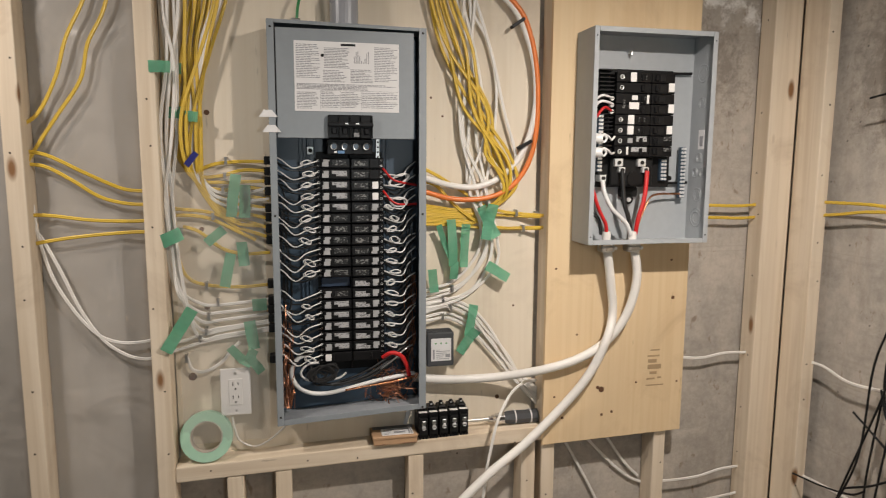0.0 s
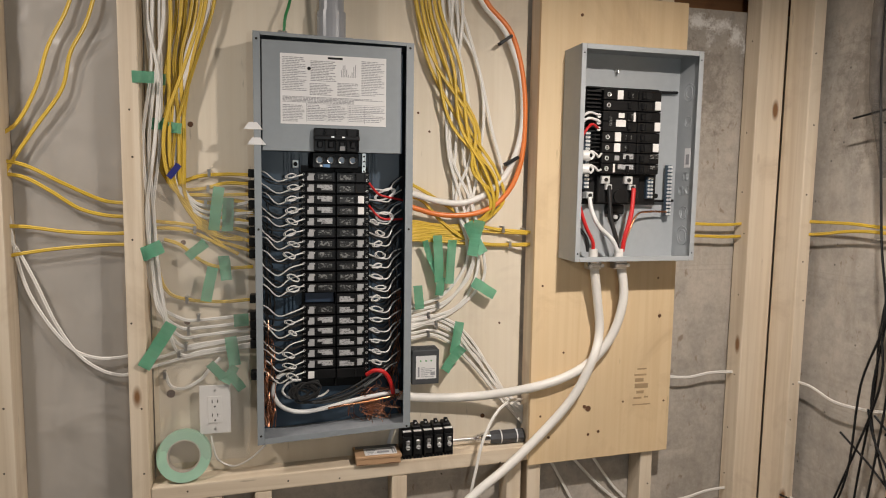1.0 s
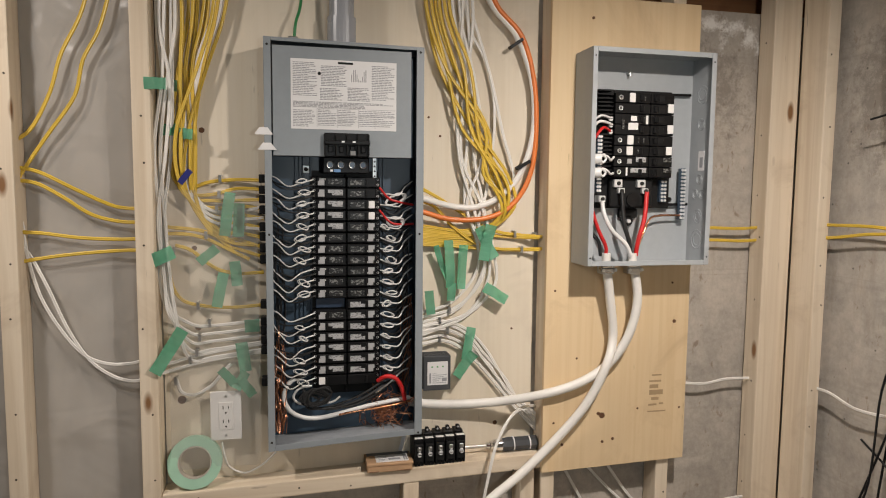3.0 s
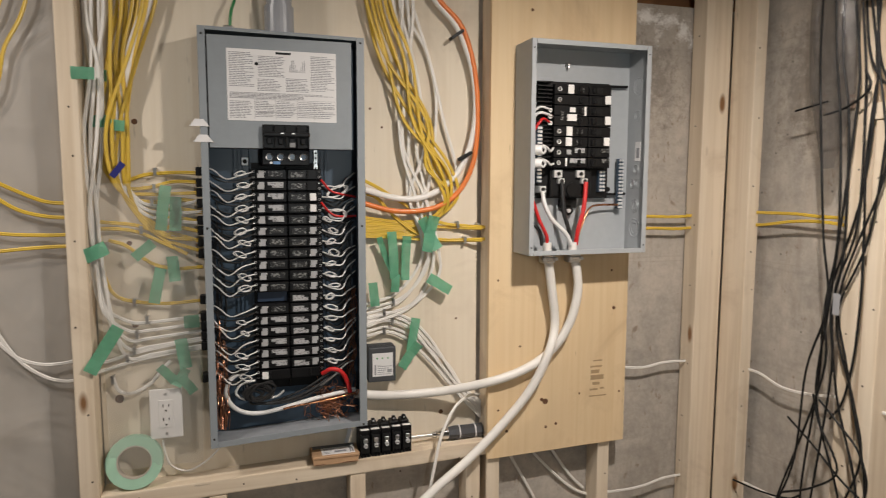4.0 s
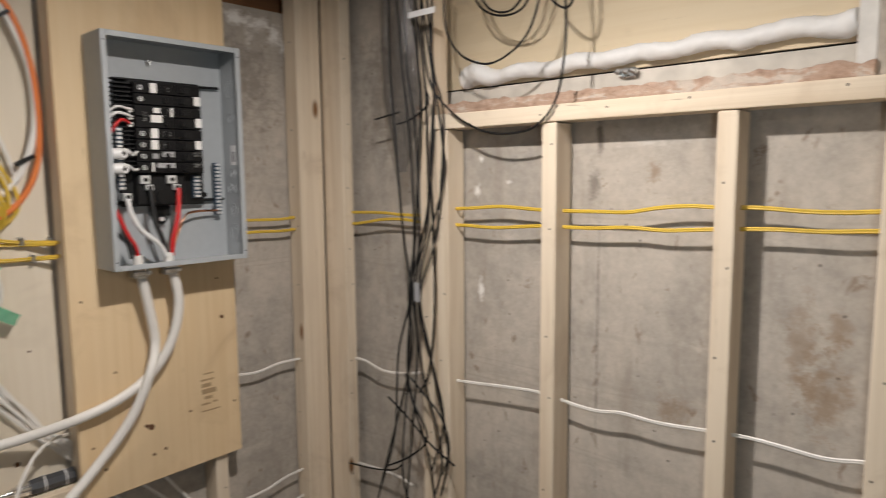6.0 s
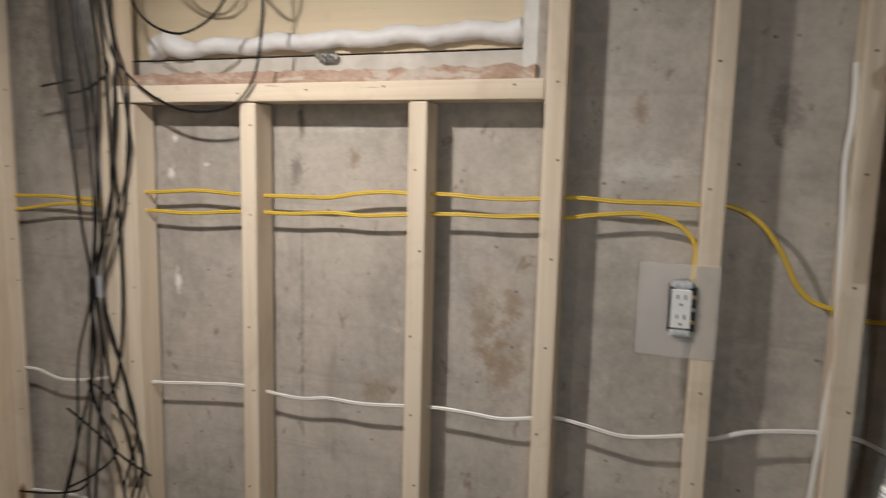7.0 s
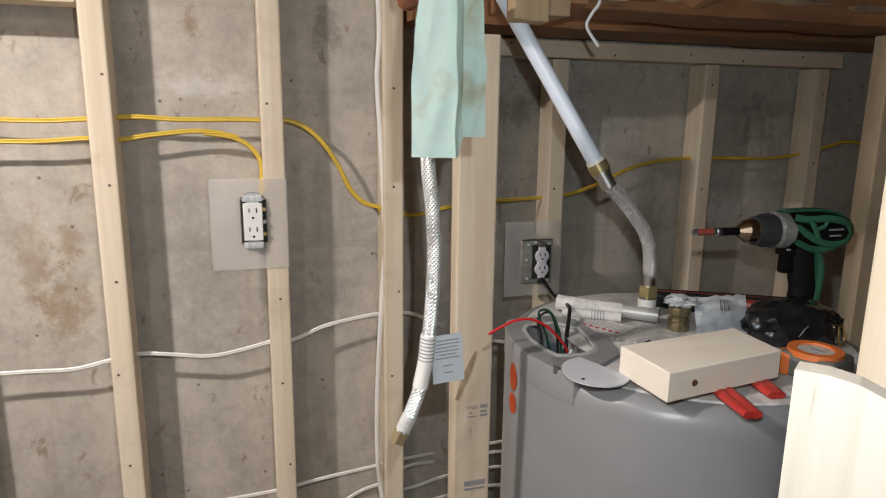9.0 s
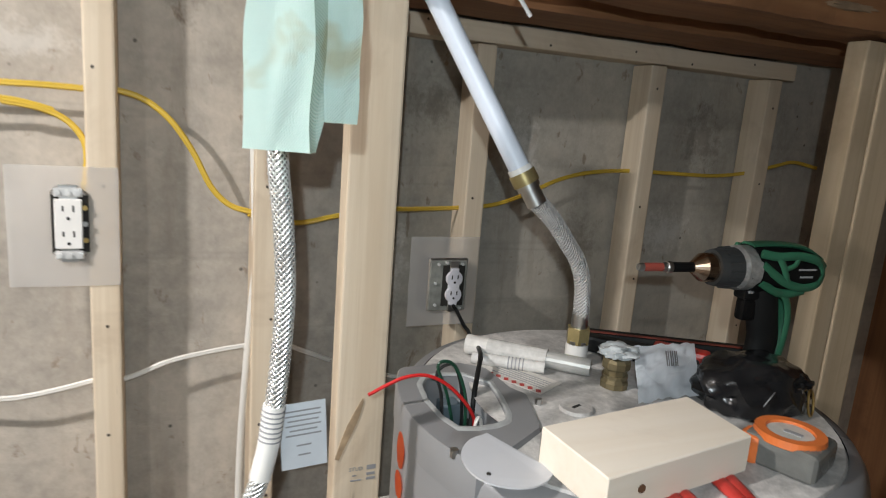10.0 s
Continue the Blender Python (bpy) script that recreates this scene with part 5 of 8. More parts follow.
white([(-0.203, -0.056, 1.951), (-0.205, -0.056, 1.828), (-0.205, -0.056, 1.704), (-0.211, -0.056, 1.552), (-0.23, -0.056, 1.397), (-0.229, -0.056, 1.267), (-0.21, -0.056, 1.139), (-0.179, -0.04, 1.077), (-0.128, -0.038, 1.079), (-0.012, -0.05, 1.095)])
white([(-0.196, -0.063, 1.949), (-0.195, -0.063, 1.827), (-0.215, -0.063, 1.702), (-0.233, -0.063, 1.551), (-0.227, -0.063, 1.398), (-0.22, -0.063, 1.267), (-0.202, -0.063, 1.124), (-0.18, -0.04, 1.055), (-0.128, -0.038, 1.06), (-0.012, -0.05, 1.077)])
white([(-0.285, -0.055, 1.061), (-0.236, -0.04, 1.049), (-0.18, -0.036, 1.062), (-0.102, -0.04, 1.077), (-0.012, -0.05, 1.091)])
white([(-0.286, -0.055, 1.018), (-0.237, -0.04, 1.029), (-0.174, -0.036, 1.045), (-0.096, -0.04, 1.059), (-0.012, -0.05, 1.071)])
white([(-0.215, -0.04, 1.01), (-0.204, -0.04, 0.979), (-0.175, -0.04, 0.971), (-0.136, -0.04, 0.991), (-0.11, -0.04, 1.022), (-0.09, -0.04, 1.042)])
yellow([(-0.21, -0.04, 1.331), (-0.173, -0.04, 1.317), (-0.124, -0.036, 1.276), (-0.073, -0.04, 1.262), (-0.01, -0.05, 1.265)])
yellow([(-0.228, -0.04, 1.344), (-0.222, -0.04, 1.251), (-0.201, -0.04, 1.204), (-0.158, -0.036, 1.186), (-0.087, -0.04, 1.18), (-0.011, -0.05, 1.186)])
yellow([(-0.282, -0.055, 1.352), (-0.221, -0.045, 1.358), (-0.154, -0.038, 1.35), (-0.084, -0.04, 1.316), (-0.043, -0.05, 1.296)])
yellow([(-0.281, -0.055, 1.382), (-0.22, -0.045, 1.373), (-0.147, -0.038, 1.363), (-0.084, -0.04, 1.336), (-0.032, -0.05, 1.33)])
thin_white([(-0.114, -0.045, 0.851), (-0.109, -0.045, 0.819), (-0.097, -0.045, 0.787), (-0.061, -0.045, 0.769), (-0.021, -0.045, 0.786), (0.013, -0.045, 0.816)])
# cables across the first stud bay
yellow([(-0.549, -0.06, 1.553), (-0.502, -0.05, 1.588), (-0.46, -0.05, 1.669), (-0.434, -0.05, 1.755), (-0.392, -0.05, 1.842), (-0.365, -0.05, 1.939)])
yellow([(-0.543, -0.06, 1.453), (-0.505, -0.05, 1.521), (-0.464, -0.05, 1.583), (-0.41, -0.05, 1.665), (-0.39, -0.05, 1.745), (-0.353, -0.05, 1.82), (-0.32, -0.05, 1.943)])
yellow([(-0.546, -0.06, 1.508), (-0.49, -0.05, 1.497), (-0.418, -0.05, 1.46), (-0.355, -0.05, 1.429), (-0.32, -0.05, 1.418), (-0.271, -0.058, 1.416)])
yellow([(-0.547, -0.06, 1.478), (-0.496, -0.05, 1.472), (-0.441, -0.05, 1.441), (-0.385, -0.05, 1.403), (-0.327, -0.05, 1.387), (-0.272, -0.058, 1.385)])
yellow([(-0.542, -0.06, 1.364), (-0.49, -0.05, 1.361), (-0.41, -0.05, 1.35), (-0.329, -0.05, 1.346), (-0.273, -0.058, 1.348)])
yellow([(-0.545, -0.06, 1.294), (-0.498, -0.05, 1.303), (-0.423, -0.05, 1.313), (-0.329, -0.05, 1.32), (-0.274, -0.058, 1.321)])
white([(-0.551, -0.06, 1.405), (-0.528, -0.05, 1.391), (-0.52, -0.05, 1.322), (-0.496, -0.05, 1.22), (-0.453, -0.05, 1.135), (-0.409, -0.05, 1.08), (-0.362, -0.05, 1.058), (-0.314, -0.05, 1.056), (-0.282, -0.058, 1.064)])
white([(-0.548, -0.06, 1.338), (-0.52, -0.05, 1.322), (-0.483, -0.05, 1.245), (-0.442, -0.05, 1.141), (-0.398, -0.05, 1.067), (-0.351, -0.05, 1.028), (-0.309, -0.05, 1.014), (-0.283, -0.058, 1.02)])
# cables between the second board and the corner
yellow([(1.106, -0.058, 1.373), (1.201, -0.058, 1.369), (1.29, -0.058, 1.367), (1.381, -0.058, 1.374)])
yellow([(1.108, -0.058, 1.334), (1.203, -0.058, 1.335), (1.291, -0.058, 1.332), (1.382, -0.058, 1.338)])
white([(1.099, -0.058, 0.937), (1.186, -0.058, 0.928), (1.266, -0.058, 0.938), (1.379, -0.058, 0.934)])
white([(1.034, -0.055, 0.566), (1.111, -0.055, 0.56), (1.2, -0.055, 0.563), (1.28, -0.055, 0.579), (1.375, -0.055, 0.582)])
white([(1.113, -0.055, 0.49), (1.232, -0.055, 0.487), (1.378, -0.055, 0.502)])
white([(0.756, -0.03, 0.751), (0.808, -0.03, 0.66), (0.862, -0.03, 0.563), (0.918, -0.03, 0.452)])
white([(0.834, -0.03, 0.723), (0.916, -0.03, 0.635), (0.981, -0.03, 0.577), (1.029, -0.03, 0.552), (1.097, -0.03, 0.529)])
white([(0.906, -0.03, 0.713), (0.971, -0.03, 0.621), (1.019, -0.03, 0.571)])
# cables along the window wall
yellow([(1.452, -0.11, 1.381), (1.452, -0.214, 1.384), (1.452, -0.318, 1.386), (1.452, -0.403, 1.383), (1.452, -0.529, 1.385)], normal=(-1, 0, 0))
yellow([(1.452, -0.112, 1.342), (1.452, -0.216, 1.352), (1.452, -0.319, 1.367), (1.452, -0.413, 1.37), (1.452, -0.531, 1.361)], normal=(-1, 0, 0))
white([(1.452, -0.124, 0.929), (1.452, -0.219, 0.937), (1.452, -0.307, 0.921), (1.452, -0.406, 0.932), (1.452, -0.494, 0.952), (1.452, -0.591, 0.947)], normal=(-1, 0, 0))
white([(1.452, -0.118, 0.592), (1.452, -0.216, 0.604), (1.452, -0.347, 0.613), (1.452, -0.427, 0.604)], normal=(-1, 0, 0))
yellow([(1.452, -0.562, 1.404), (1.452, -0.654, 1.409), (1.452, -0.741, 1.415), (1.452, -0.839, 1.411), (1.452, -0.917, 1.41), (1.452, -1.004, 1.411), (1.452, -1.073, 1.412), (1.452, -1.139, 1.423), (1.452, -1.201, 1.428), (1.452, -1.261, 1.427), (1.452, -1.329, 1.428), (1.452, -1.405, 1.424), (1.452, -1.466, 1.424), (1.452, -1.514, 1.427), (1.452, -1.587, 1.431), (1.452, -1.656, 1.427), (1.452, -1.737, 1.428), (1.452, -1.804, 1.427)], normal=(-1, 0, 0))
yellow([(1.452, -0.561, 1.364), (1.452, -0.636, 1.364), (1.452, -0.724, 1.363), (1.452, -0.856, 1.373), (1.452, -0.976, 1.374), (1.452, -1.074, 1.38), (1.452, -1.153, 1.378), (1.452, -1.251, 1.385), (1.452, -1.353, 1.39), (1.452, -1.437, 1.39), (1.452, -1.515, 1.395), (1.452, -1.562, 1.393), (1.452, -1.607, 1.4), (1.452, -1.674, 1.407), (1.452, -1.715, 1.405), (1.452, -1.754, 1.396)], normal=(-1, 0, 0))
white([(1.452, -0.556, 0.948), (1.452, -0.651, 0.957), (1.452, -0.758, 0.969), (1.452, -0.859, 0.977), (1.452, -0.953, 0.969), (1.452, -1.012, 0.969), (1.452, -1.069, 0.978), (1.452, -1.151, 0.977), (1.452, -1.252, 0.987), (1.452, -1.324, 0.993), (1.452, -1.391, 0.992), (1.452, -1.456, 0.99), (1.452, -1.516, 1.001), (1.452, -1.565, 1.008), (1.452, -1.621, 1.001), (1.452, -1.683, 0.992), (1.452, -1.741, 0.999), (1.452, -1.796, 1.011)], normal=(-1, 0, 0))
yellow([(1.452, -1.784, 1.427), (1.452, -1.829, 1.428), (1.452, -1.865, 1.418), (1.452, -1.898, 1.392), (1.452, -1.927, 1.35), (1.452, -1.952, 1.3), (1.452, -1.979, 1.273), (1.452, -2.014, 1.262)], normal=(-1, 0, 0))
yellow([(1.452, -1.696, 1.404), (1.452, -1.738, 1.398), (1.452, -1.77, 1.383), (1.452, -1.789, 1.356), (1.452, -1.791, 1.324), (1.44, -1.787, 1.287)], normal=(-1, 0, 0))
white([(1.452, -1.793, 1.003), (1.452, -1.84, 1.011), (1.452, -1.894, 1.032), (1.452, -1.956, 1.044), (1.452, -2.024, 1.052)], normal=(-1, 0, 0))
yellow([(1.452, -2.006, 1.26), (1.47, -2.043, 1.248), (1.47, -2.089, 1.244), (1.47, -2.148, 1.256), (1.5, -2.231, 1.262), (1.55, -2.316, 1.257), (1.58, -2.411, 1.256), (1.58, -2.483, 1.263), (1.58, -2.554, 1.285), (1.58, -2.627, 1.317), (1.58, -2.703, 1.335), (1.58, -2.797, 1.342), (1.58, -2.912, 1.341), (1.58, -3.032, 1.34), (1.58, -3.137, 1.351), (1.58, -3.225, 1.371), (1.58, -3.279, 1.381), (1.58, -3.358, 1.37)], normal=(-1, 0, 0))
white([(1.452, -2.004, 1.049), (1.452, -2.062, 1.047), (1.452, -2.097, 1.034), (1.5, -2.161, 0.992), (1.55, -2.258, 0.94), (1.55, -2.341, 0.923)], normal=(-1, 0, 0))
white([(1.452, -1.674, 0.69), (1.452, -1.793, 0.695), (1.452, -1.884, 0.707), (1.452, -1.995, 0.718), (1.46, -2.064, 0.72), (1.5, -2.152, 0.701), (1.52, -2.253, 0.693), (1.52, -2.351, 0.697)], normal=(-1, 0, 0))
white([(1.452, -1.905, 0.635), (1.452, -1.965, 0.666), (1.452, -2.025, 0.68), (1.46, -2.064, 0.701), (1.5, -2.152, 0.68), (1.52, -2.253, 0.671), (1.52, -2.353, 0.668)], normal=(-1, 0, 0))
white([(1.48, -2.044, 0.634), (1.48, -2.095, 0.639), (1.48, -2.146, 0.651), (1.52, -2.268, 0.633), (1.52, -2.354, 0.624)], normal=(-1, 0, 0))
white([(1.48, -2.069, 0.595), (1.48, -2.147, 0.602), (1.52, -2.27, 0.586), (1.52, -2.356, 0.575)], normal=(-1, 0, 0))
# white cable stapled down a stud
white_down([(1.435, -2.004, 1.659), (1.435, -2.007, 1.582), (1.435, -2.002, 1.503), (1.435, -2.008, 1.39), (1.435, -2.013, 1.273), (1.435, -2.015, 1.185), (1.435, -2.01, 1.118), (1.435, -2.003, 1.003), (1.435, -1.997, 0.883), (1.435, -1.996, 0.759), (1.435, -2.005, 0.654), (1.435, -2.021, 0.571)], normal=(-1, 0, 0))
# black coaxial hank
coax([(1.37, -0.444, 1.96), (1.37, -0.445, 1.764), (1.37, -0.462, 1.562), (1.37, -0.484, 1.346), (1.37, -0.507, 1.185), (1.37, -0.459, 1.019), (1.37, -0.44, 0.792), (1.37, -0.384, 0.629)], normal=(-1, 0, 0))
coax([(1.376, -0.466, 1.954), (1.376, -0.484, 1.758), (1.376, -0.508, 1.573), (1.376, -0.518, 1.335), (1.376, -0.495, 1.175), (1.376, -0.501, 1.015), (1.376, -0.392, 0.679), (1.376, -0.339, 0.509)], normal=(-1, 0, 0))
coax([(1.382, -0.487, 1.949), (1.382, -0.495, 1.756), (1.382, -0.522, 1.598), (1.382, -0.53, 1.309), (1.382, -0.507, 1.17), (1.382, -0.519, 1.034), (1.382, -0.487, 0.735), (1.382, -0.467, 0.591)], normal=(-1, 0, 0))
coax([(1.388, -0.5, 1.946), (1.388, -0.531, 1.751), (1.388, -0.534, 1.636), (1.388, -0.505, 1.279), (1.388, -0.492, 1.153), (1.388, -0.476, 0.95), (1.388, -0.55, 0.748), (1.388, -0.571, 0.63)], normal=(-1, 0, 0))
coax([(1.394, -0.514, 1.943), (1.394, -0.541, 1.75), (1.394, -0.549, 1.648), (1.394, -0.55, 1.377), (1.394, -0.5, 1.196), (1.394, -0.525, 0.978), (1.394, -0.592, 0.766), (1.394, -0.558, 0.621)], normal=(-1, 0, 0))
coax([(1.4, -0.528, 1.94), (1.4, -0.565, 1.746), (1.4, -0.597, 1.581), (1.4, -0.598, 1.469), (1.4, -0.511, 1.211), (1.4, -0.544, 1.039), (1.4, -0.608, 0.786), (1.4, -0.582, 0.647)], normal=(-1, 0, 0))
coax([(1.406, -0.543, 1.936), (1.406, -0.565, 1.747), (1.406, -0.596, 1.631), (1.406, -0.571, 1.352), (1.406, -0.502, 1.154), (1.406, -0.559, 0.973), (1.406, -0.588, 0.846), (1.406, -0.543, 0.699)], normal=(-1, 0, 0))
coax([(1.412, -0.555, 1.934), (1.412, -0.553, 1.749), (1.412, -0.559, 1.673), (1.412, -0.538, 1.429), (1.412, -0.464, 1.174), (1.412, -0.458, 1.0), (1.412, -0.424, 0.672), (1.412, -0.462, 0.552)], normal=(-1, 0, 0))
coax([(1.38, -0.456, 1.623), (1.38, -0.505, 1.632), (1.38, -0.551, 1.653), (1.38, -0.571, 1.676), (1.38, -0.557, 1.709)], normal=(-1, 0, 0))
coax([(1.4, -0.351, 1.643), (1.4, -0.444, 1.656)], normal=(-1, 0, 0))
coax([(1.39, -0.483, 0.951), (1.39, -0.545, 0.908), (1.39, -0.596, 0.865), (1.39, -0.621, 0.793), (1.39, -0.599, 0.714)], normal=(-1, 0, 0))
coax([(1.38, -0.398, 0.681), (1.38, -0.489, 0.736), (1.38, -0.553, 0.807), (1.38, -0.496, 0.899), (1.38, -0.474, 0.964)], normal=(-1, 0, 0))
coax([(1.395, -0.388, 0.875), (1.395, -0.471, 0.831), (1.395, -0.55, 0.781), (1.395, -0.635, 0.747)], normal=(-1, 0, 0))
coax([(1.41, -0.191, 0.617), (1.41, -0.298, 0.632), (1.41, -0.387, 0.655), (1.41, -0.427, 0.683)], normal=(-1, 0, 0))
# thin black cable looped before the window board
coax([(1.41, -0.517, 1.975), (1.41, -0.524, 1.842), (1.41, -0.55, 1.72), (1.41, -0.622, 1.644), (1.41, -0.708, 1.598), (1.41, -0.79, 1.585), (1.41, -0.868, 1.598), (1.41, -0.919, 1.651), (1.41, -0.94, 1.744), (1.41, -0.942, 1.836), (1.41, -0.931, 1.94)], normal=(-1, 0, 0))
coax([(1.4, -0.608, 1.96), (1.4, -0.612, 1.845), (1.4, -0.658, 1.777), (1.4, -0.734, 1.746), (1.4, -0.798, 1.759), (1.4, -0.851, 1.797), (1.4, -0.881, 1.864), (1.4, -0.885, 1.922)], normal=(-1, 0, 0))
coax([(1.42, -0.668, 1.957), (1.42, -0.701, 1.884), (1.42, -0.766, 1.852), (1.42, -0.829, 1.863), (1.42, -0.859, 1.93)], normal=(-1, 0, 0))
coax([(1.42, -0.685, 1.942), (1.42, -0.726, 1.877), (1.42, -0.782, 1.858), (1.42, -0.821, 1.882), (1.42, -0.836, 1.933)], normal=(-1, 0, 0))
coax([(1.42, -0.874, 1.893), (1.42, -0.911, 1.853), (1.42, -0.939, 1.841), (1.42, -0.953, 1.86), (1.42, -0.953, 1.917)], normal=(-1, 0, 0))
coax([(1.41, -0.559, 1.68), (1.41, -0.547, 1.517), (1.41, -0.554, 1.351), (1.41, -0.557, 1.209), (1.41, -0.549, 1.064), (1.41, -0.528, 0.958), (1.41, -0.497, 0.907)], normal=(-1, 0, 0))


# ---- tape, clips and things on the panel wall ----
def tape_strip(x, y, z, w, l, lean):
    """A torn strip of tape, a little curled, its length leaning from upright."""
    bm = bmesh.new()
    n, rows = 8, []
    curl = random.uniform(-0.006, 0.010)
    for i in range(n + 1):
        f = i / n - 0.5
        rows.append([bm.verts.new((s * w / 2 + random.uniform(-0.0006, 0.0006), -curl * (4 * f * f) - 0.002 * s * f, f * l)) for s in (-1, 0, 1)])
    for i in range(n):
        for k in range(2):
            bm.faces.new((rows[i][k], rows[i][k + 1], rows[i + 1][k + 1], rows[i + 1][k]))
    bmesh.ops.solidify(bm, geom=bm.faces[:], thickness=0.0004)
    turned(bm, Matrix.Translation((x, y, z)) @ Matrix.Rotation(radians(lean), 4, "Y") @ Matrix.Rotation(random.uniform(-0.15, 0.15), 4, "Z"))
    solid("tape_strip", bm, TAPE, "strip of green masking tape holding cables", "tape", "green tape strips")


tape_strip(-0.236, -0.094, 1.694, 0.026, 0.046, 90)
tape_strip(-0.211, -0.05, 1.697, 0.026, 0.029, 90)
tape_strip(-0.212, -0.058, 1.596, 0.027, 0.031, 88)
tape_strip(-0.177, -0.06, 1.588, 0.024, 0.029, 95)
tape_strip(-0.229, -0.094, 1.310, 0.031, 0.050, 65)
tape_strip(-0.091, -0.062, 1.404, 0.025, 0.103, 8)
tape_strip(-0.066, -0.045, 1.390, 0.026, 0.079, 2)
tape_strip(-0.136, -0.055, 1.308, 0.023, 0.053, 50)
tape_strip(-0.110, -0.06, 1.225, 0.025, 0.083, 12)
tape_strip(-0.074, -0.05, 1.263, 0.026, 0.059, -5)
tape_strip(-0.220, -0.094, 1.092, 0.029, 0.118, 32)
tape_strip(-0.039, -0.058, 1.137, 0.031, 0.034, 88)
tape_strip(-0.059, -0.062, 1.063, 0.028, 0.072, -8)
tape_strip(-0.096, -0.064, 1.017, 0.023, 0.049, -42)
tape_strip(-0.065, -0.06, 1.007, 0.023, 0.047, 30)
tape_strip(-0.052, -0.066, 0.989, 0.023, 0.049, -35)
tape_strip(0.446, -0.06, 1.279, 0.024, 0.121, -3)
tape_strip(0.479, -0.055, 1.271, 0.024, 0.113, 3)
tape_strip(0.425, -0.05, 1.283, 0.015, 0.091, -20)
tape_strip(0.452, -0.056, 1.207, 0.021, 0.047, 5)
tape_strip(0.541, -0.064, 1.333, 0.030, 0.093, 12)
tape_strip(0.541, -0.06, 1.333, 0.027, 0.091, -28)
tape_strip(0.568, -0.062, 1.201, 0.027, 0.070, -58)
tape_strip(0.395, -0.062, 1.182, 0.023, 0.061, -6)
tape_strip(0.498, -0.058, 1.072, 0.024, 0.085, 10)
tape_strip(0.487, -0.064, 1.019, 0.027, 0.076, 38)
solid("marker_tag", turned(block(-0.007, 0.007, -0.0006, 0.0006, -0.019, 0.019), Matrix.Translation((-0.180, -0.072, 1.490)) @ Matrix.Rotation(radians(38), 4, "Y")), plain("dark_blue_tape", (0.015, 0.02, 0.16), 0.5), "dark blue tape tag on the yellow cables", "tag")
CLIPS = [(-0.107, 1.487), (-0.110, 1.450), (-0.116, 1.417), (-0.141, 1.354), (-0.162, 1.186), (-0.137, 1.143), (-0.160, 1.110), (-0.167, 1.072), (-0.183, 1.056), (-0.216, 1.006), (-0.214, 1.317), (0.680, 1.348), (0.643, 1.312), (0.450, 1.156), (0.425, 1.131), (0.446, 1.104), (0.425, 1.082), (0.623, 1.353)]
for cx, cz in CLIPS:
    bm = block(cx - 0.0035, cx + 0.0035, -0.046, -0.0440, cz - 0.009, cz + 0.009, 0.0006)
    join(bm, block(cx - 0.0035, cx + 0.0035, -0.0440, -0.0250, cz + 0.0075, cz + 0.009))
    join(bm, block(cx - 0.0035, cx + 0.0035, -0.0440, -0.0250, cz - 0.009, cz - 0.0075))
    solid("cable_staple", bm, STEEL, "small metal staple holding a cable to plywood", "staple", "cable staples")
for tx, tz, a in ((0.612, 1.835, -35), (0.637, 1.532, -30)):
    solid("cable_tie", turned(block(-0.020, 0.020, -0.010, 0.010, -0.004, 0.004, 0.001), Matrix.Translation((tx, -0.055, tz)) @ Matrix.Rotation(radians(a), 4, "Y")), BLACK_MATT, "black strap round the white and orange cables", "cable tie", "cable ties")


def wall_outlet(name_label, x0, x1, z0, z1, yb, yf):
    o = thing("wall_outlet", name_label, "outlet")
    cx, cz = (x0 + x1) / 2, (z0 + z1) / 2
    part("outlet_box", block(x0 + 0.010, x1 - 0.010, yb, yf + 0.006, z0 + 0.008, z1 - 0.010, 0.002), WHITE, o)
    part("cover_plate", block(x0, x1, yf, yf + 0.006, z0, z1, 0.002, 2), WHITE, o)
    face = part("receptacle", block(cx - 0.0165, cx + 0.0165, yf - 0.0018, yf + 0.002, cz - 0.0335, cz + 0.0335, 0.0008), WHITE, o)
    for dz in (0.017, -0.017):
        for dx, h in ((-0.0062, 0.0042), (0.0062, 0.0035)):
            part("slot", block(cx + dx - 0.0011, cx + dx + 0.0011, yf - 0.0022, yf - 0.001, cz + dz + 0.004 - h, cz + dz + 0.004 + h), DARK, face)
        part("ground_hole", rod((cx, yf - 0.0022, cz + dz - 0.009), (cx, yf - 0.001, cz + dz - 0.009), 0.0024, 10), DARK, face)
    for dz in (0.048, -0.048):
        part("screw", rod((cx, yf - 0.001, cz + dz), (cx, yf + 0.001, cz + dz), 0.003, 10), STEEL, o)
    return o


wall_outlet("white duplex wall outlet on the plywood board", -0.139, -0.067, 0.858, 0.978, -0.0246, -0.052)


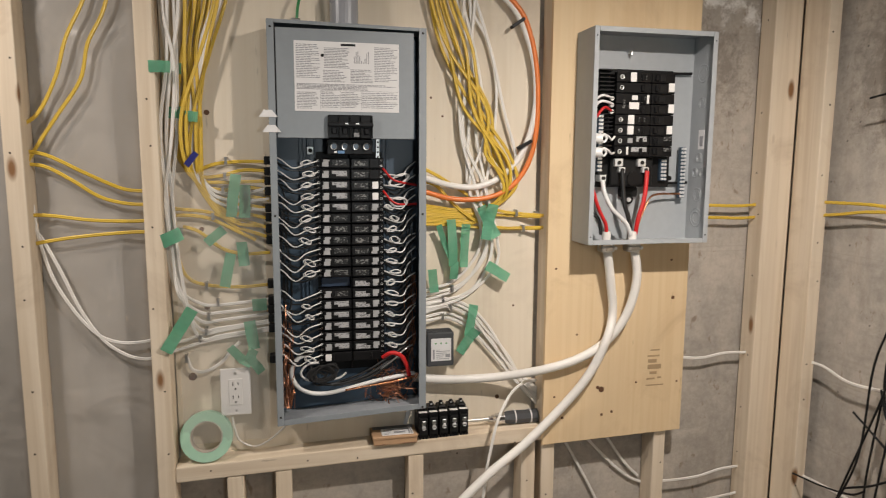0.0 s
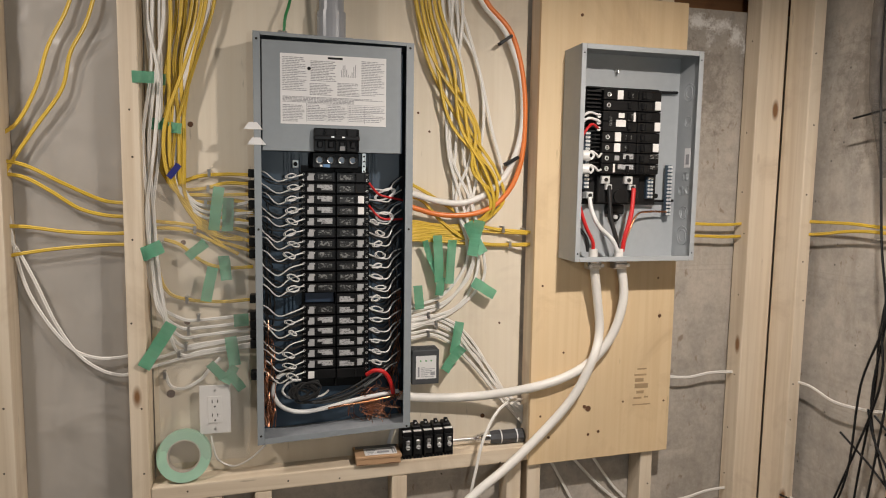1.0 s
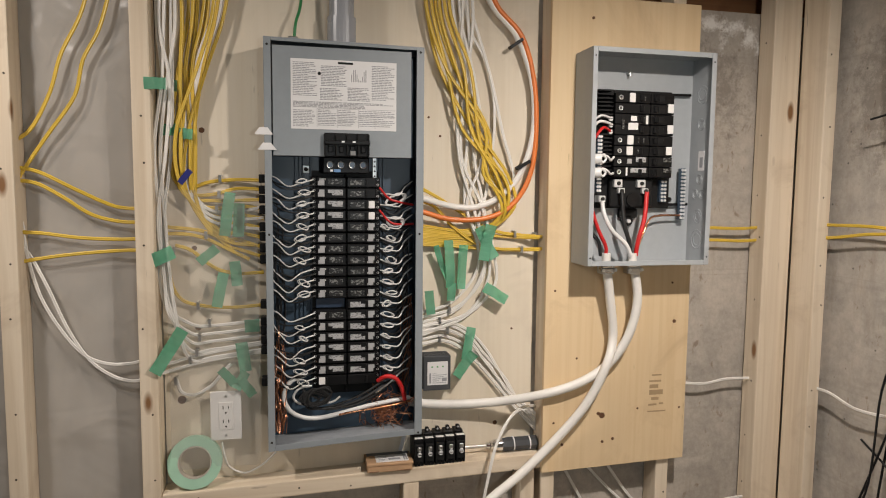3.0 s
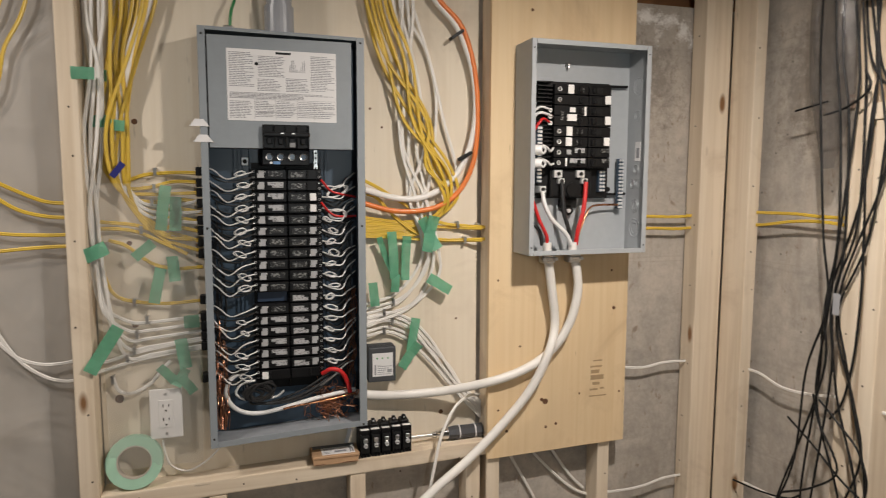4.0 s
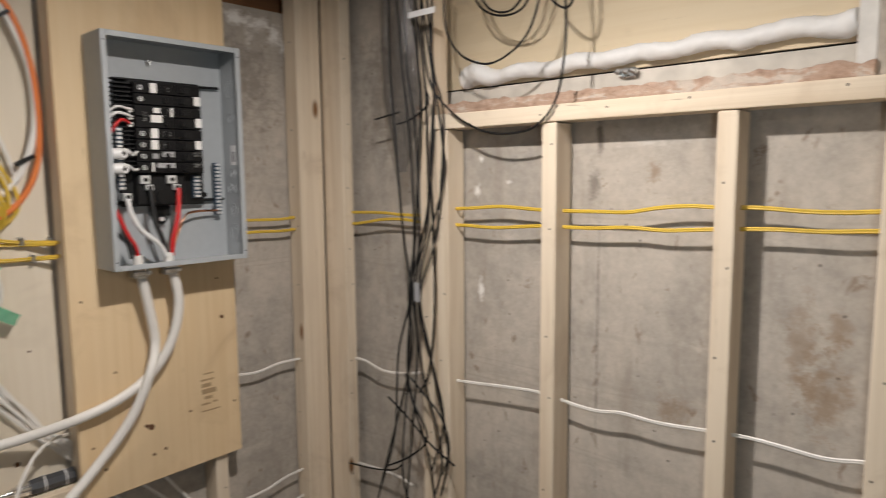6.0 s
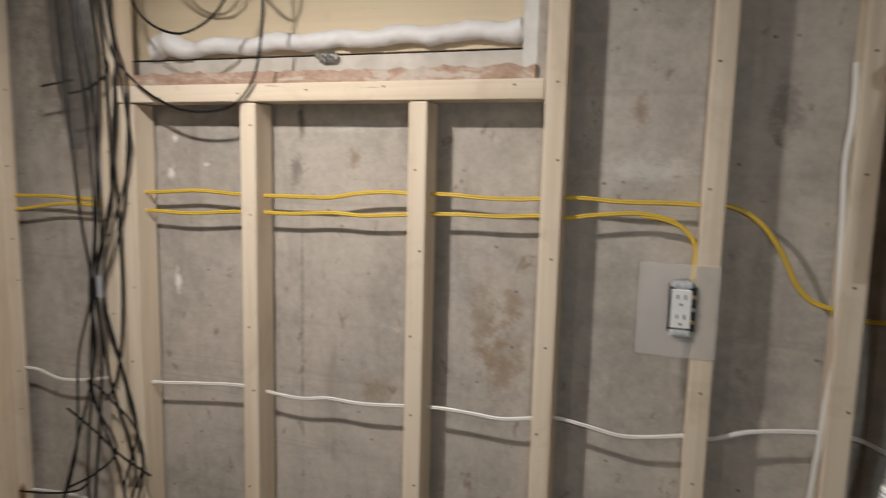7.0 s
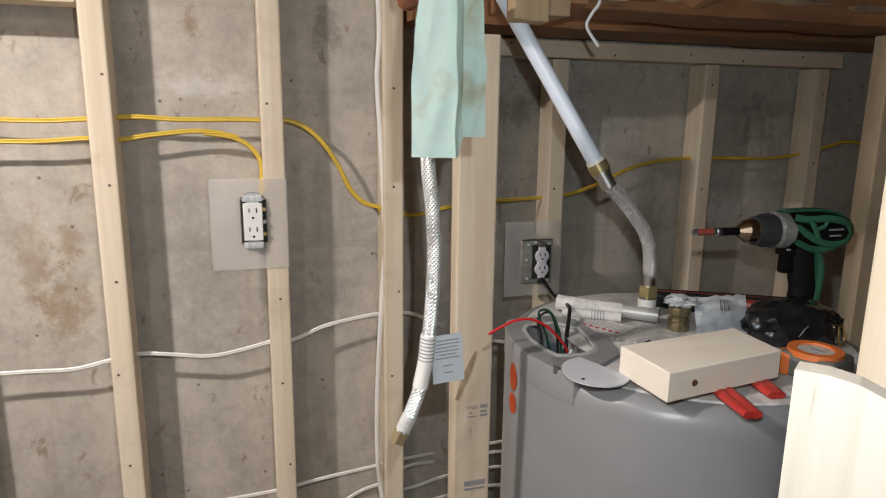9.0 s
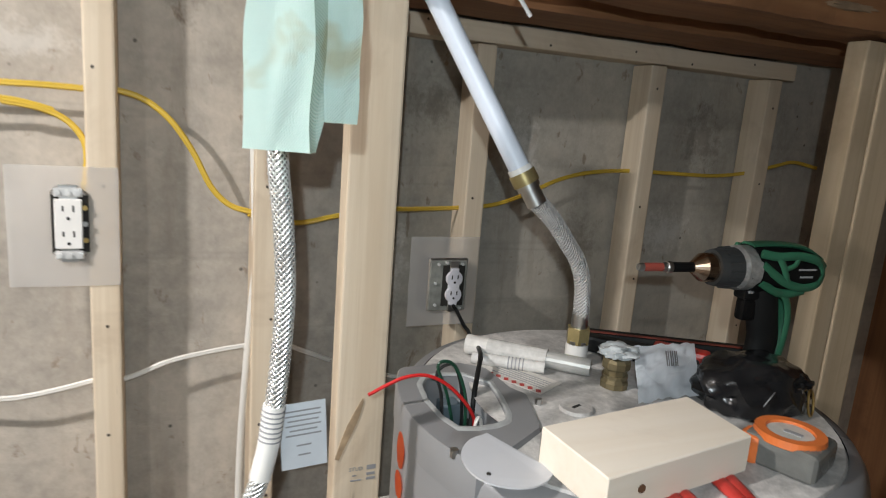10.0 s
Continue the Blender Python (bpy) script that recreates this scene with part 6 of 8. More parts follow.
def tape_roll():
    bm = bmesh.new()
    n = 48
    prof = [(0.0615, -0.012), (0.0615, 0.012), (0.0385, 0.012), (0.0385, -0.012)]
    rings = [[bm.verts.new((r * math.cos(2 * math.pi * k / n), y, r * math.sin(2 * math.pi * k / n))) for r, y in prof] for k in range(n)]
    for k in range(n):
        a, b = rings[k], rings[(k + 1) % n]
        for i in range(4):
            bm.faces.new((a[i], a[(i + 1) % 4], b[(i + 1) % 4], b[i]))
    bmesh.ops.recalc_face_normals(bm, faces=bm.faces[:])
    m = Matrix.Translation((-0.174, -0.060, 0.8125)) @ Matrix.Rotation(radians(-12), 4, "X")
    t = thing("tape_roll", "roll of pale green masking tape leaning on the board", "tape roll")
    part("tape", turned(bm, m), plain("pale_green_tape_roll", (0.33, 0.53, 0.39), 0.55, 0.0, 0.1, 30), t)
    core = rod((0, -0.0125, 0), (0, 0.0125, 0), 0.0380, 40)
    bmesh.ops.delete(core, geom=[f for f in core.faces if len(f.verts) > 8], context="FACES_ONLY")
    bmesh.ops.solidify(core, geom=core.faces[:], thickness=0.0025)
    part("core", turned(core, m), plain("cardboard_core", (0.45, 0.40, 0.33), 0.8), t)


tape_roll()


def adapter():
    a = thing("surge_protector", "small dark grey device box with a white label beside the panel", "device box")
    body = part("body", block(0.378, 0.449, -0.070, -0.0248, 0.956, 1.046, 0.003, 2), plain("dark_grey_plastic", (0.055, 0.058, 0.062), 0.5), a)
    for k in range(8):
        part("rib", block(0.381, 0.446, -0.066 + 0.005 * k, -0.0640 + 0.005 * k, 1.046, 1.0475), bpy.data.materials["dark_grey_plastic"], body)
    lab = part("label", block(0.388, 0.441, -0.0712, -0.0698, 0.971, 1.031), PAPER, a, "white printed label")
    marks = [(0.393, 0.397, 0.976, 0.026), (0.401, 0.411, 1.000, 0.001), (0.401, 0.438, 0.996, 0.0015), (0.401, 0.430, 0.991, 0.0015), (0.401, 0.424, 0.986, 0.0015), (0.401, 0.418, 0.981, 0.0015), (0.401, 0.436, 0.976, 0.0012), (0.426, 0.438, 0.980, 0.009)]
    for u0, u1, z, h in marks:
        part("printed_mark", block(u0, u1, -0.0718, -0.0711, z, z + h), INK, lab)
    for k in range(3):
        part("green_mark", rod((0.400 + 0.014 * k, -0.0719, 1.018), (0.400 + 0.014 * k, -0.0711, 1.018), 0.0024, 8), plain("green_print", (0.10, 0.32, 0.12), 0.6) if k == 0 else bpy.data.materials["green_print"], lab)


adapter()


def carton():
    c = thing("cardboard_box", "small flat brown cardboard box with a white label on the rail", "cardboard box")
    CARD = plain("brown_cardboard", (0.44, 0.27, 0.15), 0.8, 0.0, 0.12, 40)
    part("box", block(0.233, 0.346, -0.100, -0.035, 0.7650, 0.7855, 0.0015), CARD, c)
    part("lid", block(0.231, 0.348, -0.102, -0.033, 0.7815, 0.7885, 0.0012), CARD, c)
    part("tape_band", block(0.236, 0.343, -0.052, -0.034, 0.7886, 0.7890), plain("grey_print_band", (0.12, 0.12, 0.12), 0.6), c)
    lab = part("label", block(0.256, 0.338, -0.094, -0.052, 0.7886, 0.7892), PAPER, c)
    for x0, x1, y0, y1 in ((0.262, 0.290, -0.062, -0.058), (0.262, 0.284, -0.070, -0.066), (0.288, 0.318, -0.084, -0.074), (0.326, 0.330, -0.090, -0.056), (0.332, 0.336, -0.090, -0.056), (0.262, 0.280, -0.080, -0.078), (0.262, 0.276, -0.088, -0.086)):
        part("printed_mark", block(x0, x1, y0, y1, 0.7892, 0.7897), INK, lab)
    for x0, x1 in ((0.238, 0.262), (0.306, 0.342)):
        part("edge_print", block(x0, x1, -0.1008, -0.0998, 0.7672, 0.7686), plain("brown_print", (0.16, 0.08, 0.04), 0.7) if x0 < 0.25 else bpy.data.materials["brown_print"], c)
    part("paper_slip", turned(block(-0.005, 0.005, -0.0004, 0.0004, -0.020, 0.020), Matrix.Translation((0.330, -0.031, 0.8085)) @ Matrix.Rotation(radians(14), 4, "Y")), PAPER, c)


carton()


def loose_breakers():
    b = thing("loose_breakers", "bank of five loose black breakers standing on the rail", "breakers")
    for k in range(5):
        x, z = 0.3515 + 0.0272 * k, 0.7672 + 0.00075 * k
        body = part("breaker", block(x, x + 0.0262, -0.085, -0.030, z + 0.004, z + 0.070, 0.0025, 2), BLACK, b)
        foot = bmesh.new()
        for q in range(3):
            join(foot, rod((x + 0.005 + 0.008 * q, -0.088, z + 0.0045), (x + 0.005 + 0.008 * q, -0.034, z + 0.0045), 0.0042, 8))
        part("foot_scallop", foot, BLACK, body)
        part("front_step", block(x + 0.002, x + 0.0240, -0.093, -0.0845, z + 0.012, z + 0.058, 0.003, 2), BLACK_MATT, body)
        part("partition", block(x + 0.0005, x + 0.0030, -0.096, -0.084, z + 0.010, z + 0.062, 0.001), BLACK, body)
        part("lug", block(x + 0.008, x + 0.019, -0.0955, -0.0925, z + 0.040, z + 0.052, 0.002), STEEL, body)
        part("screw", rod((x + 0.0135, -0.0985, z + 0.033), (x + 0.0135, -0.0920, z + 0.033), 0.0052, 14, 0.0058), ZINC, body)
        part("screw_slot", block(x + 0.009, x + 0.018, -0.0990, -0.0983, z + 0.0322, z + 0.0338), DARK, body)
        part("label", turned(block(-0.0105, 0.0105, -0.0055, 0.0055, 0.0, 0.0008), Matrix.Translation((x + 0.013, -0.080, z + 0.0704))), WHITE, body)
        part("top_step", block(x + 0.002, x + 0.0240, -0.066, -0.032, z + 0.0695, z + 0.0765, 0.002), BLACK, body)
        part("handle", block(x + 0.008, x + 0.018, -0.056, -0.044, z + 0.075, z + 0.087, 0.003, 2), BLACK_MATT, body)
        part("handle_mark", rod((x + 0.013, -0.0565, z + 0.082), (x + 0.013, -0.0555, z + 0.082), 0.0028, 8), STICKER_GREY, body)


loose_breakers()


def screwdriver():
    s = thing("screwdriver", "dark handled screwdriver with a chrome shaft lying on the rail", "screwdriver")
    y, z = -0.052, 0.7935
    part("shaft", rod((0.492, y, z - 0.001), (0.575, y, z), 0.0042, 12), STEEL, s)
    CHROME = plain("chrome", (0.75, 0.75, 0.76), 0.12, 1.0, 0.05, 60)
    part("collar", join(join(rod((0.552, y, z), (0.562, y, z), 0.0080, 16), rod((0.562, y, z), (0.572, y, z), 0.0115, 16, 0.0100)), rod((0.572, y, z), (0.594, y, z), 0.0140, 20, 0.0165)), CHROME, s, smooth=True)
    GRIP = plain("dark_grey_grip", (0.050, 0.052, 0.056), 0.45)
    bm = rod((0.594, y, z), (0.612, y, z), 0.0160, 8, 0.0190)
    join(bm, rod((0.612, y, z), (0.655, y, z), 0.0190, 8, 0.0182))
    join(bm, rod((0.655, y, z), (0.690, y, z), 0.0182, 8, 0.0196))
    part("handle", bm, GRIP, s)
    part("band", rod((0.624, y, z), (0.6268, y, z), 0.0193, 20), PAPER, s)
    part("band", rod((0.668, y, z), (0.6710, y, z), 0.0196, 20), PAPER, s)


screwdriver()

# printing, screws and knots on the boards
stamp = thing("board_stamp", "faded grey ink stamp on the warm plywood", "stamp")
for k, (x0, x1, z, h) in enumerate(((1.000, 1.028, 0.972, 0.004), (0.992, 1.028, 0.955, 0.005), (0.994, 1.020, 0.938, 0.010), (0.994, 1.034, 0.920, 0.013), (1.000, 1.022, 0.905, 0.008), (0.992, 1.016, 0.890, 0.005), (1.024, 1.036, 0.892, 0.005), (0.990, 1.044, 0.872, 0.0035))):
    part("ink_bar", block(x0, x1, -0.1012, -0.1006, z, z + h), plain("faded_ink", (0.36, 0.25, 0.14), 0.8) if k == 0 else bpy.data.materials["faded_ink"], stamp)
stamp = thing("stud_stamp", "black printed grade stamp reading STUD on the stud", "stamp")
words = bpy.data.curves.new("stamp_word", "FONT")
words.body, words.size, words.extrude = "STUD", 0.0085, 0.0002
word = new("stamp_word", words)
word.data.materials.append(INK)
word.matrix_world = Matrix(((0, 0, -1, 1.2993), (-1, 0, 0, -2.1405), (0, 1, 0, 0.897), (0, 0, 0, 1)))
word.parent = stamp
for y0, y1, z, h in ((-2.168, -2.182, 0.897, 0.007), (-2.146, -2.152, 0.888, 0.002), (-2.143, -2.160, 0.880, 0.002), (-2.168, -2.181, 0.888, 0.004), (-2.168, -2.182, 0.880, 0.004), (-2.139, -2.182, 0.737, 0.010), (-2.139, -2.180, 0.728, 0.004)):
    part("ink_bar", block(1.2990, 1.2998, y1, y0, z, z + h), INK, stamp)
KNOT = plain("brown_knot", (0.12, 0.055, 0.025), 0.8)
streak = [(-2.1180, 0.920), (-2.1250, 0.945), (-2.1340, 0.972), (-2.1470, 0.998), (-2.1560, 1.014), (-2.1575, 1.008), (-2.1520, 0.986), (-2.1440, 0.964), (-2.1330, 0.940), (-2.1240, 0.918)]
bm = bmesh.new()
front, rear = ([bm.verts.new((x, y, z)) for y, z in streak] for x in (1.2986, 1.3004))
bm.faces.new(front)
bm.faces.new(rear[::-1])
for k in range(len(streak)):
    bm.faces.new((front[k], rear[k], rear[k - 1], front[k - 1]))
bmesh.ops.recalc_face_normals(bm, faces=bm.faces[:])
bmesh.ops.triangulate(bm, faces=bm.faces[:])
solid("bark_streak", bm, plain("brown_bark", (0.40, 0.29, 0.18), 0.9, 0.0, 0.4, 70), "brown streak of bark on a stamped stud", "bark")
for x, z, r in ((-0.148, 1.600, 0.0065), (0.395, 1.648, 0.003), (0.625, 1.10, 0.003), (-0.206, 0.955, 0.010), (0.425, 1.602, 0.003), (-0.170, 1.322, 0.006), (-0.165, 1.130, 0.007), (0.583, 0.845, 0.006)):
    part("knot", rod((x, -0.0252, z), (x, -0.0240, z), r, 14), KNOT, board_a)
for x, z, r in ((0.715, 1.21, 0.003), (1.05, 1.225, 0.003), (0.857, 0.872, 0.008), (0.846, 0.878, 0.005), (0.78, 1.03, 0.003), (0.745, 0.80, 0.004), (0.86, 0.80, 0.004), (0.89, 0.806, 0.004), (0.80, 1.90, 0.004), (0.96, 0.885, 0.003), (1.085, 0.88, 0.003), (0.72, 0.86, 0.003), (1.06, 1.12, 0.005), (0.79, 1.335, 0.003)):
    part("knot", rod((x, -0.1015, z), (x, -0.1004, z), r, 12), KNOT, board_b)


solid("poly_sheet", sheet(-0.225, -0.022, 0.80, 1.46, 16, 40, lambda u, w, h: (u, -0.072 + h, w), 0.010), THIN_POLY, "thin clear plastic sheet hanging over the cables", "plastic sheet", smooth=True)


# ---- receptacles on the window wall ----

def wall_receptacle(x, y, z, ya, yb, za, zb, label):
    o = thing("receptacle_box", label, "outlet")
    part("metal_box", block(x + 0.004, x + 0.060, y - 0.0215, y + 0.0215, z - 0.043, z + 0.044, 0.002), STEEL, o)
    part("box_mouth", block(x + 0.0020, x + 0.0042, y - 0.0235, y + 0.0205, z - 0.0385, z + 0.0385), DARK, o)
    part("yoke", block(x + 0.0000, x + 0.0016, y - 0.011, y + 0.011, z - 0.052, z + 0.052, 0.0005), STEEL, o)
    for dz in (-0.047, 0.047):
        ear = part("yoke_ear", block(x - 0.001, x + 0.0015, y - 0.017, y + 0.017, z + dz * 0.90 - 0.006, z + dz * 0.90 + 0.006, 0.001), ZINC, o)
        for dy in (-0.012, 0.0, 0.012):
            part("ear_screw", rod((x - 0.004, y + dy, z + dz * 0.90), (x - 0.001, y + dy, z + dz * 0.90), 0.0036, 8), ZINC, ear)
    for dz in (-0.022, 0.0, 0.022):
        part("side_screw", rod((x - 0.002, y - 0.0195, z + dz), (x + 0.002, y - 0.0195, z + dz), 0.0035, 8), BRASS if dz else STEEL, o)
    face = part("receptacle", block(x - 0.004, x + 0.002, y - 0.0165, y + 0.0165, z - 0.0335, z + 0.0335, 0.0012), WHITE, o)
    for dz in (0.017, -0.017):
        for dy, h in ((-0.0062, 0.0042), (0.0062, 0.0035)):
            part("slot", block(x - 0.0044, x - 0.0035, y + dy - 0.0011, y + dy + 0.0011, z + dz + 0.004 - h, z + dz + 0.004 + h), DARK, face)
        part("ground_hole", rod((x - 0.0044, y, z + dz - 0.009), (x - 0.0035, y, z + dz - 0.009), 0.0024, 8), DARK, face)
    part("plastic_flange", sheet(ya, yb, za, zb, 12, 14, lambda u, w, h: (x + 0.0065 + h * 0.3 if abs(u - y) > 0.03 or abs(w - z) > 0.045 else x + 0.0065, u, w), 0.008), HAZE, o, "milky translucent plastic flange", True)
    return o


def old_receptacle(x, y, z, ya, yb, za, zb, label):
    """A two-lobed receptacle in a wide galvanised box."""
    o = thing("receptacle_box", label, "outlet")
    part("metal_box", block(x + 0.006, x + 0.060, y - 0.030, y + 0.046, z - 0.048, z + 0.050, 0.003), STEEL, o)
    ring_plate = part("mud_ring", block(x + 0.0030, x + 0.0058, y - 0.026, y + 0.044, z - 0.045, z + 0.047, 0.001), plain("dull_galvanised_plate", (0.27, 0.275, 0.25), 0.5, 0.25, 0.45, 70, 0.002), o, "dull galvanised plate")
    for dy, dz in ((-0.016, 0.040), (0.030, 0.040), (0.014, 0.043), (0.034, 0.006), (0.032, -0.034), (-0.016, -0.041)):
        part("plate_screw", rod((x - 0.001, y + dy, z + dz), (x + 0.003, y + dy, z + dz), 0.0026, 9), ZINC, ring_plate)
    part("box_mouth", block(x + 0.0012, x + 0.0030, y - 0.0215, y + 0.0205, z - 0.036, z + 0.038), DARK, o)
    part("yoke", block(x - 0.0004, x + 0.0012, y - 0.008, y + 0.008, z - 0.047, z + 0.047, 0.0005), STEEL, o)
    lobe = plain("pale_lilac_plastic", (0.70, 0.69, 0.74), 0.35, 0.0, 0.04, 40)
    bm = block(x - 0.005, x + 0.001, y - 0.0105, y + 0.0105, z - 0.014, z + 0.014, 0.001)
    for dz in (0.0145, -0.0145):
        join(bm, turned(rod((x - 0.006, 0, 0), (x + 0.001, 0, 0), 0.0148, 20), Matrix.Translation((0, y, z + dz))))
        join(bm, block(x - 0.0055, x + 0.001, y - 0.0075, y + 0.0075, z + dz * 1.9 - 0.006, z + dz * 1.9 + 0.006, 0.001))
    face = part("receptacle", bm, lobe, o)
    for dz in (0.0145, -0.0145):
        for dy in (-0.0055, 0.0055):
            part("slot", block(x - 0.0066, x - 0.0058, y + dy - 0.0010, y + dy + 0.0010, z + dz, z + dz + 0.007), DARK, face)
        part("ground_hole", rod((x - 0.0066, y, z + dz - 0.006), (x - 0.0058, y, z + dz - 0.006), 0.0022, 8), DARK, face)
    part("plastic_flange", sheet(ya, yb, za, zb, 12, 14, lambda u, w, h: (x + 0.0085 + (h * 0.3 if abs(u - y) > 0.05 or abs(w - z) > 0.05 else 0.0), u, w), 0.008), HAZE, o, "milky translucent plastic flange", True)
    return o


wall_receptacle(1.412, -1.772, 1.250, -1.832, -1.700, 1.163, 1.326, "white receptacle in a metal box on a wall stud")
old_receptacle(1.466, -2.361, 1.132, -2.410, -2.280, 1.058, 1.220, "pale receptacle in a galvanised metal box behind the heater")
solid("appliance_cord", tube([(1.462, -2.362, 1.098), (1.445, -2.364, 1.090), (1.40, -2.357, 1.082), (1.36, -2.349, 1.082), (1.30, -2.325, 1.086), (1.25, -2.304, 1.110), (1.16, -2.270, 1.128), (1.11, -2.243, 1.124), (1.085, -2.228, 1.108), (1.075, -2.222, 1.07)], 0.0032, 1, (-1, 0, 0), 8, 6), BLACK_MATT, "black cord from the receptacle into the heater", "cord", smooth=True)


# ---- the water heater ----
HX, HY, HR, HT = 1.048, -2.408, 0.275, 1.105


def ring_mesh(profile, n=64, centre=(HX, HY)):
    """A body of revolution from (radius, z) pairs."""
    bm = bmesh.new()
    rings = [[bm.verts.new((centre[0] + r * math.cos(2 * math.pi * k / n), centre[1] + r * math.sin(2 * math.pi * k / n), z)) for k in range(n)] for r, z in profile]
    for a, b2 in zip(rings, rings[1:]):
        for k in range(n):
            bm.faces.new((a[k], a[(k + 1) % n], b2[(k + 1) % n], b2[k]))
    bm.faces.new(rings[-1])
    bm.faces.new(list(reversed(rings[0])))
    bmesh.ops.recalc_face_normals(bm, faces=bm.faces[:])
    return bm


def dusty_top():
    m, nt, b = material("dusty_heater_top")
    v = coords(nt, (1, 1, 1), False)
    f = noise_tex(nt, v, 14.0, 6.0, 0.7, 0.8)
    g = noise_tex(nt, v, 90.0, 4.0, 0.7)
    c = mix(nt, ramp(nt, f, (0.40, (0, 0, 0)), (0.62, (1, 1, 1))), (0.32, 0.31, 0.30), (0.74, 0.71, 0.68))
    c = mix(nt, 0.35, c, ramp(nt, g, (0.3, (0.20, 0.19, 0.18)), (0.7, (0.70, 0.67, 0.64))))
    nt.links.new(c, b.inputs["Base Color"])
    nt.links.new(ramp(nt, f, (0.4, (0.35,) * 3), (0.62, (0.85,) * 3)), b.inputs["Roughness"])
    return m


TOP = dusty_top()
STICKER = plain("orange_sticker", (0.75, 0.12, 0.03), 0.45)


def water_heater():
    w = thing("water_heater", "grey steel water heater with a dusty top and open hatch", "water heater")
    bm = ring_mesh([(HR, 0.03), (HR, HT - 0.030), (HR - 0.004, HT - 0.016), (HR - 0.012, HT - 0.005), (HR - 0.025, HT - 0.0015)])
    bmesh.ops.delete(bm, geom=[f for f in bm.faces if len(f.verts) > 4 and f.calc_center_median().z > 1.0], context="FACES")
    part("tank", bm, TANK, w, smooth=True)
    bm = ring_mesh([(HR - 0.025, HT - 0.004), (HR - 0.028, HT + 0.0005), (0.185, HT + 0.001), (0.15, HT + 0.002), (0.05, HT + 0.002)])
    doomed = []
    for f in bm.faces:
        c = f.calc_center_median()
        ang = math.degrees(math.atan2(c.y - HY, c.x - HX))
        if len(f.verts) > 4 and c.z < HT - 0.002 or 60 < ang < 106 and math.hypot(c.x - HX, c.y - HY) > 0.185 and len(f.verts) == 4:
            doomed.append(f)
    bmesh.ops.delete(bm, geom=doomed, context="FACES")
    part("top", bm, TOP, w, smooth=True)
    part("base", ring_mesh([(HR - 0.03, 0.0), (HR - 0.02, 0.03)]), BLACK_MATT, w)
    # raised wiring hatch at the edge with a rounded hole in it
    outer = [(HX + (HR + 0.0012) * math.cos(radians(q)), HY + (HR + 0.0012) * math.sin(radians(q))) for q in range(62, 122, 5)]
    outer += [(0.962, -2.225), (0.985, -2.262), (1.065, -2.290), (1.090, -2.279), (1.155, -2.277), (1.180, -2.245)]
    hole = [(1.114, -2.173), (1.134, -2.186), (1.138, -2.210), (1.134, -2.234), (1.104, -2.257), (1.065, -2.250), (1.027, -2.240), (1.010, -2.230), (1.003, -2.212), (1.003, -2.190), (1.008, -2.174), (1.033, -2.167), (1.075, -2.166)]
    mid = Vector((1.070, -2.210))

    def along(poly, n=72, grow=1.0):
        """The outline met by n even rays from the hole's middle."""
        out = []
        for k in range(n):
            d = Vector((math.cos(2 * math.pi * k / n), math.sin(2 * math.pi * k / n)))
            best = 0.0
            for a, b2 in zip(poly, poly[1:] + poly[:1]):
                a, e = Vector(a) - mid, Vector(b2) - Vector(a)
                den = d.x * e.y - d.y * e.x
                if abs(den) > 1e-9:
                    s, u = (a.x * e.y - a.y * e.x) / den, (a.x * d.y - a.y * d.x) / den
                    if s > 0 and -1e-6 <= u <= 1 + 1e-6:
                        best = max(best, s)
            out.append(mid + d * best * grow)
        return out

    def banded(levels):
        bm = bmesh.new()
        rings = [[bm.verts.new((q.x, q.y, z)) for q in ring] for ring, z in levels]
        for a, b2 in zip(rings, rings[1:]):
            for k in range(len(a)):
                bm.faces.new((a[k], a[(k + 1) % len(a)], b2[(k + 1) % len(a)], b2[k]))
        bmesh.ops.recalc_face_normals(bm, faces=bm.faces[:])
        return bm, rings

    rim, inner = along(outer), along(hole)
    bm, rings = banded([(rim, HT - 0.035), (rim, HT + 0.002), ([mid + (q - mid) * 0.975 for q in rim], HT + 0.006), ([mid + (q - mid) * 1.03 for q in inner], HT + 0.007), (inner, HT + 0.005), (inner, HT - 0.05)])
    bm.faces.new(rings[-1])
    hatch = part("hatch", bm, TANK, w, smooth=True)
    bm, rings = banded([([mid + (q - mid) * 1.16 for q in inner], HT + 0.0066), ([mid + (q - mid) * 1.10 for q in inner], HT + 0.0080), ([mid + (q - mid) * 1.02 for q in inner], HT + 0.0080), ([mid + (q - mid) * 0.99 for q in inner], HT + 0.0060)])
    part("hatch_rim", bm, plain("pale_worn_rim", (0.34, 0.35, 0.35), 0.5, 0.0, 0.3, 60), hatch, "pale worn rim round the hatch", True)
    part("hatch_floor", turned(block(-0.05, 0.05, -0.03, 0.03, -0.049, -0.046), Matrix.Translation((mid.x, mid.y, HT))), DARK, hatch)
    part("terminal_block", turned(block(-0.012, 0.012, -0.012, 0.012, -0.046, -0.012, 0.003, 2), Matrix.Translation((1.105, -2.205, HT))), plain("blue_grey_terminal", (0.10, 0.13, 0.15), 0.5), hatch)
    GREEN_WIRE = plain("dark_green_wire", (0.012, 0.055, 0.032), 0.4)
